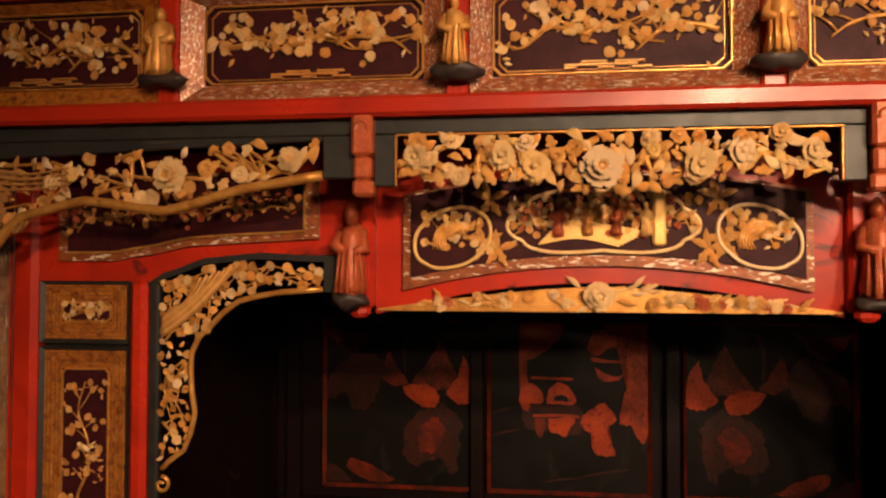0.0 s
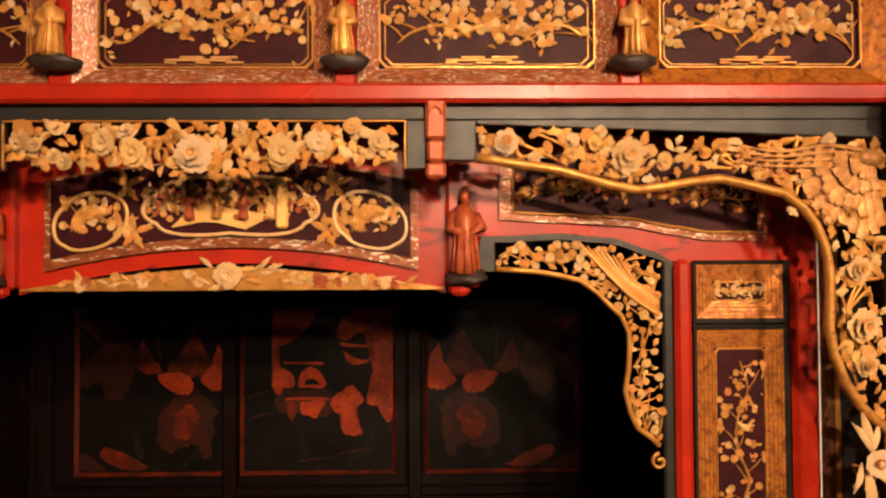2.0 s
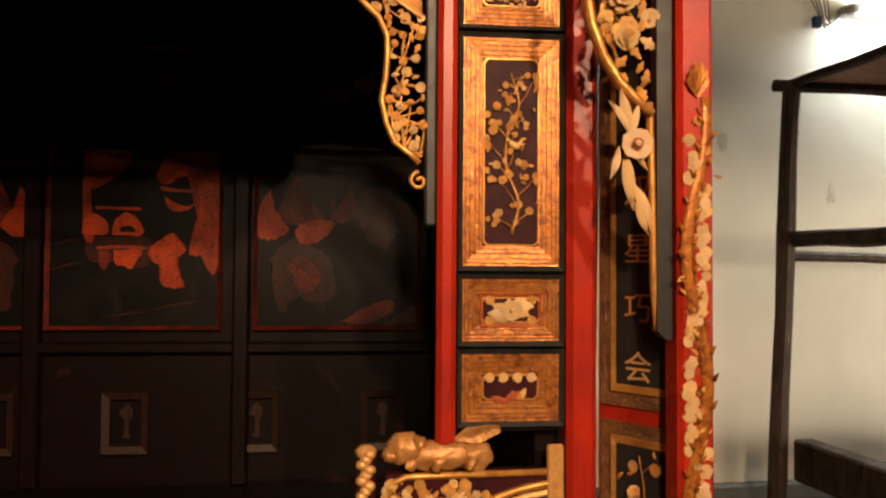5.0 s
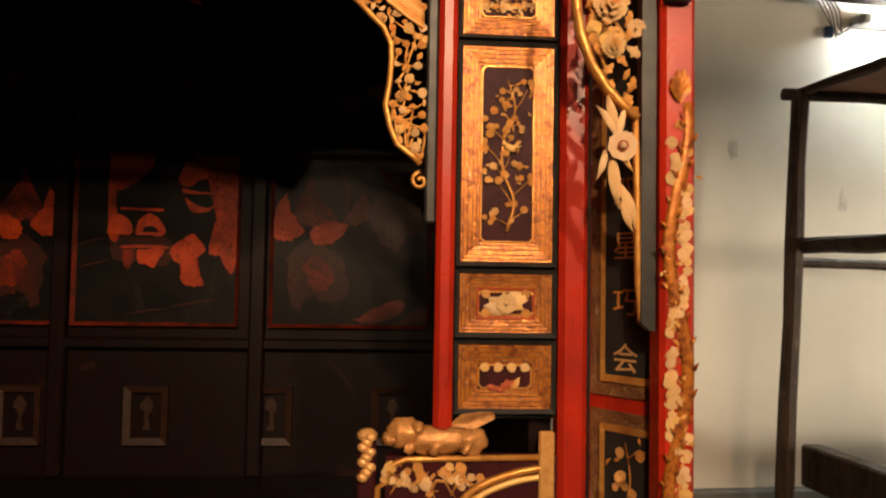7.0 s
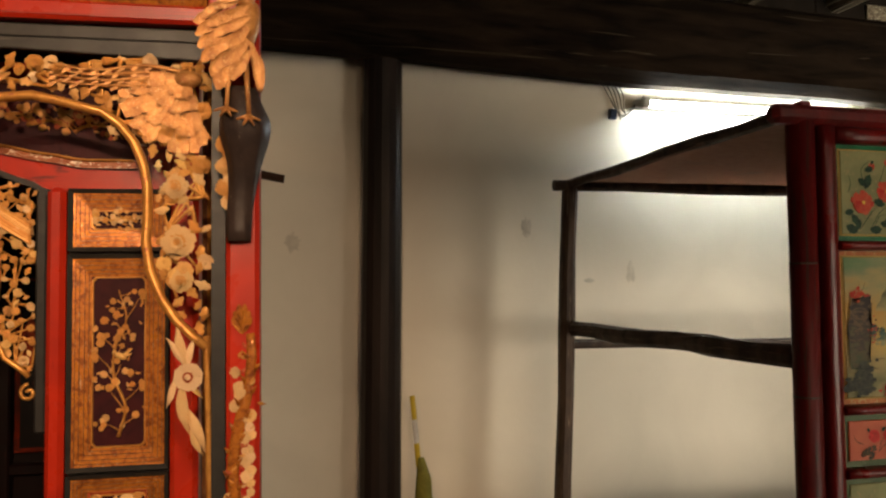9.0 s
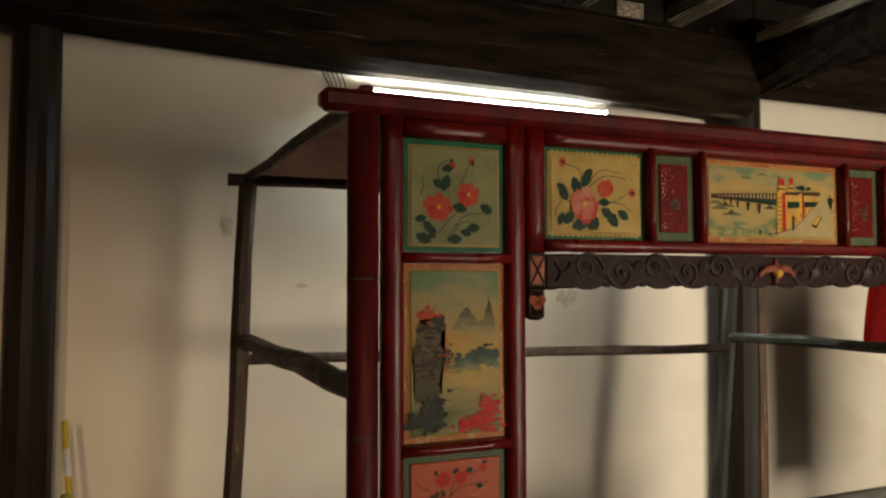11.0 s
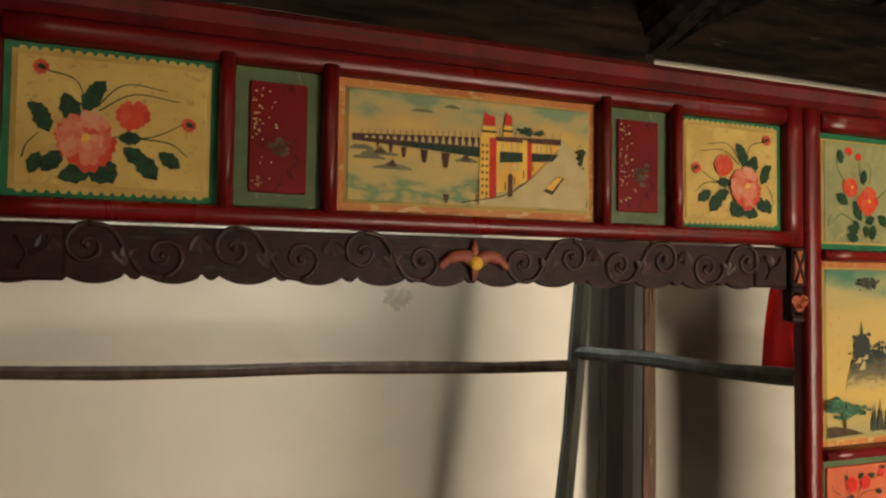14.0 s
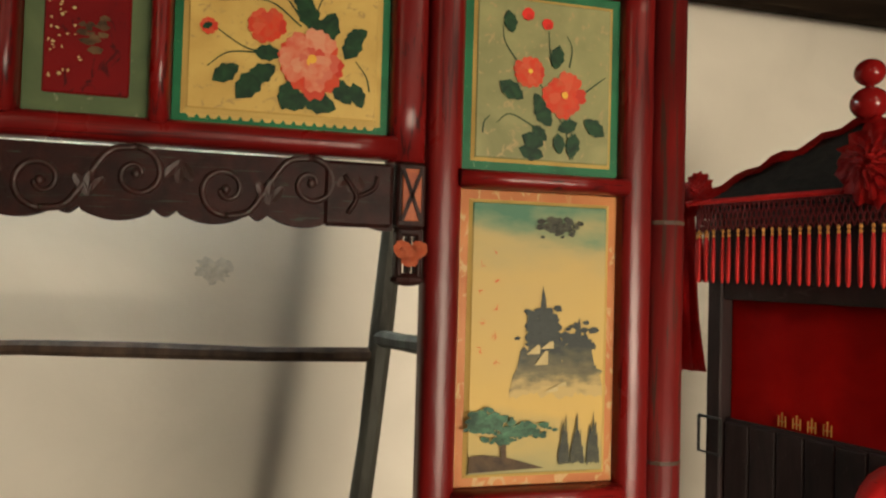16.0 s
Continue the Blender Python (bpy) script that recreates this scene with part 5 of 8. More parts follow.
def interior_scene(p, f, y):
    """Curtains, shelf, jars, a table and a robed shape in vermilion."""
    def q(*uv):
        return [at_panel(f, u, v) for u, v in uv]
    blot(p, q((0.23, 0.985), (0.46, 0.985), (0.45, 0.90), (0.36, 0.82), (0.24, 0.77), (0.20, 0.86)), y, VERMIL, 1)
    blot(p, q((0.205, 0.98), (0.235, 0.98), (0.25, 0.70), (0.27, 0.50), (0.21, 0.50), (0.20, 0.75)), y - 0.0003, VERMIL, 2, 0.004)
    blot(p, q((0.70, 0.985), (0.975, 0.985), (0.98, 0.65), (0.975, 0.34), (0.93, 0.32), (0.88, 0.40), (0.81, 0.42), (0.84, 0.56), (0.86, 0.70), (0.81, 0.86)), y, VERMIL, 3)
    blot(p, q((0.66, 0.95), (0.74, 0.94), (0.80, 0.86), (0.74, 0.84), (0.68, 0.80), (0.62, 0.84)), y - 0.0003, VERMIL, 4)
    blot(p, q((0.64, 0.79), (0.74, 0.775), (0.84, 0.77), (0.84, 0.755), (0.74, 0.76), (0.65, 0.765)), y - 0.0004, VERMIL, 5, 0.002)
    blot(p, q((0.66, 0.74), (0.72, 0.70), (0.80, 0.68), (0.84, 0.70), (0.80, 0.66), (0.70, 0.66)), y - 0.0004, VERMIL, 6, 0.003)
    blot(p, q((0.28, 0.675), (0.40, 0.672), (0.52, 0.67), (0.52, 0.655), (0.40, 0.657), (0.28, 0.66)), y - 0.0004, VERMIL, 7, 0.001)
    blot(p, q((0.20, 0.52), (0.22, 0.62), (0.28, 0.63), (0.335, 0.59), (0.34, 0.52)), y - 0.0004, VERMIL, 8, 0.003)
    blot(p, q((0.37, 0.52), (0.385, 0.60), (0.45, 0.64), (0.52, 0.60), (0.54, 0.52)), y - 0.0004, VERMIL, 9, 0.003)
    blot(p, q((0.41, 0.535), (0.42, 0.56), (0.46, 0.57), (0.49, 0.56), (0.50, 0.535)), y - 0.0007, INKPANEL, 10, 0.002)
    blot(p, q((0.22, 0.51), (0.40, 0.505), (0.58, 0.50), (0.58, 0.36), (0.50, 0.34), (0.40, 0.36), (0.24, 0.38)), y - 0.0002, UMBER, 11, 0.004)
    blot(p, q((0.29, 0.455), (0.42, 0.46), (0.56, 0.455), (0.56, 0.44), (0.42, 0.445), (0.29, 0.44)), y - 0.0006, VERMIL, 12, 0.002)
    blot(p, q((0.38, 0.43), (0.46, 0.44), (0.54, 0.43), (0.50, 0.36), (0.48, 0.33), (0.44, 0.35), (0.39, 0.36)), y - 0.0006, VERMIL, 13, 0.004)
    blot(p, q((0.30, 0.43), (0.36, 0.43), (0.36, 0.37), (0.33, 0.32), (0.30, 0.36)), y - 0.0007, DARKVERMIL, 14, 0.004)
    blot(p, q((0.58, 0.46), (0.64, 0.49), (0.72, 0.53), (0.79, 0.44), (0.74, 0.38), (0.76, 0.30), (0.78, 0.24), (0.70, 0.23), (0.65, 0.26), (0.65, 0.35), (0.59, 0.38)), y - 0.0006, VERMIL, 15)
    for k, (u0, v0, u1, v1) in enumerate(((0.02, 0.45, 0.20, 0.50), (0.02, 0.32, 0.22, 0.37), (0.30, 0.06, 0.60, 0.10), (0.55, 0.10, 0.90, 0.16))):
        blot(p, q((u0, v0), ((u0 + u1) / 2, (v0 + v1) / 2 + 0.012), (u1, v1), ((u0 + u1) / 2, (v0 + v1) / 2)), y - 0.0003, UMBER, 20 + k, 0.001)


def landscape_scene(p, f, y, flip, seed):
    """Peaks, a tall tree with a broad crown, a rocky islet and a far shore."""
    def q(*uv):
        return [at_panel(f, 1 - u if flip else u, v) for u, v in uv]
    blot(p, q((0.12, 0.60), (0.17, 0.74), (0.245, 0.87), (0.248, 0.868), (0.32, 0.74), (0.42, 0.62), (0.30, 0.58)), y, DARKVERMIL, seed)
    blot(p, q((0.01, 0.52), (0.03, 0.68), (0.09, 0.77), (0.093, 0.768), (0.13, 0.66), (0.20, 0.56), (0.10, 0.50)), y - 0.0003, VERMIL, seed + 1)
    blot(p, q((0.44, 0.62), (0.50, 0.70), (0.57, 0.80), (0.573, 0.798), (0.61, 0.72), (0.61, 0.64), (0.52, 0.60)), y, DARKVERMIL, seed + 2)
    blot(p, q((0.24, 0.55), (0.32, 0.61), (0.48, 0.60), (0.42, 0.52), (0.34, 0.48), (0.27, 0.49)), y - 0.0004, VERMIL, seed + 3)
    blot(p, q((0.455, 0.68), (0.465, 0.80), (0.42, 0.92), (0.44, 0.93), (0.48, 0.84), (0.475, 0.68)), y - 0.0005, UMBER, seed + 4, 0.002)
    blot(p, q((0.66, 0.93), (0.82, 0.91), (0.97, 0.94), (0.93, 0.86), (0.84, 0.79), (0.74, 0.83)), y, DARKVERMIL, seed + 5, 0.010)
    blot(p, q((0.60, 0.72), (0.70, 0.80), (0.84, 0.76), (0.95, 0.66), (0.96, 0.52), (0.86, 0.56), (0.78, 0.46), (0.68, 0.50), (0.63, 0.60)), y - 0.0003, UMBER, seed + 6, 0.014)
    blot(p, q((0.10, 0.40), (0.20, 0.50), (0.34, 0.48), (0.46, 0.36), (0.48, 0.20), (0.38, 0.14), (0.26, 0.18), (0.16, 0.10), (0.12, 0.24)), y - 0.0003, UMBER, seed + 7, 0.014)
    blot(p, q((0.20, 0.36), (0.28, 0.42), (0.36, 0.36), (0.38, 0.24), (0.28, 0.22)), y - 0.0006, DARKVERMIL, seed + 8, 0.012)
    blot(p, q((0.52, 0.05), (0.66, 0.12), (0.80, 0.17), (0.84, 0.12), (0.76, 0.06), (0.64, 0.03)), y, DARKVERMIL, seed + 9, 0.005)
    blot(p, q((0.80, 0.03), (0.88, 0.10), (0.96, 0.13), (0.97, 0.04)), y - 0.0003, UMBER, seed + 10, 0.005)


def at_panel(f, u, v):
    return f[0] + (f[1] - f[0]) * u, f[2] + (f[3] - f[2]) * v


for i, x0 in enumerate((MID - 0.835, MID - 0.270, MID + 0.365)):
    r = (x0, x0 + 0.535, 0.985, 1.56)
    p = lacquer_frame(r, bed)
    bm = _bm()
    cbox(bm, r[0] + 0.010, r[1] - 0.010, BACK + 0.006, BACK + 0.018, r[2] + 0.01, r[3] - 0.01, 0.001)
    part("field", bm, INKPANEL, p)
    if i == 1:
        interior_scene(p, r, BACK + 0.0045)
    else:
        landscape_scene(p, r, BACK + 0.0045, i == 0, 40 + 20 * i)
    # frieze panel above, with slanting corner bars
    q = lacquer_frame((x0, x0 + 0.535, 1.60, 1.885), bed)
    bm = _bm()
    cbox(bm, x0 + 0.010, x0 + 0.525, BACK + 0.006, BACK + 0.018, 1.61, 1.875, 0.001)
    part("field", bm, INKPANEL, q)
    for (a, b) in (((0.012, 1.66), (0.14, 1.612)), ((0.523, 1.66), (0.395, 1.612)), ((0.012, 1.82), (0.14, 1.873)), ((0.523, 1.82), (0.395, 1.873))):
        bm = _bm()
        tube(bm, [(x0 + a[0], BACK + 0.003, a[1]), (x0 + b[0], BACK + 0.003, b[1])], 0.004, 4)
        part("corner_bar", bm, DARKVERMIL, q)
    bm = _bm()
    tube(bm, [(x0 + 0.14 + 0.03 * k, BACK + 0.003, 1.618 + 0.010 * abs(math.sin(1.57 * k))) for k in range(9)], 0.003, 4)
    part("cloud_line", bm, DARKVERMIL, q, "thin scalloped vermilion line")
    for k, (u, v, w) in enumerate(((0.30, 0.66, 0.07), (0.48, 0.50, 0.09), (0.66, 0.62, 0.07), (0.56, 0.34, 0.06))):
        blot(q, [at_panel((x0, x0 + 0.535, 1.60, 1.885), u + w * math.cos(a) * (1.3 if j % 2 else 0.8), v + 1.5 * w * math.sin(a)) for j, a in enumerate([0.9 * j for j in range(7)])], BACK + 0.0045 - 0.0003 * k, UMBER if k % 2 else DARKVERMIL, 90 + 5 * i + k, 0.010)
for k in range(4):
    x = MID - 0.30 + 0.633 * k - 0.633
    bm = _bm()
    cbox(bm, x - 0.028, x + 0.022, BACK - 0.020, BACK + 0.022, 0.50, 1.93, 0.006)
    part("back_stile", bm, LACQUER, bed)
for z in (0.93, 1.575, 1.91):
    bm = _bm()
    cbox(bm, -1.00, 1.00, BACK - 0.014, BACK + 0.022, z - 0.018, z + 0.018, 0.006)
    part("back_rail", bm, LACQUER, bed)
# low gilt panels, coloured dark to stand for shade inside the bed
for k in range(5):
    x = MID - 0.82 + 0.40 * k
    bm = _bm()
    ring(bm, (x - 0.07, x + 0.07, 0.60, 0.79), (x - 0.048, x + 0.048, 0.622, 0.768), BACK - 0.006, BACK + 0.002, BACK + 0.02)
    p = part("low_panel", bm, SHADEGILT, bed, "small framed panel with the bed interior's shade in its colour")
    blot(p, [(x - 0.012, 0.645), (x - 0.004, 0.70), (x - 0.022, 0.72), (x + 0.002, 0.755), (x + 0.02, 0.72), (x + 0.006, 0.69), (x + 0.012, 0.645)], BACK + 0.012, SHADEGILT, 500 + k, 0.004)
for s in (-1, 1):
    def mm(a, b):
        return (min(s * a, s * b), max(s * a, s * b))
    # near-black lacquer puts the shade inside the bed into the side boards
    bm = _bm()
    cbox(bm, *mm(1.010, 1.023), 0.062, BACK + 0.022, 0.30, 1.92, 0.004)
    # filler board added to close a gap where bright wall showed
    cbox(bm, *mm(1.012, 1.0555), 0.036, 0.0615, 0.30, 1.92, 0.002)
    sd = part("side_wall", bm, LACQUER, bed, "near-black bed side with interior shade in its colour, between brown rails")
    for z in (0.45, 0.95, 1.40, 1.925):
        bm = _bm()
        cbox(bm, *mm(1.0233, 1.041), 0.062, BACK + 0.02, z - 0.022, z + 0.022, 0.006)
        part("side_rail", bm, SIDEWOOD, sd)
    for y in (0.30, 0.72):
        bm = _bm()
        cbox(bm, *mm(1.0234, 1.036), y - 0.02, y + 0.02, 0.45, 1.90, 0.004)
        part("muntin", bm, SIDEWOOD, sd)
    bm = _bm()
    cbox(bm, *mm(0.976, 1.042), BACK + 0.0505, BACK + 0.10, FOOT, 1.96, 0.008)
    part("rear_post", bm, SIDEWOOD, bed)
    bm = _bm()
    tube(bm, [(s * 0.99, BACK + 0.075, 1.950), (s * 1.09, BACK + 0.055, 1.943), (s * 1.105, BACK + 0.055, 1.928), (s * 1.22, BACK + 0.055, 1.905)], [0.022, 0.022, 0.017, 0.016], 6)
    part("rod", bm, SIDEWOOD, bed, "projecting dark wooden rod end")

# ---------------------------------------------------------------- the painted bed
XC = 4.805
pbed = thing("painted_bed", (XC, 1.897, 0.063), "dark red canopy bed with painted flower and landscape panels", "bed")
CREAM = material("cream_panel_paint", (0.52, 0.36, 0.105), (0.41, 0.26, 0.07), 0.42, scale=14, wear=(0.34, 0.225, 0.08), wear_at=0.60, wear_scale=19, bump=0.12, bump_scale=60, spec=0.14)
SAGE = material("sage_panel_paint", (0.26, 0.25, 0.11), (0.18, 0.18, 0.080), 0.42, scale=14, wear=(0.31, 0.24, 0.11), wear_at=0.59, wear_scale=17, bump=0.12, bump_scale=60, spec=0.14)
SKYP = material("sky_panel_paint", (0.41, 0.285, 0.10), (0.32, 0.225, 0.085), 0.42, scale=4, stretch=(0.6, 1, 2), wear=(0.24, 0.225, 0.105), wear_at=0.60, wear_scale=6, bump=0.12, bump_scale=60, spec=0.14)
GREENP = material("green_border_paint", (0.018, 0.13, 0.055), (0.012, 0.08, 0.035), 0.4, scale=16, wear=(0.10, 0.22, 0.10), wear_at=0.66, wear_scale=20, bump=0.1, spec=0.14)
YELLOWP = material("yellow_border_paint", (0.48, 0.33, 0.10), (0.38, 0.25, 0.07), 0.4, scale=16, bump=0.1, spec=0.14)
PEACH = material("peach_border_paint", (0.47, 0.19, 0.055), (0.33, 0.10, 0.03), 0.42, scale=9, wear=(0.44, 0.28, 0.115), wear_at=0.56, wear_scale=12, bump=0.15, spec=0.14)
MOSS = material("moss_border_paint", (0.095, 0.125, 0.058), (0.06, 0.085, 0.04), 0.42, scale=14, wear=(0.2, 0.2, 0.12), wear_at=0.68, bump=0.1, spec=0.14)
SALMON = material("salmon_panel_paint", (0.50, 0.115, 0.05), (0.40, 0.085, 0.04), 0.42, scale=10, wear=(0.5, 0.25, 0.13), wear_at=0.66, bump=0.1, spec=0.14)
GARNET = material("garnet_panel_paint", (0.165, 0.006, 0.006), (0.10, 0.004, 0.005), 0.4, scale=10, wear=(0.055, 0.006, 0.006), wear_at=0.62, bump=0.1, spec=0.1)
LEAFP = material("painted_leaf_green", (0.013, 0.042, 0.016), (0.006, 0.016, 0.009), 0.45, scale=70, vary=0.3, island=True, bump=0.1, spec=0.14)
PETALP = material("painted_petal_red", (0.52, 0.038, 0.014), (0.44, 0.075, 0.03), 0.45, scale=90, alt=[(0.54, 0.12, 0.055), (0.40, 0.016, 0.009)], island=True, bump=0.1, spec=0.14)
PINKP = material("painted_petal_pink", (0.52, 0.11, 0.06), (0.54, 0.22, 0.125), 0.45, scale=90, alt=[(0.56, 0.30, 0.18), (0.46, 0.05, 0.03)], island=True, bump=0.1, spec=0.14)
POLLEN = material("painted_pollen", (0.70, 0.42, 0.04), (0.6, 0.3, 0.03), 0.5, bump=0.1)
INK = material("painted_ink_grey", (0.016, 0.019, 0.015), (0.050, 0.050, 0.032), 0.5, scale=60, wear=(0.15, 0.13, 0.07), wear_at=0.6, wear_scale=50, vary=0.4, island=True, bump=0.1, spec=0.14)
MIST = material("painted_mist_blue", (0.075, 0.090, 0.055), (0.14, 0.13, 0.065), 0.5, scale=24, wear=(0.29, 0.22, 0.09), wear_at=0.54, wear_scale=26, bump=0.1, spec=0.14)
TEAL = material("painted_teal", (0.095, 0.165, 0.10), (0.21, 0.215, 0.10), 0.5, scale=11, wear=(0.31, 0.24, 0.095), wear_at=0.50, wear_scale=14, bump=0.1, spec=0.14)
BROWNP = material("painted_brown", (0.035, 0.020, 0.010), (0.10, 0.058, 0.025), 0.5, scale=60, vary=0.3, island=True, bump=0.1, spec=0.14)
SCARLET = material("painted_scarlet", (0.55, 0.025, 0.014), (0.42, 0.02, 0.012), 0.45, scale=60, vary=0.15, island=True, bump=0.1, spec=0.14)
BUFF = material("painted_buff_road", (0.46, 0.36, 0.165), (0.38, 0.29, 0.125), 0.45, scale=30, bump=0.1, spec=0.14)


def graded(name, z0, z1, stops, drift=0.16, scale=9.0):
    """Brushed paint whose tone runs up the panel from z0 to z1, with streaky uneven edges between the tones."""
    m = bpy.data.materials.new(name)
    m.use_nodes = True
    n, ln = m.node_tree.nodes, m.node_tree.links
    co, sep = n.new("ShaderNodeTexCoord"), n.new("ShaderNodeSeparateXYZ")
    ln.new(co.outputs["Object"], sep.inputs[0])
    height = n.new("ShaderNodeMapRange")
    height.clamp = False
    height.inputs[1].default_value, height.inputs[2].default_value = z0, z1
    ln.new(sep.outputs[2], height.inputs[0])
    mp, tex = n.new("ShaderNodeMapping"), n.new("ShaderNodeTexNoise")
    mp.inputs["Scale"].default_value = (1.0, 1.0, 2.2)
    tex.inputs["Scale"].default_value, tex.inputs["Detail"].default_value = scale, 7.0
    ln.new(co.outputs["Object"], mp.inputs[0])
    ln.new(mp.outputs[0], tex.inputs["Vector"])
    off = n.new("ShaderNodeMapRange")
    off.inputs[1].default_value, off.inputs[2].default_value = 0.25, 0.75
    off.inputs[3].default_value, off.inputs[4].default_value = -drift, drift
    ln.new(tex.outputs[0], off.inputs[0])
    add = n.new("ShaderNodeMath")
    ln.new(height.outputs[0], add.inputs[0])
    ln.new(off.outputs[0], add.inputs[1])
    ramp = n.new("ShaderNodeValToRGB")
    for k, (at_, tone) in enumerate(stops):
        e = ramp.color_ramp.elements[k] if k < 2 else ramp.color_ramp.elements.new(at_)
        e.position, e.color = at_, (*tone, 1)
    ln.new(add.outputs[0], ramp.inputs[0])
    b = n["Principled BSDF"]
    ln.new(ramp.outputs[0], b.inputs["Base Color"])
    b.inputs["Roughness"].default_value, b.inputs["Specular IOR Level"].default_value = 0.45, 0.14
    return m


STRAW, OCHRE, SEA, DEEP, SLATE = (0.49, 0.325, 0.085), (0.45, 0.25, 0.06), (0.13, 0.20, 0.09), (0.06, 0.15, 0.09), (0.030, 0.036, 0.030)
LAKE = graded("lake_and_sky_paint", 1.24, 1.58, [(0.0, (0.13, 0.125, 0.05)), (1.0, SEA), (0.10, (0.24, 0.20, 0.085)), (0.28, (0.36, 0.265, 0.10)), (0.42, STRAW), (0.62, OCHRE), (0.80, (0.33, 0.265, 0.11)), (0.90, (0.20, 0.22, 0.11))])
DAWN = graded("pale_sky_paint", 1.24, 1.58, [(0.0, (0.28, 0.25, 0.11)), (1.0, DEEP), (0.25, STRAW), (0.72, (0.43, 0.30, 0.10)), (0.84, (0.36, 0.28, 0.115)), (0.94, (0.16, 0.21, 0.11))], 0.12)
RIVER = graded("river_and_cloud_paint", 1.667, 1.840, [(0.0, (0.40, 0.29, 0.10)), (1.0, (0.17, 0.22, 0.12)), (0.12, SEA), (0.22, (0.38, 0.29, 0.11)), (0.55, STRAW), (0.74, (0.43, 0.28, 0.10)), (0.88, (0.34, 0.28, 0.12))], 0.30, 12.0)
HILL = graded("ink_wash_hill", 1.445, 1.505, [(0.0, (0.40, 0.29, 0.105)), (1.0, (0.045, 0.05, 0.035)), (0.35, (0.22, 0.19, 0.085))], 0.22, 30.0)
WOOD = graded("ink_wash_trees", 1.375, 1.425, [(0.0, (0.27, 0.25, 0.11)), (1.0, (0.022, 0.028, 0.024)), (0.30, (0.06, 0.10, 0.07))], 0.18, 40.0)
CRAG = graded("ink_wash_rock", 1.345, 1.400, [(0.0, (0.42, 0.30, 0.11)), (1.0, SLATE), (0.35, (0.14, 0.12, 0.06))], 0.30, 40.0)
CLIFF = graded("brown_cliff_paint", 1.30, 1.47, [(0.0, (0.06, 0.065, 0.025)), (1.0, (0.030, 0.018, 0.011)), (0.3, (0.10, 0.075, 0.03)), (0.55, (0.034, 0.022, 0.013)), (0.8, (0.13, 0.075, 0.035))], 0.5, 45.0)


def flat(bm, pts, y):
    bm.faces.new([bm.verts.new((x, y, z)) for x, z in pts])


def painted_leaf(bm, x, z, a, size, y, notch=True):
    ca, sa = math.cos(a), math.sin(a)
    n = 7
    left, right = [], []
    for i in range(1, n):
        s = i / n
        w = 0.29 * math.sin(s * math.pi) ** 0.8 * (1 + (0.14 if i % 2 else -0.10) * notch)
        for side, row in ((1, left), (-1, right)):
            row.append((x + size * (ca * s - sa * w * side), z + size * (sa * s + ca * w * side)))
    flat(bm, [(x, z)] + left + [(x + size * ca, z + size * sa)] + right[::-1], y)


def painted_petal(bm, x, z, a, length, width, y):
    ca, sa = math.cos(a), math.sin(a)
    pts = []
    for s, w in ((0.0, 0.2), (0.5, 0.9), (0.85, 0.95), (1.0, 0.5), (0.93, 0.0)):
        pts.append((x + ca * length * s - sa * width * w / 2, z + sa * length * s + ca * width * w / 2))
    for s, w in ((1.0, 0.5), (0.85, 0.95), (0.5, 0.9), (0.0, 0.2)):
        pts.append((x + ca * length * s + sa * width * w / 2, z + sa * length * s - ca * width * w / 2))
    flat(bm, pts, y)


def bloom(parent, x, z, r, y, mat, n=9, rings=1, seed=0, heart=True):
    rng = random.Random(seed)
    bm = _bm()
    for k in range(rings):
        q = r * (1 - 0.27 * k)
        for i in range(n):
            a = 2 * math.pi * (i + 0.5 * k) / n + rng.uniform(-0.15, 0.15)
            painted_petal(bm, x + rng.uniform(-0.04, 0.04) * r, z, a, q * rng.uniform(0.85, 1.08), 5.4 * q / n, y - 0.00012 * (k * n + i))
    part("painted_flower", bm, mat, parent)
    if heart:
        bm = _bm()
        flat(bm, [(x + 0.15 * r * math.cos(t), z + 0.15 * r * math.sin(t)) for t in [k * 0.7 for k in range(9)]], y - 0.004)
        part("flower_heart", bm, POLLEN, parent)


def strokes(parent, lines, y, w, mat=None):
    """Thin painted stems through three points each."""
    for a, b, c in lines:
        bm = _bm()
        pts = curve_path([(a[0], 0, a[1]), (b[0], 0, b[1]), (c[0], 0, c[1])], 5)
        rows = []
        for i, p in enumerate(pts):
            d = (pts[min(i + 1, len(pts) - 1)] - pts[max(i - 1, 0)]).normalized()
            k = w * (1 - 0.5 * i / len(pts))
            rows.append([bm.verts.new((p.x - d.z * k, y, p.z + d.x * k)), bm.verts.new((p.x + d.z * k, y, p.z - d.x * k))])
        grid_faces(bm, rows)
        part("painted_stem", bm, mat or LEAFP, parent)


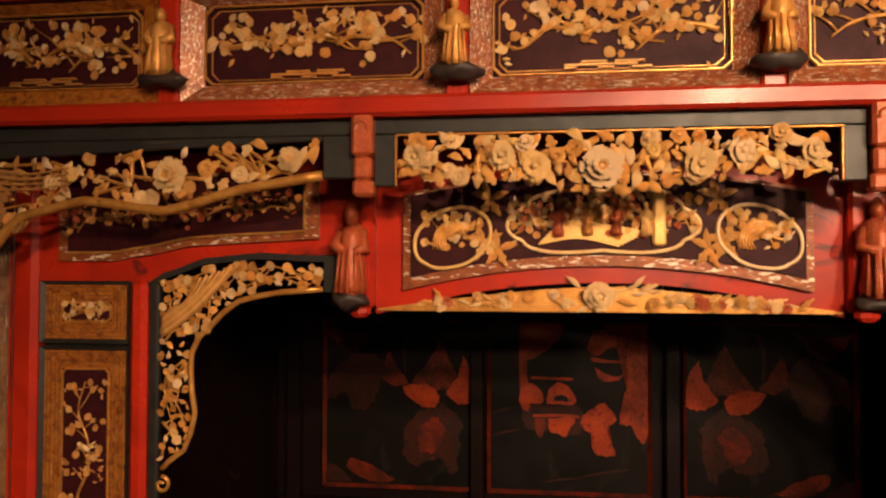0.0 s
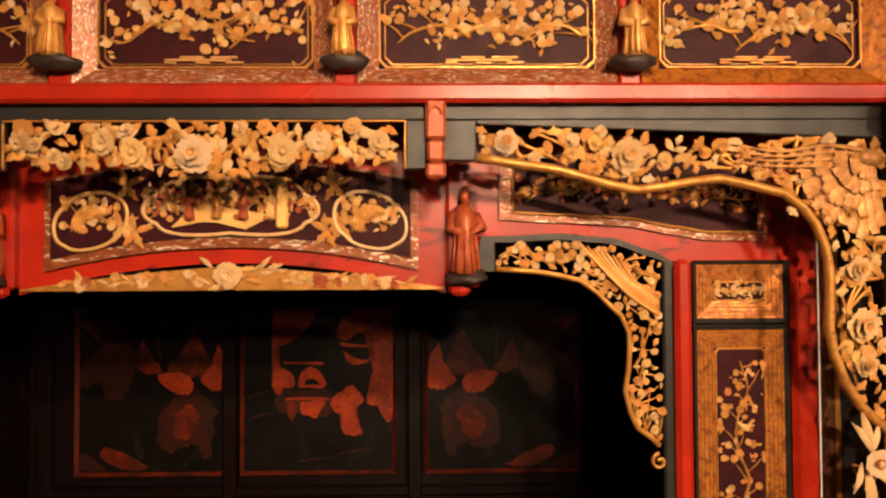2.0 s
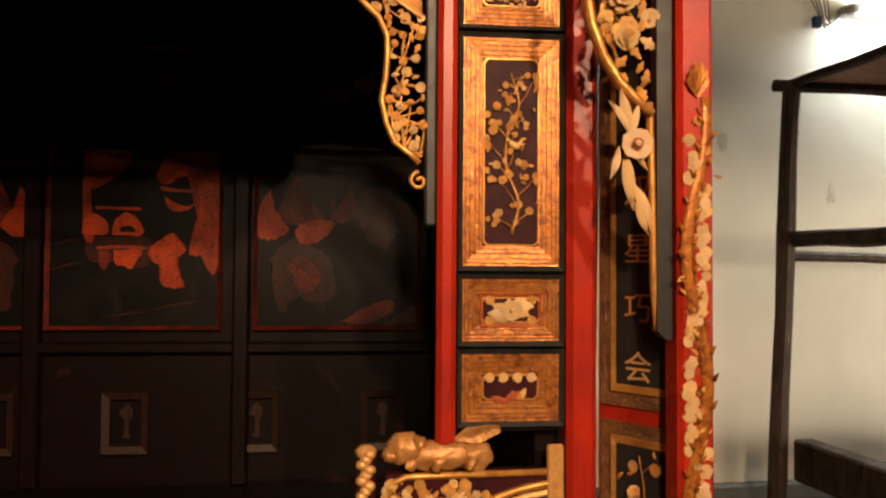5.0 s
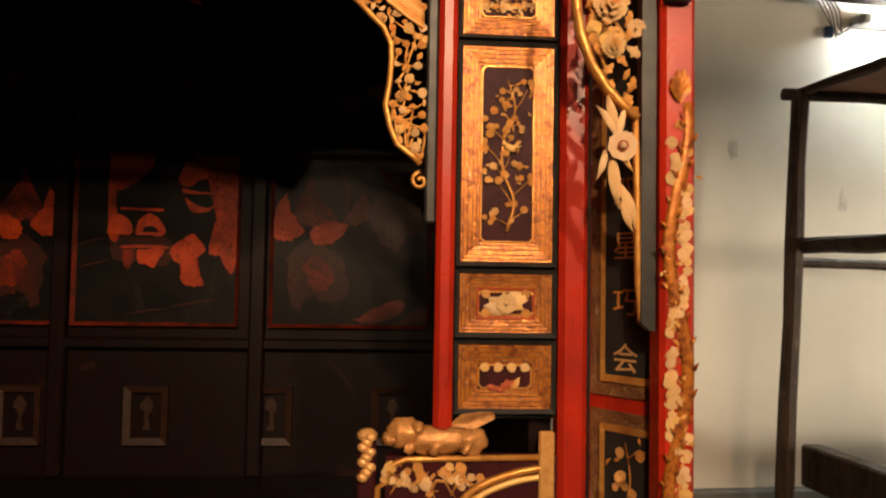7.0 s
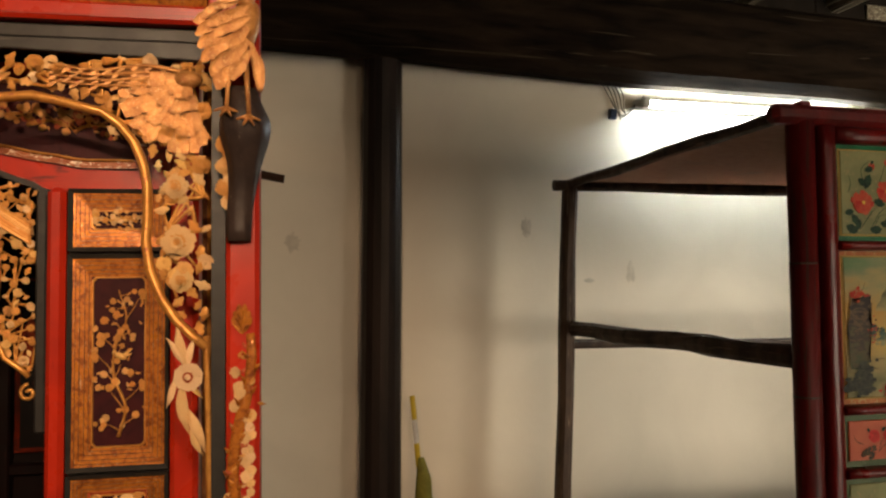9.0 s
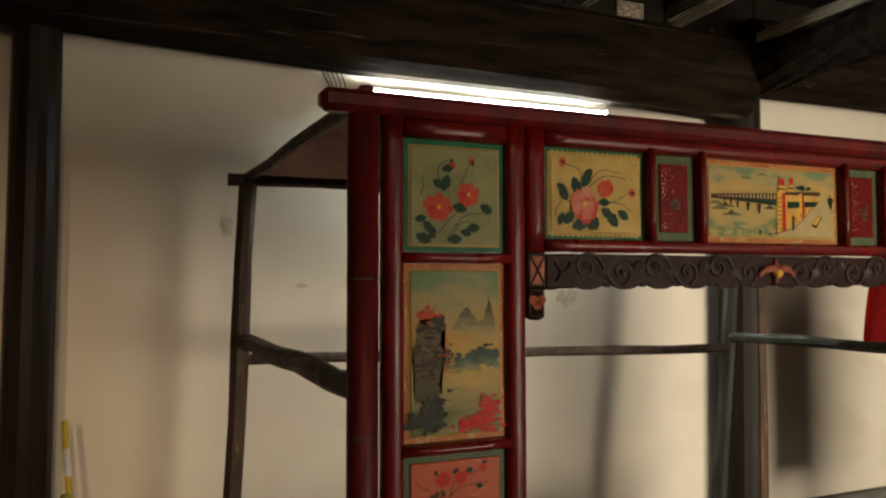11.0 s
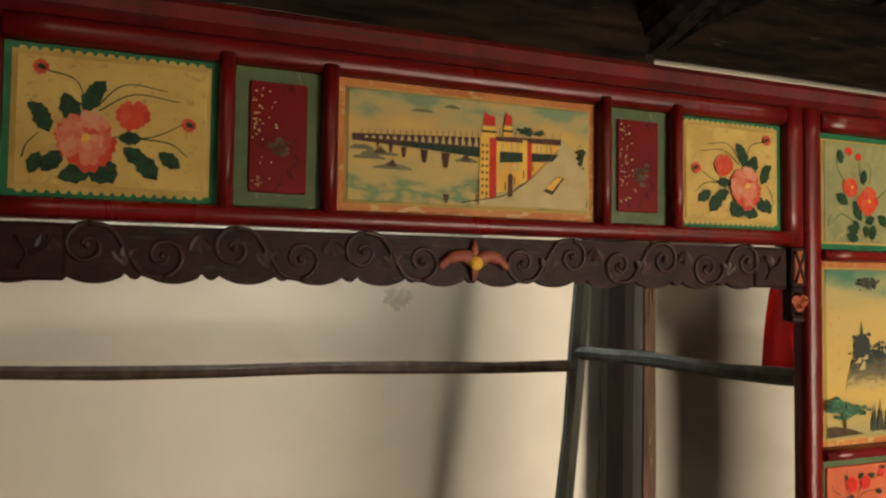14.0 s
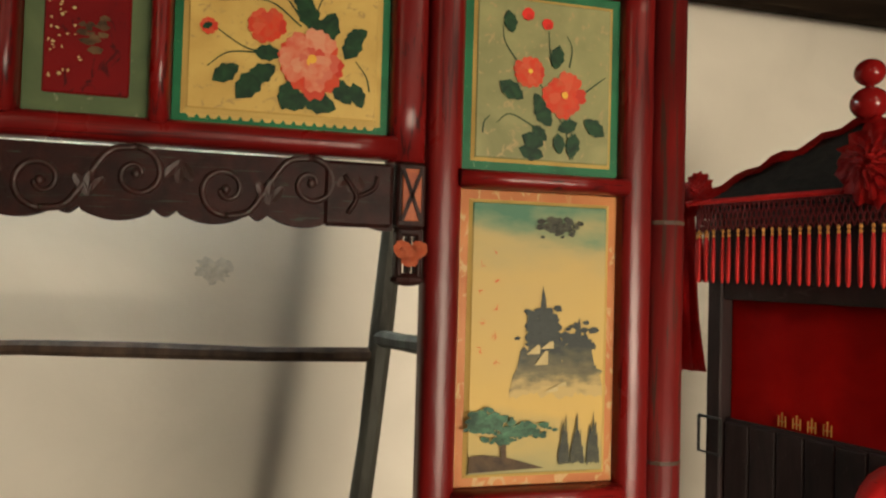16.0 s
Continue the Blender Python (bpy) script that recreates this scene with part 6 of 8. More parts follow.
def painted_board(r, field, border, y=0.006, inset=0.016, name="painted_panel", label="", scallop=None, step=None):
    """A fielded panel: a coloured border that slopes up to a raised, round-cornered field."""
    x0, x1, z0, z1 = r
    bm = _bm()
    cbox(bm, x0, x1, y, y + 0.008, z0, z1, 0.001)
    p = part(name, bm, border, pbed, label)
    f = (x0 + inset, x1 - inset, z0 + inset, z1 - inset)
    if scallop:
        bm = _bm()
        ring(bm, (f[0] - 0.006, f[1] + 0.006, f[2] - 0.006, f[3] + 0.006), f, y - 0.0006, y - 0.003, y)
        n = 18
        for i in range(n):
            for z in (f[2] - 0.006, f[3] + 0.006):
                x = f[0] + (f[1] - f[0]) * (i + 0.5) / n
                flat(bm, [(x + 0.0055 * math.cos(t), z + 0.005 * math.sin(t)) for t in [k * 1.05 for k in range(6)]], y - 0.0008)
        part("border_line", bm, scallop, p)
    elif step:
        bm = _bm()
        ring(bm, (f[0] - 0.004, f[1] + 0.004, f[2] - 0.004, f[3] + 0.004), f, y - 0.0006, y - 0.003, y)
        part("border_line", bm, step, p)
    bm = _bm()
    cbox(bm, f[0], f[1], y - 0.005, y - 0.0002, f[2], f[3], 0.0022)
    part("field", bm, field, p)
    return p, f, y - 0.0056


def at(f, u, v):
    return f[0] + (f[1] - f[0]) * u, f[2] + (f[3] - f[2]) * v


def leaves(parent, f, y, items, size, mat=None):
    for k, (u, v, a) in enumerate(items):
        bm = _bm()
        x, z = at(f, u, v)
        painted_leaf(bm, x, z, a, size * (0.8 + 0.4 * ((k * 7) % 5) / 5), y - 0.00015 * k)
        part("painted_leaf", bm, mat or LEAFP, parent)


def X(x):
    return x - XC


# frame of the front
for x0, x1, mat in ((3.716, 3.780, REDPOST), (5.838, 5.894, REDPOST)):
    bm = _bm()
    xm, hw = X((x0 + x1) / 2), (x1 - x0) / 2
    tube(bm, [(xm, 0.02, -0.063), (xm, 0.02, 0.9), (xm, 0.02, 1.903)], [hw, hw, hw], 14)
    p = part("post", bm, mat, pbed, "worn red round bed post", True)
    for z in (1.245, 1.56):
        bm = _bm()
        tube(bm, [(xm, 0.02, z), (xm, 0.02, z + 0.005)], hw + 0.0006, 14)
        part("wear_ring", bm, OLDWOOD, p, "thin worn line round the post")
bm = _bm()
cbox(bm, X(3.655), X(5.985), -0.014, 0.034, 1.8945, 1.941, 0.013)
part("top_beam", bm, REDPOST, pbed, "worn red top beam with chipped paint")
bm = _bm()
cbox(bm, X(3.735), X(3.765), -0.004, 0.03, 1.938, 1.952, 0.004)
part("tenon", bm, REDPOST, pbed)


def rail(x0, x1, z0, z1, y=-0.012, d=0.034, round_=0.009, name="rail"):
    """A bar with a rounded, slightly flattened front, uneven by a hair along its length."""
    bm = _bm()
    upright = z1 - z0 > x1 - x0
    half = ((x1 - x0) if upright else (z1 - z0)) / 2
    mid = (X(x0) + X(x1)) / 2 if upright else (z0 + z1) / 2
    a, b = (z0, z1) if upright else (X(x0), X(x1))
    n = max(2, int((b - a) / 0.06))
    rows = []
    for i in range(n + 1):
        s = a + (b - a) * i / n
        w = 0.0007 * math.sin(37 * s + 11 * mid) if 0 < i < n else 0
        row = [(half, y + d), (-half, y + d)]
        for k in range(9):
            t = math.pi * (1 - k / 8)
            c, v = math.cos(t), math.sin(t)
            row.append((math.copysign(abs(c) ** 0.72, c) * half, y + 0.018 * (1 - abs(v) ** 0.8) + w))
        rows.append([bm.verts.new((mid + p, q, s) if upright else (s, q, mid + p)) for p, q in row])
    for r0, r1 in zip(rows, rows[1:]):
        m = len(r0)
        for k in range(m):
            bm.faces.new((r0[k], r0[(k + 1) % m], r1[(k + 1) % m], r1[k])).smooth = 2 <= k < m - 1
    bm.faces.new(rows[0])
    bm.faces.new(rows[-1])
    return part(name, bm, REDBED, pbed)


for x0, x1 in ((3.784, 3.828), (4.060, 4.107), (5.531, 5.576), (5.790, 5.836)):
    rail(x0, x1, 0.20, 1.893, -0.014, 0.036, 0.012, "stile")
for x0, x1 in ((3.8285, 4.0595), (5.5765, 5.7895)):
    rail(x0, x1, 1.853, 1.893)
    for z in (1.605, 1.214, 1.066, 0.62):
        rail(x0 - 0.006, x1 + 0.006, z - 0.011, z + 0.011, -0.022, 0.036, 0.008)
for x0, x1 in ((4.1085, 4.158), (5.484, 5.5295)):
    rail(x0, x1, 1.619, 1.893, -0.014, 0.036, 0.012, "stile")
rail(4.1585, 5.4835, 1.857, 1.893)
rail(4.150, 5.492, 1.6215, 1.650, -0.018, 0.036)
for x0, x1 in ((4.430, 4.452), (4.579, 4.603), (5.062, 5.084), (5.214, 5.236)):
    rail(x0, x1, 1.644, 1.868, -0.020, 0.036, 0.008, "mullion")

# corner flower panels
for side, (x0, x1, z1) in enumerate(((3.828, 4.060, 1.8525), (5.5765, 5.790, 1.8525))):
    p, f, y = painted_board((X(x0), X(x1), 1.617, z1), SAGE, GREENP, label="sage green panel with red daisies and a green border", step=YELLOWP)
    if side == 0:
        strokes(p, [(at(f, 0.25, 0.05), at(f, 0.45, 0.28), at(f, 0.62, 0.42)), (at(f, 0.4, 0.05), at(f, 0.6, 0.3), at(f, 0.92, 0.33)), (at(f, 0.35, 0.55), at(f, 0.3, 0.78), at(f, 0.45, 0.9)), (at(f, 0.55, 0.6), at(f, 0.62, 0.75), at(f, 0.66, 0.86)), (at(f, 0.45, 0.05), at(f, 0.55, 0.22), at(f, 0.7, 0.24)), (at(f, 0.1, 0.5), at(f, 0.14, 0.6), at(f, 0.12, 0.7))], y, 0.0011)
        leaves(p, f, y - 0.0004, [(0.04, 0.25, 0.2), (0.14, 0.24, -0.9), (0.05, 0.1, -0.4), (0.2, 0.05, 1.1), (0.4, 0.05, 0.1), (0.55, 0.14, -0.2), (0.62, 0.17, 0.1), (0.35, 0.55, 1.2), (0.24, 0.66, -0.5), (0.46, 0.40, -0.2), (0.34, 0.77, 0.2), (0.78, 0.42, -0.5)], 0.034)
        bloom(p, *at(f, 0.30, 0.38), 0.033, y - 0.001, PETALP, 11, 2, 1)
        bloom(p, *at(f, 0.64, 0.52), 0.028, y - 0.001, PETALP, 11, 2, 2)
        bloom(p, *at(f, 0.45, 0.82), 0.010, y - 0.001, PETALP, 5, 1, 3, False)
        bloom(p, *at(f, 0.68, 0.87), 0.009, y - 0.001, PETALP, 5, 1, 4, False)
        leaves(p, f, y - 0.003, [(0.43, 0.84, 0.9), (0.70, 0.82, 1.9)], 0.016)
    else:
        strokes(p, [(at(f, 0.70, 0.02), at(f, 0.66, 0.2), at(f, 0.45, 0.5)), (at(f, 0.72, 0.02), at(f, 0.70, 0.25), at(f, 0.64, 0.4)), (at(f, 0.55, 0.6), at(f, 0.53, 0.7), at(f, 0.52, 0.82)), (at(f, 0.3, 0.6), at(f, 0.2, 0.72), at(f, 0.18, 0.82)), (at(f, 0.8, 0.45), at(f, 0.9, 0.52), at(f, 0.96, 0.56)), (at(f, 0.45, 0.2), at(f, 0.25, 0.28), at(f, 0.15, 0.22)), (at(f, 0.68, 0.6), at(f, 0.7, 0.72), at(f, 0.66, 0.8)), (at(f, 0.05, 0.15), at(f, 0.06, 0.22), at(f, 0.1, 0.26))], y, 0.0011)
        leaves(p, f, y - 0.0004, [(0.52, 0.13, 2.4), (0.5, 0.1, 2.8), (0.55, 0.22, 2.2), (0.6, 0.2, 0.4), (0.5, 0.03, 2.9), (0.42, 0.42, -1.0), (0.57, 0.58, 1.4), (0.34, 0.38, 2.6), (0.25, 0.78, 1.8), (0.8, 0.28, -0.6), (0.62, 0.05, 1.7), (0.7, 0.03, 1.4)], 0.034)
        bloom(p, *at(f, 0.64, 0.42), 0.030, y - 0.001, PETALP, 8, 2, 5)
        bloom(p, *at(f, 0.38, 0.55), 0.021, y - 0.001, PETALP, 7, 2, 6)
        bloom(p, *at(f, 0.36, 0.91), 0.009, y - 0.001, SCARLET, 5, 1, 7, False)
        bloom(p, *at(f, 0.51, 0.86), 0.008, y - 0.001, SCARLET, 5, 1, 8, False)

# landscape panels
def wash(name, mat, parent, shapes):
    """Each painted patch a part of its own."""
    for k, make in enumerate(shapes):
        bm = _bm()
        make(bm)
        part(name, bm, mat, parent)


p, f, y = painted_board((X(3.828), X(4.060), 1.2255, 1.5935), LAKE, PEACH, label="tall panel with a painted cliff, hills and a lake", step=YELLOWP)
wash("painted_hill", HILL, p, [lambda bm: mountain(bm, at(f, 0.62, 0.62), 0.036, 0.050, y - 0.0006, 3, 0.3), lambda bm: mountain(bm, at(f, 0.88, 0.66), 0.014, 0.055, y - 0.0006, 4, 0.3), lambda bm: mountain(bm, at(f, 0.84, 0.58), 0.030, 0.048, y - 0.0009, 5, 0.5)])
wash("painted_grove", WOOD, p, [lambda bm: foliage(bm, at(f, 0.62, 0.43), 0.040, 0.020, y - 0.0014, 6, 70, 0.010), lambda bm: foliage(bm, at(f, 0.84, 0.46), 0.032, 0.030, y - 0.0016, 7, 80, 0.010), lambda bm: foliage(bm, at(f, 0.40, 0.46), 0.012, 0.040, y - 0.0016, 17, 26, 0.007)])
wash("painted_bush", INK, p, [lambda bm: foliage(bm, at(f, 0.14, 0.09), 0.040, 0.024, y - 0.0034, 8, 110, 0.012), lambda bm: foliage(bm, at(f, 0.24, 0.17), 0.026, 0.036, y - 0.0034, 9, 80, 0.010)])
blot(p, [at(f, u, v) for u, v in ((0.03, 0.22), (0.02, 0.45), (0.05, 0.62), (0.10, 0.70), (0.16, 0.66), (0.22, 0.71), (0.33, 0.74), (0.37, 0.66), (0.33, 0.56), (0.36, 0.44), (0.30, 0.34), (0.33, 0.24), (0.18, 0.20))], y - 0.0022, CLIFF, 15, 0.007)
wash("painted_blossom", PETALP, p, [lambda bm: foliage(bm, at(f, 0.18, 0.73), 0.028, 0.016, y - 0.0036, 11, 40, 0.0055), lambda bm: foliage(bm, at(f, 0.38, 0.46), 0.014, 0.045, y - 0.0036, 12, 18, 0.0035)])
strokes(p, [(at(f, 0.14, 0.70), at(f, 0.2, 0.78), at(f, 0.18, 0.84)), (at(f, 0.18, 0.72), at(f, 0.26, 0.78), at(f, 0.28, 0.82)), (at(f, 0.36, 0.20), at(f, 0.41, 0.205), at(f, 0.46, 0.20)), (at(f, 0.44, 0.27), at(f, 0.49, 0.275), at(f, 0.55, 0.27)), (at(f, 0.56, 0.25), at(f, 0.60, 0.255), at(f, 0.64, 0.25)), (at(f, 0.34, 0.22), at(f, 0.36, 0.21), at(f, 0.40, 0.21))], y - 0.003, 0.0007, BROWNP)
wash("painted_red_tree", SCARLET, p, [lambda bm: foliage(bm, at(f, 0.70, 0.05), 0.050, 0.018, y - 0.003, 13, 80, 0.008), lambda bm: foliage(bm, at(f, 0.88, 0.12), 0.028, 0.040, y - 0.003, 14, 80, 0.008)])

p, f, y = painted_board((X(5.5765), X(5.790), 1.2255, 1.5935), DAWN, PEACH, label="tall panel with a painted rock, pines and red script", step=YELLOWP)
wash("painted_rock", CRAG, p, [lambda bm: mountain(bm, at(f, 0.52, 0.30), 0.042, 0.105, y - 0.0006, 21, 0.5), lambda bm: mountain(bm, at(f, 0.80, 0.30), 0.034, 0.078, y - 0.0008, 22, 0.5), lambda bm: foliage(bm, at(f, 0.54, 0.50), 0.032, 0.040, y - 0.0014, 23, 120, 0.009), lambda bm: foliage(bm, at(f, 0.78, 0.45), 0.034, 0.036, y - 0.0014, 24, 110, 0.008)])
wash("painted_spray", INK, p, [lambda bm: foliage(bm, at(f, 0.62, 0.92), 0.034, 0.012, y - 0.0014, 25, 80, 0.006)])
for u, w, h in ((0.70, 0.008, 0.058), (0.80, 0.010, 0.048), (0.92, 0.009, 0.062)):
    wash("painted_fir", MATS["painted_ink_grey"], p, [lambda bm: mountain(bm, at(f, u, 0.04), w, h, y - 0.002, int(90 * u), 0.9)])
wash("painted_bank", BROWNP, p, [lambda bm: flat(bm, [at(f, 0.01, 0.01), at(f, 0.55, 0.02), at(f, 0.30, 0.06), at(f, 0.1, 0.075), at(f, 0.01, 0.07)], y - 0.0018), lambda bm: flat(bm, [at(f, 0.24, 0.05), at(f, 0.28, 0.05), at(f, 0.27, 0.14), at(f, 0.22, 0.17)], y - 0.0022)])
PINE = material("painted_pine_green", (0.05, 0.14, 0.07), (0.020, 0.05, 0.03), 0.45, scale=60, vary=0.3, island=True, bump=0.1, spec=0.14)
wash("painted_pine", PINE, p, [lambda bm: foliage(bm, at(f, 0.12, 0.20), 0.028, 0.014, y - 0.0028, 27, 70, 0.0075), lambda bm: foliage(bm, at(f, 0.40, 0.16), 0.036, 0.009, y - 0.0028, 28, 60, 0.007), lambda bm: foliage(bm, at(f, 0.24, 0.13), 0.026, 0.008, y - 0.0028, 29, 30, 0.006)])
for u, v, h in ((0.52, 0.40, 0.018), (0.46, 0.44, 0.012), (0.56, 0.46, 0.01), (0.60, 0.30, 0.008), (0.66, 0.32, 0.006)):
    x, z = at(f, u, v)
    bm = _bm()
    flat(bm, [(x - 0.010, z), (x + 0.008, z + 0.001), (x + 0.008, z + h), (x + 0.004, z + h)], y - 0.003)
    part("flaked_patch", bm, BUFF, p, "flaked white patch in the paint")
rng = random.Random(77)
for k in range(9):
    x, z = at(f, (0.17, 0.06)[k % 2] + 0.01 * (k % 3), 0.82 - 0.052 * k)
    bm = _bm()
    for _ in range(3):
        a, dx, dz = rng.uniform(0, 3.1), rng.uniform(-0.002, 0.002), rng.uniform(-0.003, 0.003)
        ca, sa = 0.003 * math.cos(a), 0.003 * math.sin(a)
        flat(bm, [(x + dx - ca, z + dz - sa), (x + dx + ca, z + dz + sa), (x + dx + ca - 0.0006, z + dz + sa + 0.0007), (x + dx - ca - 0.0006, z + dz - sa + 0.0007)], y - 0.0016)
    part("script_mark", bm, SCARLET, p, "small unreadable red script mark")

# peony panels of the head
for x0, x1, flip in ((4.1585, 4.4295, 1), (5.2365, 5.4835, -1)):
    p, f, y = painted_board((X(x0), X(x1), 1.6505, 1.8565), CREAM, GREENP, label="cream panel with a pink peony and a scalloped green border", scallop=YELLOWP)

    def g(u, v):
        return at(f, u if flip > 0 else 1 - u, v)
    aa = (lambda a: a if flip > 0 else math.pi - a)
    strokes(p, [(g(0.15, 0.88), g(0.3, 0.82), g(0.36, 0.6)), (g(0.5, 0.4), g(0.7, 0.42), g(0.88, 0.55)), (g(0.42, 0.6), g(0.6, 0.75), g(0.85, 0.72)), (g(0.4, 0.62), g(0.55, 0.82), g(0.78, 0.8)), (g(0.65, 0.40), g(0.8, 0.38), g(0.9, 0.28)), (g(0.04, 0.2), g(0.06, 0.3), g(0.12, 0.4))], y, 0.0011)
    leaves(p, f, y - 0.0004, [(*(k if flip > 0 else (1 - k[0], k[1])), aa(a)) for k, a in (((0.06, 0.62), -0.6), ((0.10, 0.60), -1.1), ((0.24, 0.72), -1.2), ((0.36, 0.68), 0.9), ((0.34, 0.58), 1.1), ((0.52, 0.40), 0.0), ((0.55, 0.32), -0.6), ((0.62, 0.28), -0.9), ((0.74, 0.30), -0.6), ((0.44, 0.25), -1.2), ((0.08, 0.08), 1.2), ((0.14, 0.10), 0.9), ((0.22, 0.06), 0.3), ((0.36, 0.14), -0.5))], 0.040)
    bx, bz = g(0.36, 0.36)
    bloom(p, bx, bz, 0.042, y - 0.002, PETALP, 9, 1, 31)
    bloom(p, bx, bz + 0.003, 0.036, y - 0.0035, PINKP, 8, 3, 32)
    bx, bz = g(0.60, 0.58)
    bloom(p, bx, bz, 0.021, y - 0.002, PETALP, 6, 2, 33, False)
    for u, v in ((0.12, 0.90), (0.90, 0.54)):
        bloom(p, *g(u, v), 0.010, y - 0.002, PETALP, 5, 1, 34, False)
        leaves(p, f, y - 0.003, [(*(q if flip > 0 else (1 - q[0], q[1])), aa(2.6)) for q in ((u + 0.03, v - 0.02),)], 0.016)

# small garnet panels
for k, (x0, x1) in enumerate(((4.4525, 4.5785), (5.0845, 5.2135))):
    p, f, y = painted_board((X(x0), X(x1), 1.6505, 1.8565), GARNET, MOSS, inset=0.021, label="small dark red panel with worn gold marks and a moss border")
    bm = _bm()
    rng = random.Random(40 + k)
    for _ in range(46):
        x, z = at(f, rng.betavariate(1, 4) * 0.7 + 0.05, rng.random() * 0.9 + 0.05)
        flat(bm, [(x + rng.uniform(0.1, 1) * 0.0026 * math.cos(t), z + rng.uniform(0.1, 1) * 0.0026 * math.sin(t)) for t in [q * 1.05 for q in range(6)]], y - 0.0002 * rng.random())
    part("gold_fleck", bm, BUFF, p, "worn gold paint flecks")
    bm = _bm()
    foliage(bm, at(f, 0.55, 0.42), 0.014, 0.018, y - 0.0006, 44 + k, 16, 0.007)
    part("dark_mark", bm, BROWNP, p)

# bridge panel
p, f, y = painted_board((X(4.6035), X(5.0615), 1.6505, 1.8565), RIVER, PEACH, label="wide panel with a painted river bridge, tower and road", step=YELLOWP)
BRICK = material("painted_brick_brown", (0.085, 0.030, 0.016), (0.045, 0.020, 0.012), 0.45, scale=60, bump=0.1, spec=0.14)


def quad(name, mat, pts, d, label=""):
    bm = _bm()
    flat(bm, [at(f, u, v) for u, v in pts], y - d)
    return part(name, bm, mat, p, label)


for k, (u, v, w) in enumerate(((0.12, 0.42, 0.030), (0.17, 0.30, 0.032), (0.08, 0.38, 0.026), (0.46, 0.41, 0.020), (0.05, 0.46, 0.020), (0.28, 0.84, 0.018), (0.40, 0.90, 0.014))):
    wash("painted_shoal", MIST, p, [lambda bm: mountain(bm, at(f, u, v), w, 0.008 if v < 0.6 else 0.004, y - 0.0004, k + 60, 0.7)])
for k, (u, v) in enumerate(((0.12, 0.435), (0.165, 0.325), (0.46, 0.42))):
    wash("painted_isle", BROWNP, p, [lambda bm: mountain(bm, at(f, u, v), 0.008, 0.010, y - 0.0008, k + 70, 0.8)])
quad("bridge_deck", BRICK, [(0.015, 0.535), (0.53, 0.47), (0.53, 0.655), (0.015, 0.595)], 0.0010)
quad("bridge_girder", LEAFP, [(0.20, 0.515), (0.53, 0.46), (0.53, 0.55), (0.20, 0.545)], 0.0013)
for k in range(17):
    u = 0.06 + 0.027 * k
    h = 0.018 + 0.0042 * k
    quad("bridge_arch", BUFF, [(u, 0.565), (u + 0.016, 0.564), (u + 0.011, 0.565 + h), (u + 0.005, 0.565 + h)], 0.0015)
for k, u in enumerate((0.11, 0.16, 0.21, 0.29, 0.375)):
    w, h = 0.006 + 0.003 * k, 0.05 + 0.022 * k
    quad("bridge_pier", BRICK, [(u - w, 0.53 - 0.012 * k), (u + w, 0.53 - 0.012 * k), (u + w * 0.5, 0.53 - 0.012 * k - h), (u - w * 0.5, 0.53 - 0.012 * k - h)], 0.0012)
for k in range(20):
    u = 0.05 + 0.024 * k
    quad("lamp_post", BROWNP, [(u, 0.60 + 0.0025 * k), (u + 0.0025, 0.60 + 0.0025 * k), (u + 0.0025, 0.64 + 0.0035 * k), (u, 0.64 + 0.0035 * k)], 0.0012)
for k in range(9):
    u = 0.60 + 0.033 * k
    quad("lamp_post", BROWNP, [(u, 0.68), (u + 0.002, 0.68), (u + 0.002, 0.755), (u, 0.755)], 0.0012)
quad("painted_road", BUFF, [(0.44, 0.03), (0.62, 0.15), (0.74, 0.30), (0.84, 0.50), (0.87, 0.70), (0.885, 0.70), (0.935, 0.56), (0.985, 0.38), (0.985, 0.02)], 0.0010)
quad("approach_deck", BRICK, [(0.53, 0.63), (0.87, 0.64), (0.87, 0.70), (0.53, 0.67)], 0.0013)
quad("approach_front", POLLEN, [(0.53, 0.10), (0.64, 0.17), (0.76, 0.34), (0.86, 0.60), (0.86, 0.645), (0.53, 0.635)], 0.0012)
quad("green_band", LEAFP, [(0.60, 0.43), (0.83, 0.475), (0.86, 0.55), (0.60, 0.535)], 0.0016)
quad("tower_side", POLLEN, [(0.515, 0.075), (0.555, 0.09), (0.555, 0.66), (0.515, 0.66)], 0.0019, "yellow painted tower side")
quad("tower_front", SCARLET, [(0.555, 0.08), (0.585, 0.10), (0.585, 0.65), (0.555, 0.66)], 0.0020, "red painted tower front")
quad("tower_front", SCARLET, [(0.718, 0.27), (0.738, 0.30), (0.738, 0.64), (0.718, 0.64)], 0.0020)
quad("tower_side", POLLEN, [(0.698, 0.24), (0.718, 0.27), (0.718, 0.66), (0.698, 0.66)], 0.0020)
for u, z0, w in ((0.525, 0.66, 0.055), (0.615, 0.68, 0.036)):
    quad("tower_cap", POLLEN, [(u, z0), (u + w, z0), (u + w, z0 + 0.10), (u, z0 + 0.10)], 0.0022)
    quad("tower_cap_line", LEAFP, [(u - 0.004, z0 + 0.045), (u + w + 0.004, z0 + 0.045), (u + w + 0.004, z0 + 0.065), (u - 0.004, z0 + 0.065)], 0.0025)
    quad("painted_flag", SCARLET, [(u + 0.004, z0 + 0.11), (u + w, z0 + 0.11), (u + w * 0.95, z0 + 0.20), (u + w * 0.4, z0 + 0.215), (u + 0.01, z0 + 0.25)], 0.0025)
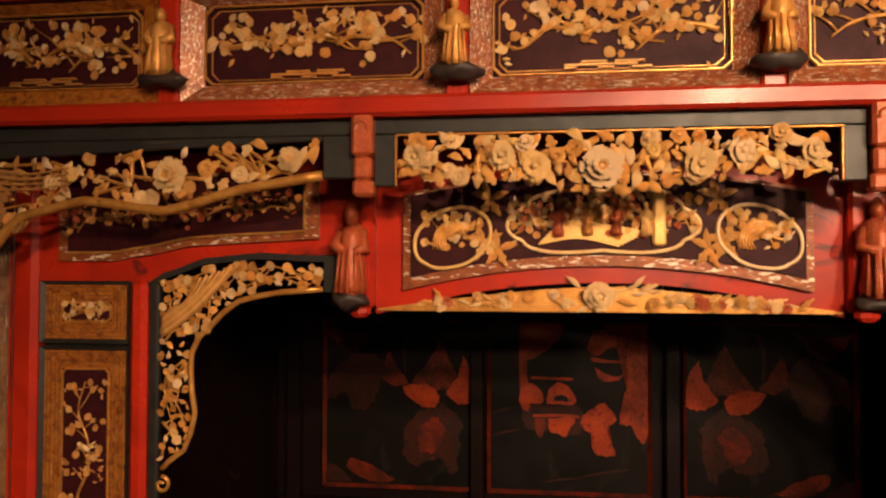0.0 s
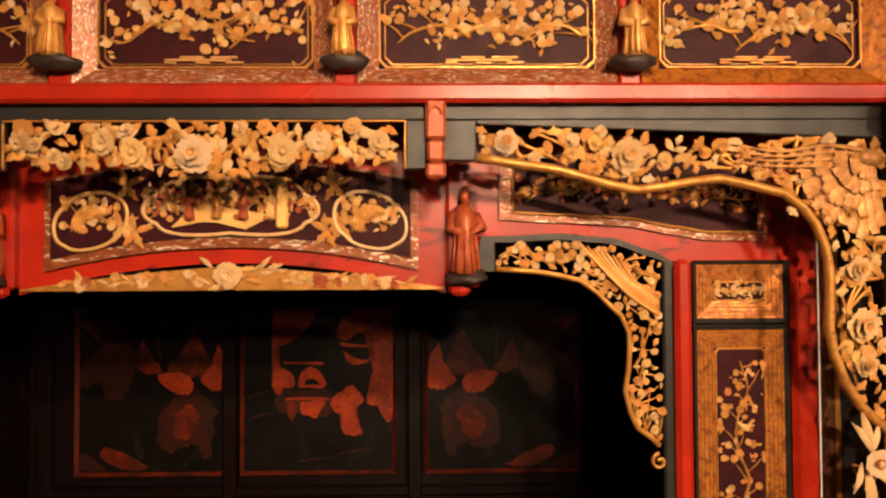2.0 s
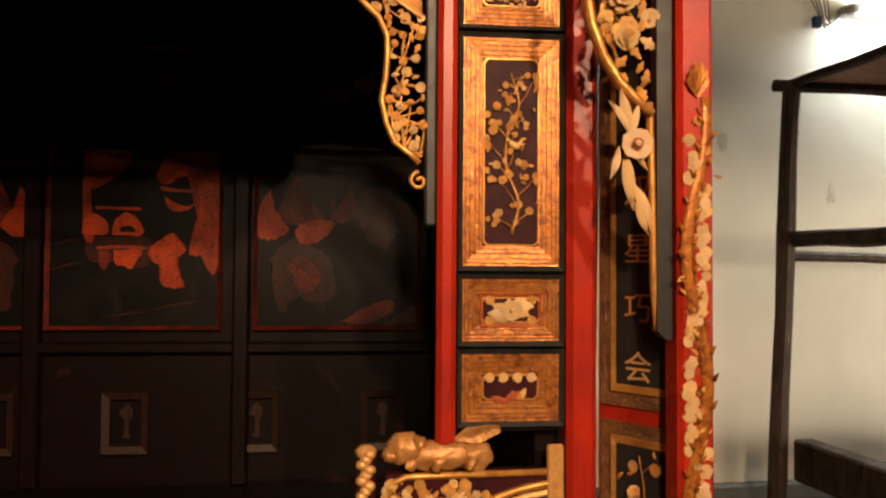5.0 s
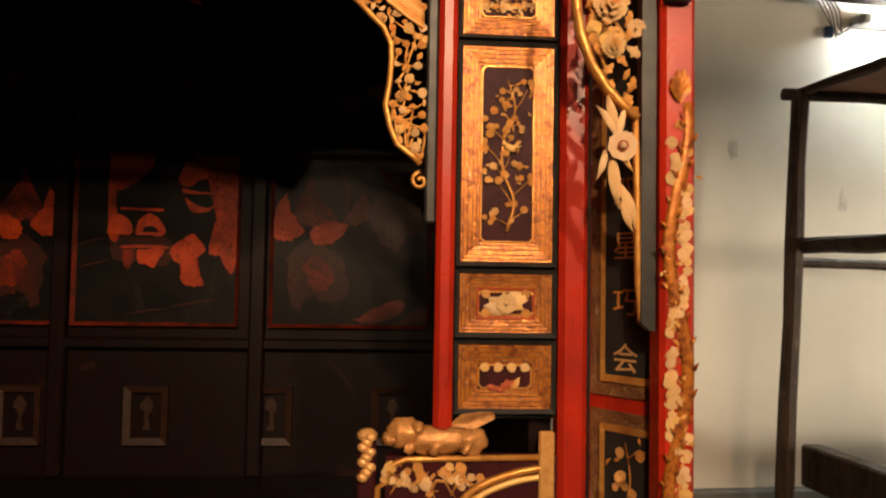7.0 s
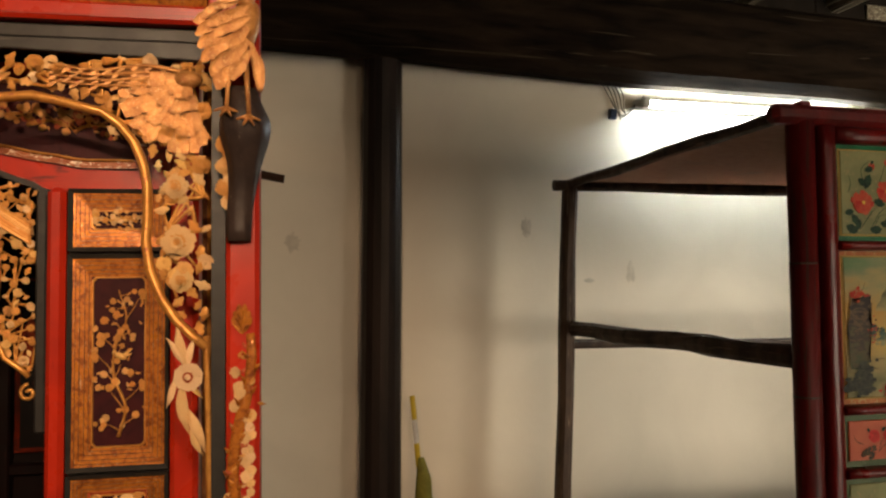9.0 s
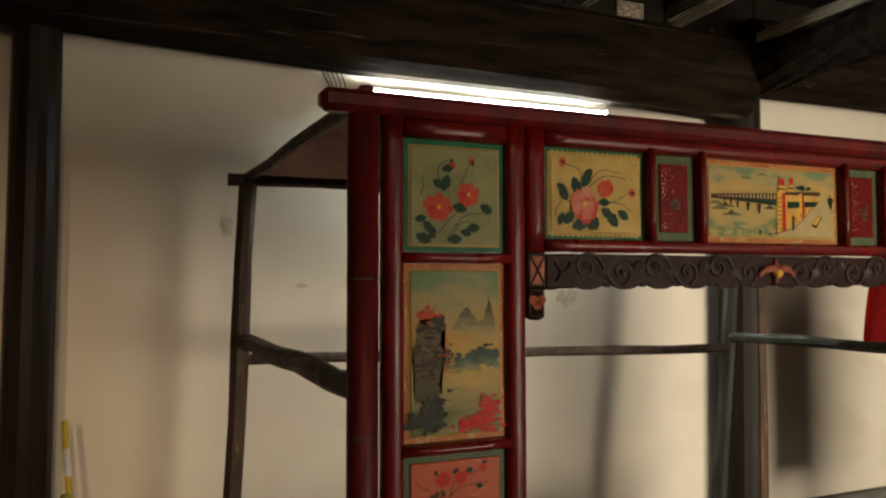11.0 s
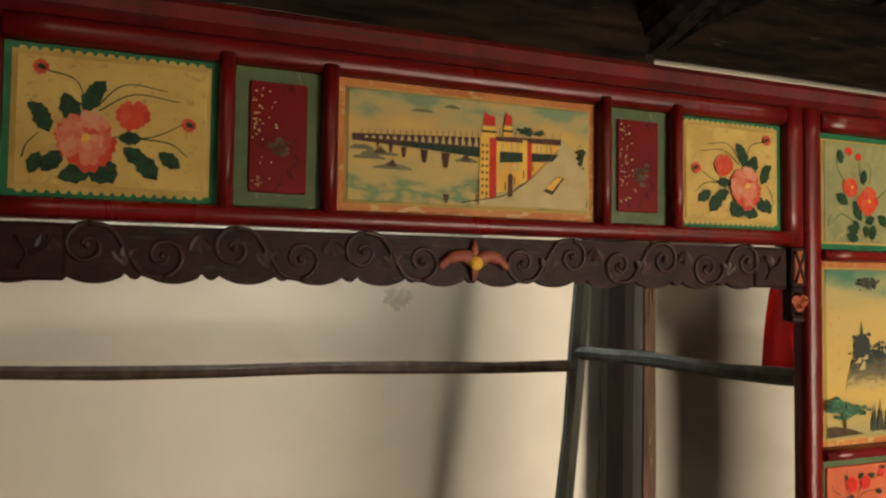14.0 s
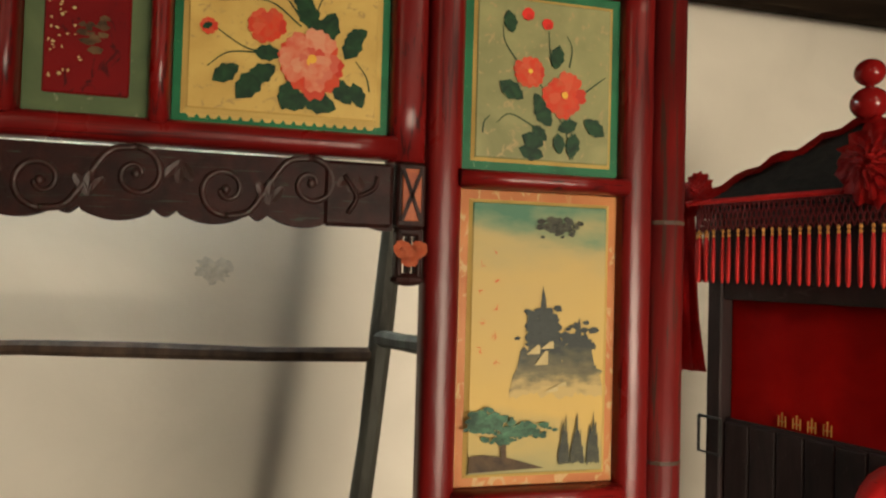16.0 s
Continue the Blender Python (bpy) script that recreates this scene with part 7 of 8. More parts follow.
for k in range(8):
    quad("tower_window", BROWNP, [(0.522, 0.12 + 0.064 * k), (0.531, 0.12 + 0.064 * k), (0.531, 0.145 + 0.064 * k), (0.522, 0.145 + 0.064 * k)], 0.0023)
    quad("tower_window", BROWNP, [(0.540, 0.12 + 0.064 * k), (0.549, 0.12 + 0.064 * k), (0.549, 0.145 + 0.064 * k), (0.540, 0.145 + 0.064 * k)], 0.0023)
for u in (0.605, 0.645, 0.672, 0.755, 0.775, 0.80):
    quad("wall_bar", BUFF, [(u, 0.36 if u < 0.7 else 0.46), (u + 0.009, 0.36 if u < 0.7 else 0.46), (u + 0.009, 0.63), (u, 0.63)], 0.0014)
quad("gateway", BRICK, [(0.635, 0.10), (0.655, 0.12), (0.655, 0.31), (0.645, 0.34), (0.635, 0.31)], 0.0018)
strokes(p, [(at(f, 0.44, 0.03), at(f, 0.66, 0.165), at(f, 0.86, 0.60)), (at(f, 0.51, 0.02), at(f, 0.512, 0.15), at(f, 0.512, 0.26))], y - 0.003, 0.0011, BROWNP)
for k in range(9):
    u = 0.50 + 0.04 * k
    v = 0.065 + 0.030 * k + 0.0042 * k * k
    quad("rail_post", BROWNP, [(u, v - 0.025), (u + 0.004, v - 0.025), (u + 0.004, v + 0.05), (u, v + 0.05)], 0.0032)
quad("sign_post", BROWNP, [(0.375, 0.02), (0.383, 0.02), (0.392, 0.10), (0.366, 0.10)], 0.0020)
wash("painted_tree", LEAFP, p, [lambda bm: foliage(bm, at(f, 0.71, 0.75), 0.014, 0.007, y - 0.0026, 51, 22, 0.005), lambda bm: foliage(bm, at(f, 0.77, 0.74), 0.012, 0.005, y - 0.0026, 53, 14, 0.004), lambda bm: foliage(bm, at(f, 0.962, 0.55), 0.009, 0.020, y - 0.0026, 52, 26, 0.005)])

bm = _bm()
flat(bm, [at(f, 0.79, 0.18), at(f, 0.83, 0.15), at(f, 0.885, 0.32), at(f, 0.85, 0.335)], y - 0.0022)
part("painted_bus", bm, BROWNP, p)
bm = _bm()
flat(bm, [at(f, 0.80, 0.21), at(f, 0.83, 0.19), at(f, 0.875, 0.32), at(f, 0.85, 0.325)], y - 0.0026)
part("bus_roof", bm, POLLEN, p)

# lower column panels
for x0, x1 in ((3.828, 4.060), (5.5765, 5.790)):
    p, f, y = painted_board((X(x0), X(x1), 1.0775, 1.2025), SALMON, MOSS, label="small salmon panel with a painted flower basket and moss border")
    bloom(p, *at(f, 0.35, 0.60), 0.017, y - 0.001, SCARLET, 8, 2, 61, False)
    bloom(p, *at(f, 0.55, 0.62), 0.015, y - 0.001, SCARLET, 8, 2, 62, False)
    bloom(p, *at(f, 0.80, 0.80), 0.009, y - 0.001, SCARLET, 5, 1, 63, False)
    leaves(p, f, y - 0.002, [(0.28, 0.70, 1.9), (0.46, 0.72, 0.7), (0.6, 0.74, 0.2), (0.78, 0.90, 0.1), (0.72, 0.4, -0.1)], 0.016)
    strokes(p, [(at(f, 0.42, 0.2), at(f, 0.55, 0.4), at(f, 0.85, 0.45)), (at(f, 0.42, 0.2), at(f, 0.5, 0.55), at(f, 0.78, 0.75)), (at(f, 0.2, 0.4), at(f, 0.1, 0.5), at(f, 0.06, 0.65))], y, 0.001)
    bm = _bm()
    foliage(bm, at(f, 0.28, 0.2), 0.022, 0.012, y - 0.001, 64, 30, 0.008)
    part("painted_basket", bm, BROWNP, p)
    p, f, y = painted_board((X(x0), X(x1), 0.6315, 1.0545), SAGE, MOSS, label="tall sage lower panel with moss border")

# carved valance under the head rail
def SCAL(x):
    """Lower edge: a round lobe under each scroll, a small one between."""
    d = (abs(x - X(4.83)) / 0.0505) % 2.0
    return 1.556 - (0.0155 * max(0.0, math.cos((d - 1.0) * 1.9)) ** 0.7 if abs(d - 1.0) < 0.72 else 0.010 * math.cos((d if d < 1 else d - 2) * 4.6) ** 2)


VALM = material("dark_maroon_carving", (0.030, 0.0085, 0.007), (0.014, 0.006, 0.0055), 0.5, scale=40, wear=(0.028, 0.036, 0.027), wear_at=0.61, wear_scale=22, bump=0.4, spec=0.12)
bm = _bm()
strip(bm, lambda x: SCAL(x) - 0.004, lambda x: 1.617, X(4.158), X(5.492), 0.002, 0.016, 320)
for a, b in ((4.1585, 4.240), (5.410, 5.4915)):
    cbox(bm, X(a), X(b), -0.002, 0.018, 1.540, 1.617, 0.004)
val = part("valance", bm, VALM, pbed, "dark maroon valance carved with scrolls")
VALSCROLL = material("worn_maroon_scroll", (0.040, 0.012, 0.010), (0.020, 0.008, 0.007), 0.42, scale=40, wear=(0.032, 0.046, 0.034), wear_at=0.58, wear_scale=18, bump=0.4, spec=0.3)
for k in range(6):
    for s in (-1, 1):
        low_ = k % 2 == 0
        x, z = X(4.83) + s * (0.088 + 0.0953 * k), 1.576 if low_ else 1.588
        bm = _bm()
        tube(bm, spiral((x, 0.001, z), 0.030, 1.25, -1.57 if low_ else 1.57, 26, -s), [0.0042 - 0.00005 * i for i in range(27)], 6)
        blob(bm, (x, -0.001, z), (0.0055, 0.004, 0.0055), 7, 5)
        part("scroll", bm, VALSCROLL, val, smooth=True)
        if low_:
            bm = _bm()
            tube(bm, curve_path([(x, 0.001, z - 0.030), (x + s * 0.026, 0.001, z - 0.024), (x + s * 0.047, 0.001, 1.583), (x + s * 0.068, 0.001, 1.612), (x + s * 0.0953, 0.001, 1.618)], 5), 0.0042, 6)
            part("scroll_stem", bm, VALSCROLL, val, smooth=True)
        bm = _bm()
        for j in range(3):
            petal(bm, 1.57 + s * (0.5 - 0.6 * j) + (0 if low_ else 3.14), 0.026, 0.011, 0.004, -0.002, 0, 0.2, 0)
            for v in list(bm.verts)[-15:]:
                v.co += V((x + s * 0.047, 0.0, 1.562 if low_ else 1.606))
        part("scroll_leaf", bm, VALSCROLL, val)
for a in (4.165, 5.417):
    bm = _bm()
    tube(bm, curve_path([(X(a + 0.02), -0.003, 1.555), (X(a + 0.03), -0.004, 1.575), (X(a + 0.015), -0.004, 1.60)], 4), 0.003, 5)
    tube(bm, curve_path([(X(a + 0.03), -0.004, 1.575), (X(a + 0.05), -0.004, 1.585), (X(a + 0.055), -0.004, 1.60)], 4), 0.003, 5)
    part("scroll", bm, VALM, val, smooth=True)
bm = _bm()
for s in (-1, 1):
    tube(bm, curve_path([(X(4.83), -0.006, 1.576), (X(4.83) + s * 0.022, -0.008, 1.586), (X(4.83) + s * 0.044, -0.006, 1.580), (X(4.83) + s * 0.060, -0.004, 1.566)], 5), [0.012] * 5 + [0.010] * 5 + [0.007] * 5 + [0.003], 7, 0.6)
tube(bm, [(X(4.83), -0.006, 1.58), (X(4.83), -0.004, 1.612)], [0.010, 0.003], 7, 0.6)
tube(bm, [(X(4.83), -0.006, 1.57), (X(4.83), -0.004, 1.546)], [0.009, 0.003], 7, 0.6)
med = part("medallion", bm, material("faded_coral_paint", (0.30, 0.075, 0.045), (0.20, 0.05, 0.03), 0.5, scale=60, wear=(0.3, 0.17, 0.1), wear_at=0.62, wear_scale=40), val, "coral painted bat-shaped medallion", True)
bm = _bm()
blob(bm, (X(4.83), -0.012, 1.574), (0.012, 0.007, 0.011), 10, 6)
part("boss", bm, POLLEN, val, "yellow round boss", True)
for x0, x1 in ((4.1085, 4.155), (5.4945, 5.5295)):
    bm = _bm()
    cbox(bm, X(x0), X(x1), -0.010, 0.022, 1.541, 1.6185, 0.003)
    br = part("corner_block", bm, VALM, pbed, "carved corner bracket with orange crossed face")
    bm = _bm()
    cbox(bm, X(x0) + 0.006, X(x1) - 0.006, -0.0125, -0.0098, 1.549, 1.611, 0.001)
    part("face", bm, material("orange_paint", (0.42, 0.10, 0.02), (0.25, 0.05, 0.015), 0.5, scale=60, wear=(0.06, 0.03, 0.02), wear_at=0.58, wear_scale=60), br, "worn orange paint")
    bm = _bm()
    tube(bm, [(X(x0) + 0.006, -0.013, 1.549), (X(x1) - 0.006, -0.013, 1.611)], 0.003, 4)
    tube(bm, [(X(x1) - 0.006, -0.013, 1.549), (X(x0) + 0.006, -0.013, 1.611)], 0.003, 4)
    part("cross", bm, VALM, br)
    bm = _bm()
    for a, b, c, d in ((0.002, 0.012, 1.482, 1.541), (0.034, 0.044, 1.482, 1.541), (0.002, 0.044, 1.476, 1.487), (0.002, 0.044, 1.531, 1.541), (0.020, 0.027, 1.487, 1.531)):
        w = (x1 - x0) / 0.0465
        cbox(bm, X(x0) + a * w, X(x0) + b * w, -0.008, 0.018, c, d, 0.003)
    blob(bm, (X((x0 + x1) / 2), 0.0, 1.479), (0.022, 0.014, 0.008), 8, 5)
    part("pierced_drop", bm, VALM, br, "pierced dark drop")
    for k in range(3):
        set_piece("blossom", FLOWERS["coral"][k], X((x0 + x1) / 2) + 0.010 * (k - 1), -0.010, 1.515 - 0.011 * (k % 2), 0.011, k, br)

# rear posts, rails, base and canopy cloth
REAR_L, REAR_R = (3.675, 3.10), (5.72, 2.95)


def beamlet(name, a, b, r, mat, label="", flat_=1.0):
    bm = _bm()
    a, b = V(a), V(b)
    n = 7
    d = b - a
    tube(bm, [a + d * i / n + V((0.003 * math.sin(i * 2 + a.z * 9), 0, 0.004 * math.sin(i * 1.7 + a.x * 5))) for i in range(n + 1)], [r * (1 + 0.06 * math.sin(i * 2.3 + a.x * 3)) for i in range(n + 1)], 8, flat_)
    return part(name, bm, mat, pbed, label)


yl, yr = REAR_L[1] - 1.897, REAR_R[1] - 1.897
beamlet("rear_post", (X(3.60), yl, -0.063), (X(REAR_L[0]), yl, 1.925), 0.032, OLDWOOD, "dark old wooden rear post")
beamlet("rear_post", (X(5.535), yr, -0.063), (X(5.725), yr, 1.91), 0.030, GREYWOOD, "leaning grey-green wooden rear post")
beamlet("side_rail", (X(3.675), yl, 1.345), (X(3.752), 0.05, 1.338), 0.030, OLDWOOD, "thick bent side rail")
beamlet("rear_rail", (X(3.66), yl, 1.285), (X(5.66), yr, 1.268), 0.020, OLDWOOD, "thin dark rear rail")
beamlet("side_rail", (X(5.665), yr, 1.315), (X(5.86), 0.05, 1.318), 0.022, GREYWOOD, "grey-green side rail")
beamlet("top_side_rail", (X(3.675), yl + 0.03, 1.912), (X(3.75), 0.04, 1.935), 0.018, OLDWOOD)
beamlet("top_rear_rail", (X(3.61), yl, 1.905), (X(5.78), yr, 1.905), 0.022, OLDWOOD)
beamlet("top_side_rail", (X(5.74), yr, 1.905), (X(5.866), 0.04, 1.935), 0.018, OLDWOOD)
bm = _bm()
rows = []
for i in range(25):
    u = i / 24
    row = []
    for j in range(15):
        v = j / 14
        xa, xb = 3.735 - 0.06 * v, 5.87 - 0.14 * v
        ya, yb = 0.02, yl + (yr - yl) * u
        sag = 0.045 * math.sin(math.pi * u) * math.sin(math.pi * v) + 0.02 * math.sin(math.pi * v) * math.cos(u * 9)
        row.append(bm.verts.new((X(xa + (xb - xa) * u), ya + (yb - ya) * v, 1.940 - sag - 0.018 * v)))
    rows.append(row)
grid_faces(bm, rows)
bmesh.ops.solidify(bm, geom=list(bm.faces), thickness=0.006)
part("canopy_cloth", bm, MATTING, pbed, "sagging brown woven canopy cloth", True)
bm = _bm()
cbox(bm, X(3.80), X(5.80), 0.06, 0.98, 0.55, 0.60, 0.006)
part("bed_base", bm, OLDWOOD, pbed, "dark wooden bed base boards")
bm = _bm()
cbox(bm, X(3.79), X(5.83), 0.0, 0.05, 0.38, 0.60, 0.008)
part("front_apron", bm, REDBED, pbed)
bm = _bm()
cbox(bm, X(3.68), X(3.76), 0.05, yl, 0.48, 0.63, 0.008)
part("side_apron", bm, OLDWOOD, pbed)

# ---------------------------------------------------------------- the bridal sedan chair
CLOTHRED = material("red_satin", (0.56, 0.012, 0.010), (0.38, 0.008, 0.008), 0.5, scale=14, wear=(0.24, 0.005, 0.006), wear_at=0.62, wear_scale=12, bump=0.5, bump_scale=40)
CLOTHDARK = material("red_curtain", (0.55, 0.008, 0.004), (0.42, 0.006, 0.004), 0.8, scale=7, bump=0.3, bump_scale=80, spec=0.1)
ROOFCLOTH = material("dark_roof_cloth", (0.020, 0.017, 0.014), (0.012, 0.010, 0.009), 0.8, scale=30, bump=0.3)
SEDWOOD = material("dark_sedan_wood", (0.030, 0.016, 0.015), (0.016, 0.010, 0.010), 0.55, scale=12, stretch=(2, 2, 0.4), wear=(0.05, 0.032, 0.030), wear_at=0.64, wear_scale=10, bump=0.4, spec=0.2)
BALL = material("glossy_red_ball", (0.21, 0.008, 0.007), (0.18, 0.006, 0.006), 0.12, scale=5, bump=0.0)
NET = material("dark_red_net", (0.13, 0.006, 0.007), (0.08, 0.005, 0.005), 0.6, scale=30, bump=0.3)
sedan = thing("sedan_chair", (6.749, 2.468, 0.396), "dark wooden bridal sedan chair with red satin drapes and tassels", "sedan chair", turn=(0, 0, -73.8))
sedan.scale = (0.745, 0.745, 0.745)
HX, HY, EAVE, APEX = 0.40, 0.27, 1.81, 2.075
for sx in (-1, 1):
    for sy in (-1, 1):
        bm = _bm()
        cbox(bm, sx * (HX - 0.03) - 0.03, sx * (HX - 0.03) + 0.03, sy * (HY - 0.03) - 0.03, sy * (HY - 0.03) + 0.03, -0.5315, EAVE - 0.02, 0.006)
        part("corner_post", bm, SEDWOOD, sedan)
for sy in (-1, 1):
    bm = _bm()
    cbox(bm, -HX + 0.061, HX - 0.061, sy * (HY - 0.02) - 0.015, sy * (HY - 0.02) + 0.015, 1.485, EAVE - 0.02, 0.004)
    part("window_head", bm, SEDWOOD, sedan)
    bm = _bm()
    cbox(bm, -HX + 0.061, HX - 0.061, sy * (HY - 0.035) - 0.008, sy * (HY - 0.035) + 0.008, 0.25, 1.085, 0.004)
    half = part("lower_panel", bm, SEDWOOD, sedan, "dark plank lower panel")
    for k in range(7):
        bm = _bm()
        cbox(bm, -HX + 0.066 + 0.0965 * k, -HX + 0.066 + 0.0965 * k + 0.0925, sy * (HY - 0.022) - 0.007, sy * (HY - 0.022) + 0.005, 0.27, 1.075, 0.004)
        part("plank", bm, SEDWOOD, half)
for sx in (-1, 1):
    bm = _bm()
    cbox(bm, sx * (HX - 0.03) - 0.012, sx * (HX - 0.03) + 0.012, -HY + 0.061, HY - 0.061, 0.25, EAVE - 0.02, 0.004)
    part("end_panel", bm, SEDWOOD, sedan)
bm = _bm()
cbox(bm, -HX + 0.03, HX - 0.03, -HY + 0.03, HY - 0.03, 0.20, 0.26, 0.006)
part("seat_floor", bm, SEDWOOD, sedan)
bm = _bm()
rows = []
for i in range(41):
    x = -HX + 0.062 + (2 * HX - 0.124) * i / 40
    rows.append([bm.verts.new((x, -HY + 0.055 + 0.003 * math.sin(i * 0.6), z)) for z in (1.04, 1.20, 1.35, 1.49)])
grid_faces(bm, rows)
bmesh.ops.solidify(bm, geom=list(bm.faces), thickness=0.004)
part("curtain", bm, CLOTHDARK, sedan, "red window curtain with faint gold motif", True)
bm = _bm()
for k in range(4):
    x = -HX + 0.26 + 0.05 * k
    for d in (-0.012, 0.0, 0.012):
        cbox(bm, x + d - 0.002, x + d + 0.002, -HY + 0.043, -HY + 0.047, 1.09, 1.125 + 0.01 * (d == 0), 0.0006)
    cbox(bm, x - 0.014, x + 0.014, -HY + 0.042, -HY + 0.046, 1.105, 1.109, 0.0006)
part("gold_motif", bm, material("dull_gold_print", (0.45, 0.17, 0.03), (0.3, 0.1, 0.02), 0.5), sedan, "small unreadable gold print marks")
# latch
bm = _bm()
tube(bm, [(-HX - 0.01, -HY - 0.02, 1.085), (-HX + 0.08, -HY - 0.02, 1.085), (-HX + 0.08, -HY - 0.02, 0.965), (-HX - 0.01, -HY - 0.02, 0.965), (-HX - 0.01, -HY - 0.02, 1.085)], 0.006, 6)
part("latch", bm, BLACK, sedan, "black iron latch frame")
# roof: four cloth slopes, red hip bands, net fringe and tassels
E_ = 0.05
bm = _bm()
corner = [(-HX - E_, -HY - E_), (HX + E_, -HY - E_), (HX + E_, HY + E_), (-HX - E_, HY + E_)]
rows = []
for k in range(9):
    t = k / 8
    z = EAVE + (APEX - EAVE) * (t ** 0.92)
    ring_ = []
    for i in range(4):
        a, b = corner[i], corner[(i + 1) % 4]
        for j in range(6):
            q = j / 6
            ring_.append(bm.verts.new(((a[0] + (b[0] - a[0]) * q) * (1 - 0.96 * t), (a[1] + (b[1] - a[1]) * q) * (1 - 0.96 * t), z - 0.012 * math.sin(q * math.pi) * (1 - t))))
    rows.append(ring_)
grid_faces(bm, rows, True)
bm.faces.new(rows[-1])
bm.faces.new(rows[0])
part("roof", bm, ROOFCLOTH, sedan, "dark cloth pyramid roof")
for cx, cy in corner:
    bm = _bm()
    rows = []
    for k in range(15):
        t = k / 14
        z = EAVE + (APEX - EAVE) * (t ** 0.92) + 0.012 + 0.006 * math.sin(k * 1.9)
        c = V((cx * (1 - 0.96 * t), cy * (1 - 0.96 * t), z))
        side = V((cy, -cx, 0)).normalized()
        w = 0.042 + 0.008 * math.sin(k * 1.3)
        rows.append([bm.verts.new(c + side * (w * q) + V((0, 0, 0.012 * math.cos(q * 6 + k) - 0.030 * abs(q)))) for q in (-1, -0.6, -0.2, 0.2, 0.6, 1)])
    grid_faces(bm, rows)
    bmesh.ops.solidify(bm, geom=list(bm.faces), thickness=0.004)
    part("hip_band", bm, CLOTHRED, sedan, "creased red satin band", True)


def rosette(c, r, seed, name="rosette"):
    """A big gathered satin bow: crumpled rings of folds."""
    rng = random.Random(seed)
    bm = _bm()
    for k in range(5):
        q = r * (1 - 0.19 * k)
        n = 40
        rows = []
        for j, (rr, h) in enumerate(((0.15, 0.05 + 0.10 * k), (0.6, 0.18 + 0.10 * k), (1.0, 0.04 + 0.08 * k))):
            rows.append([bm.verts.new((c[0] + q * rr * math.cos(2 * math.pi * i / n) * (1 + 0.10 * math.sin(i * 2.7 + k)), c[1] - r * h - 0.055 * r * j * math.sin(i * 1.9 + k * 2) - rng.uniform(0, 0.03) * r, c[2] + q * rr * math.sin(2 * math.pi * i / n) * (1 + 0.10 * math.cos(i * 2.1 + k)))) for i in range(n)])
        grid_faces(bm, rows, True)
    bmesh.ops.solidify(bm, geom=list(bm.faces), thickness=0.003)
    return part(name, bm, CLOTHRED, sedan, "gathered red satin rosette", True)


rosette((0.215, -HY - E_ - 0.01, EAVE + 0.07), 0.118, 3)
rosette((-HX - 0.03, -HY - E_ + 0.03, EAVE + 0.05), 0.065, 4)
rosette((-HX - 0.02, HY + E_ - 0.02, EAVE + 0.05), 0.065, 5)
for k in range(3):
    bm = _bm()
    rows = []
    for i in range(15):
        z = EAVE + 0.05 - 0.045 * i
        x = -HX - 0.02 - (0.15 - 0.03 * k) * min(1, i / 2)
        rows.append([bm.verts.new((x + (0.02 + 0.006 * i) * q, -HY - E_ + 0.02 + 0.02 * k + 0.012 * math.sin(q * 5 + i * 0.4 + k), z)) for q in (-1, -0.5, 0, 0.5, 1)])
    grid_faces(bm, rows)
    bmesh.ops.solidify(bm, geom=list(bm.faces), thickness=0.003)
    part("ribbon", bm, CLOTHRED, sedan, "hanging red satin ribbon", True)
bm = _bm()
tube(bm, [(0.26 + 0.10 * math.cos(a), -HY - 0.035, 0.84 + 0.20 * math.sin(a)) for a in [0.3 + 0.26 * i for i in range(12)]], 0.035, 8, 0.7)
part("satin_loop", bm, CLOTHRED, sedan, "looped red satin band", True)
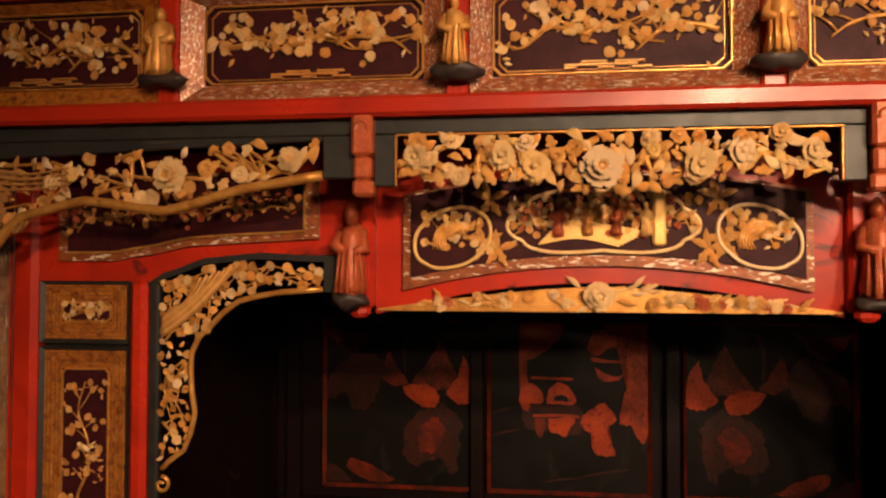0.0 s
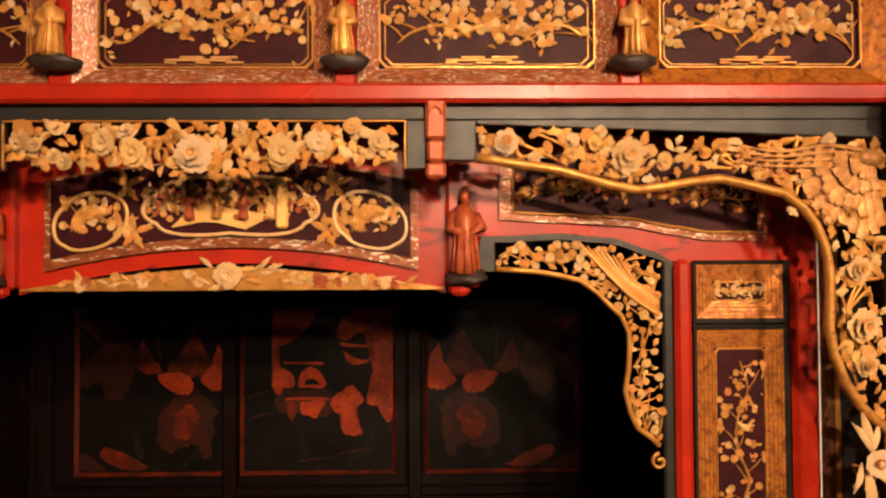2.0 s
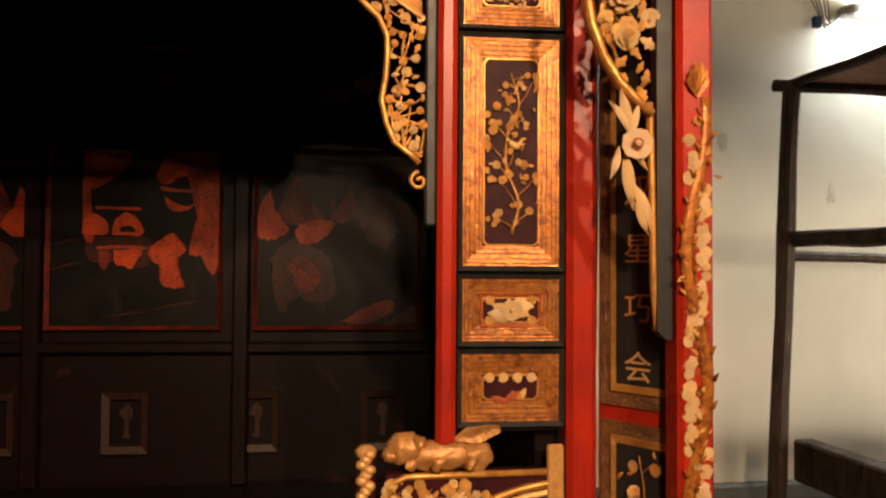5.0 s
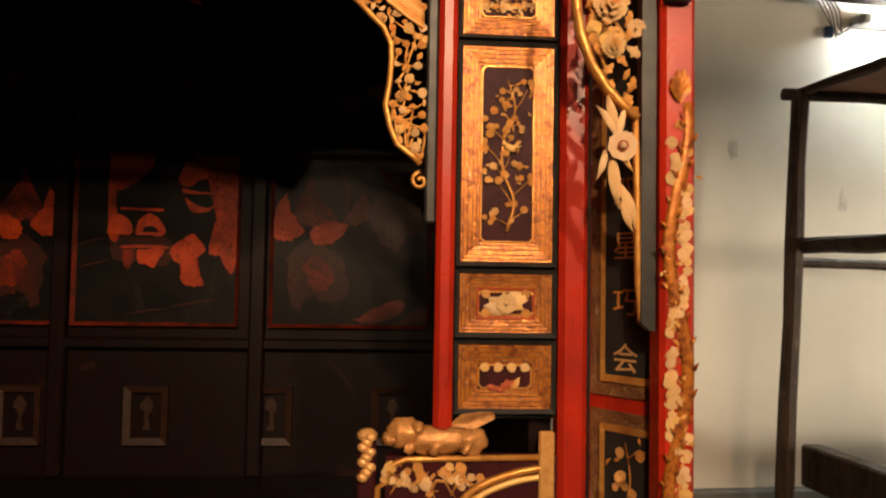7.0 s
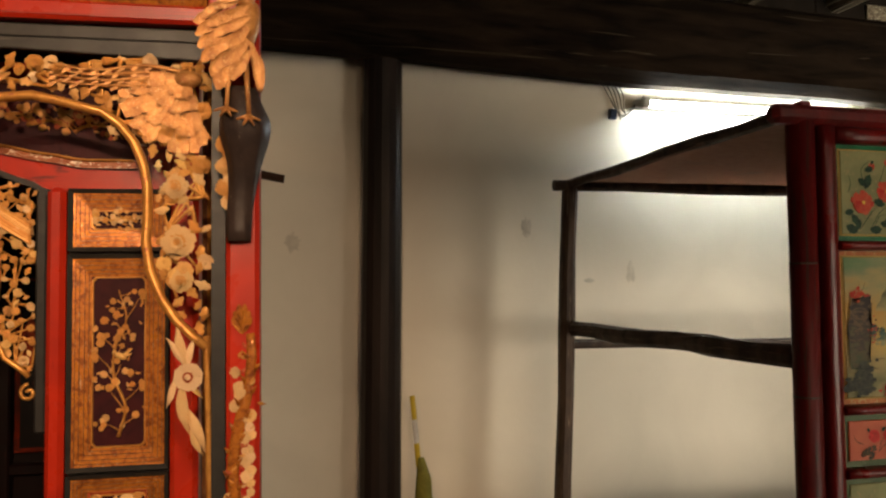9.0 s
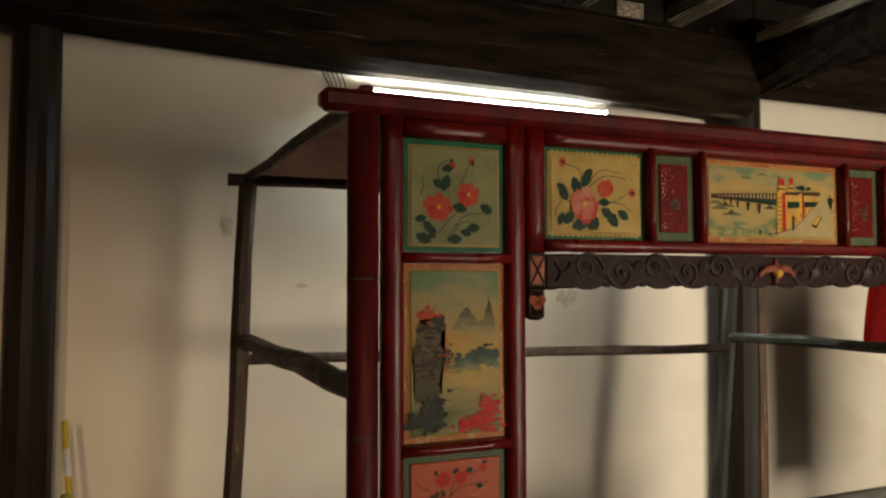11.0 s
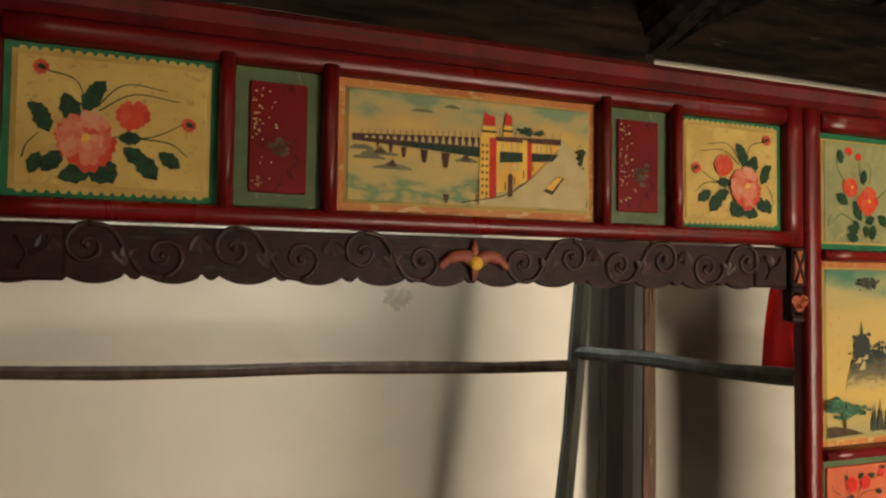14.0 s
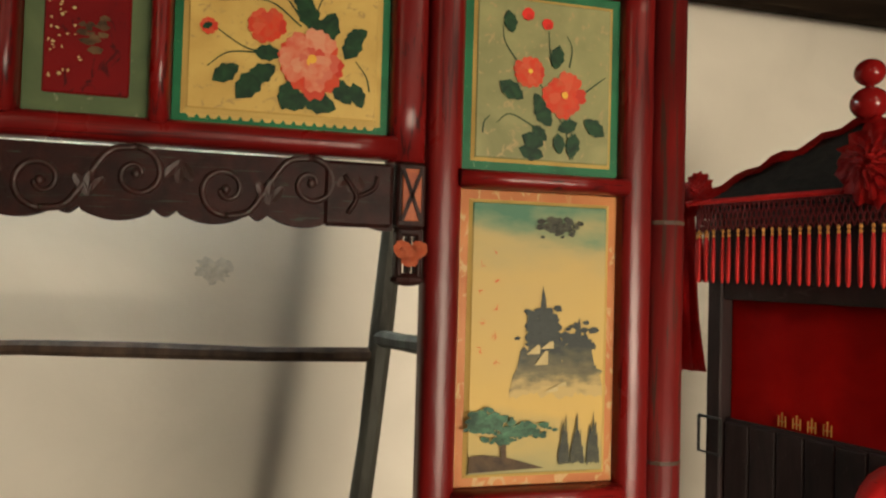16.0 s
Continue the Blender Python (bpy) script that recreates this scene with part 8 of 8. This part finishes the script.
for sx, sy, ln_ in ((0, -1, HX), (-1, 0, HY)):
    bm = _bm()
    n = 46
    for k in range(n + 1):
        for d in (-1, 1):
            a, b = -ln_ + 2 * ln_ * k / n, -ln_ + 2 * ln_ * (k + 2 * d) / n
            b = max(-ln_, min(ln_, b))
            pa, pb = ((a, -HY - E_, EAVE), (b, -HY - E_, EAVE - 0.095)) if sy else ((-HX - E_, a, EAVE), (-HX - E_, b, EAVE - 0.095))
            tube(bm, [pa, pb], 0.0028, 4)
    nt_ = part("net_fringe", bm, NET, sedan, "knotted dark red net fringe")
    bm = _bm()
    tube(bm, [(-ln_ - E_, -HY - E_, EAVE + 0.004), (ln_ + E_, -HY - E_, EAVE + 0.004)] if sy else [(-HX - E_, -ln_, EAVE + 0.004), (-HX - E_, ln_, EAVE + 0.004)], 0.010, 6)
    part("eave_cord", bm, CLOTHRED, nt_)
    rng = random.Random(9)
    for k in range(27):
        a = -ln_ + 2 * ln_ * (k + 0.3 * rng.random()) / 26
        x, y = (a, -HY - E_) if sy else (-HX - E_, a)
        bm = _bm()
        lathe(bm, [(0.0035, 0.0), (0.006, -0.02), (0.0080, -0.08), (0.007, -0.14), (0.003, -0.155)], (x, y, EAVE - 0.115), 7)
        ts = part("tassel", bm, CLOTHRED, nt_, smooth=True)
        bm = _bm()
        blob(bm, (x, y, EAVE - 0.098), (0.006, 0.006, 0.008), 6, 4)
        blob(bm, (x, y, EAVE - 0.112), (0.006, 0.006, 0.007), 6, 4)
        part("tassel_bead", bm, BEAD, nt_, smooth=True)
bm = _bm()
blob(bm, (0, 0, APEX + 0.055), (0.058, 0.058, 0.054), 24, 14)
part("finial_ball", bm, BALL, sedan, "large glossy red ball", True)
bm = _bm()
blob(bm, (0, 0, APEX + 0.155), (0.047, 0.047, 0.044), 24, 14)
part("finial_ball", bm, BALL, sedan, "glossy red ball finial", True)
bm = _bm()
tube(bm, [(0, 0, APEX + 0.10), (0, 0, APEX + 0.12)], 0.014, 10)
part("finial_neck", bm, BALL, sedan)

# floor slabs, laid last
for i in range(13):
    for j in range(7):
        x, y = -2.0 + 0.93 * i, -2.6 + 0.93 * j
        bm = _bm()
        cbox(bm, x + 0.004, min(10.0, x + 0.926), y + 0.004, min(3.47, y + 0.926), -0.0055, 0.002 * ((i * 7 + j * 3) % 3) / 3, 0.002)
        part("slab", bm, STONE, floor)
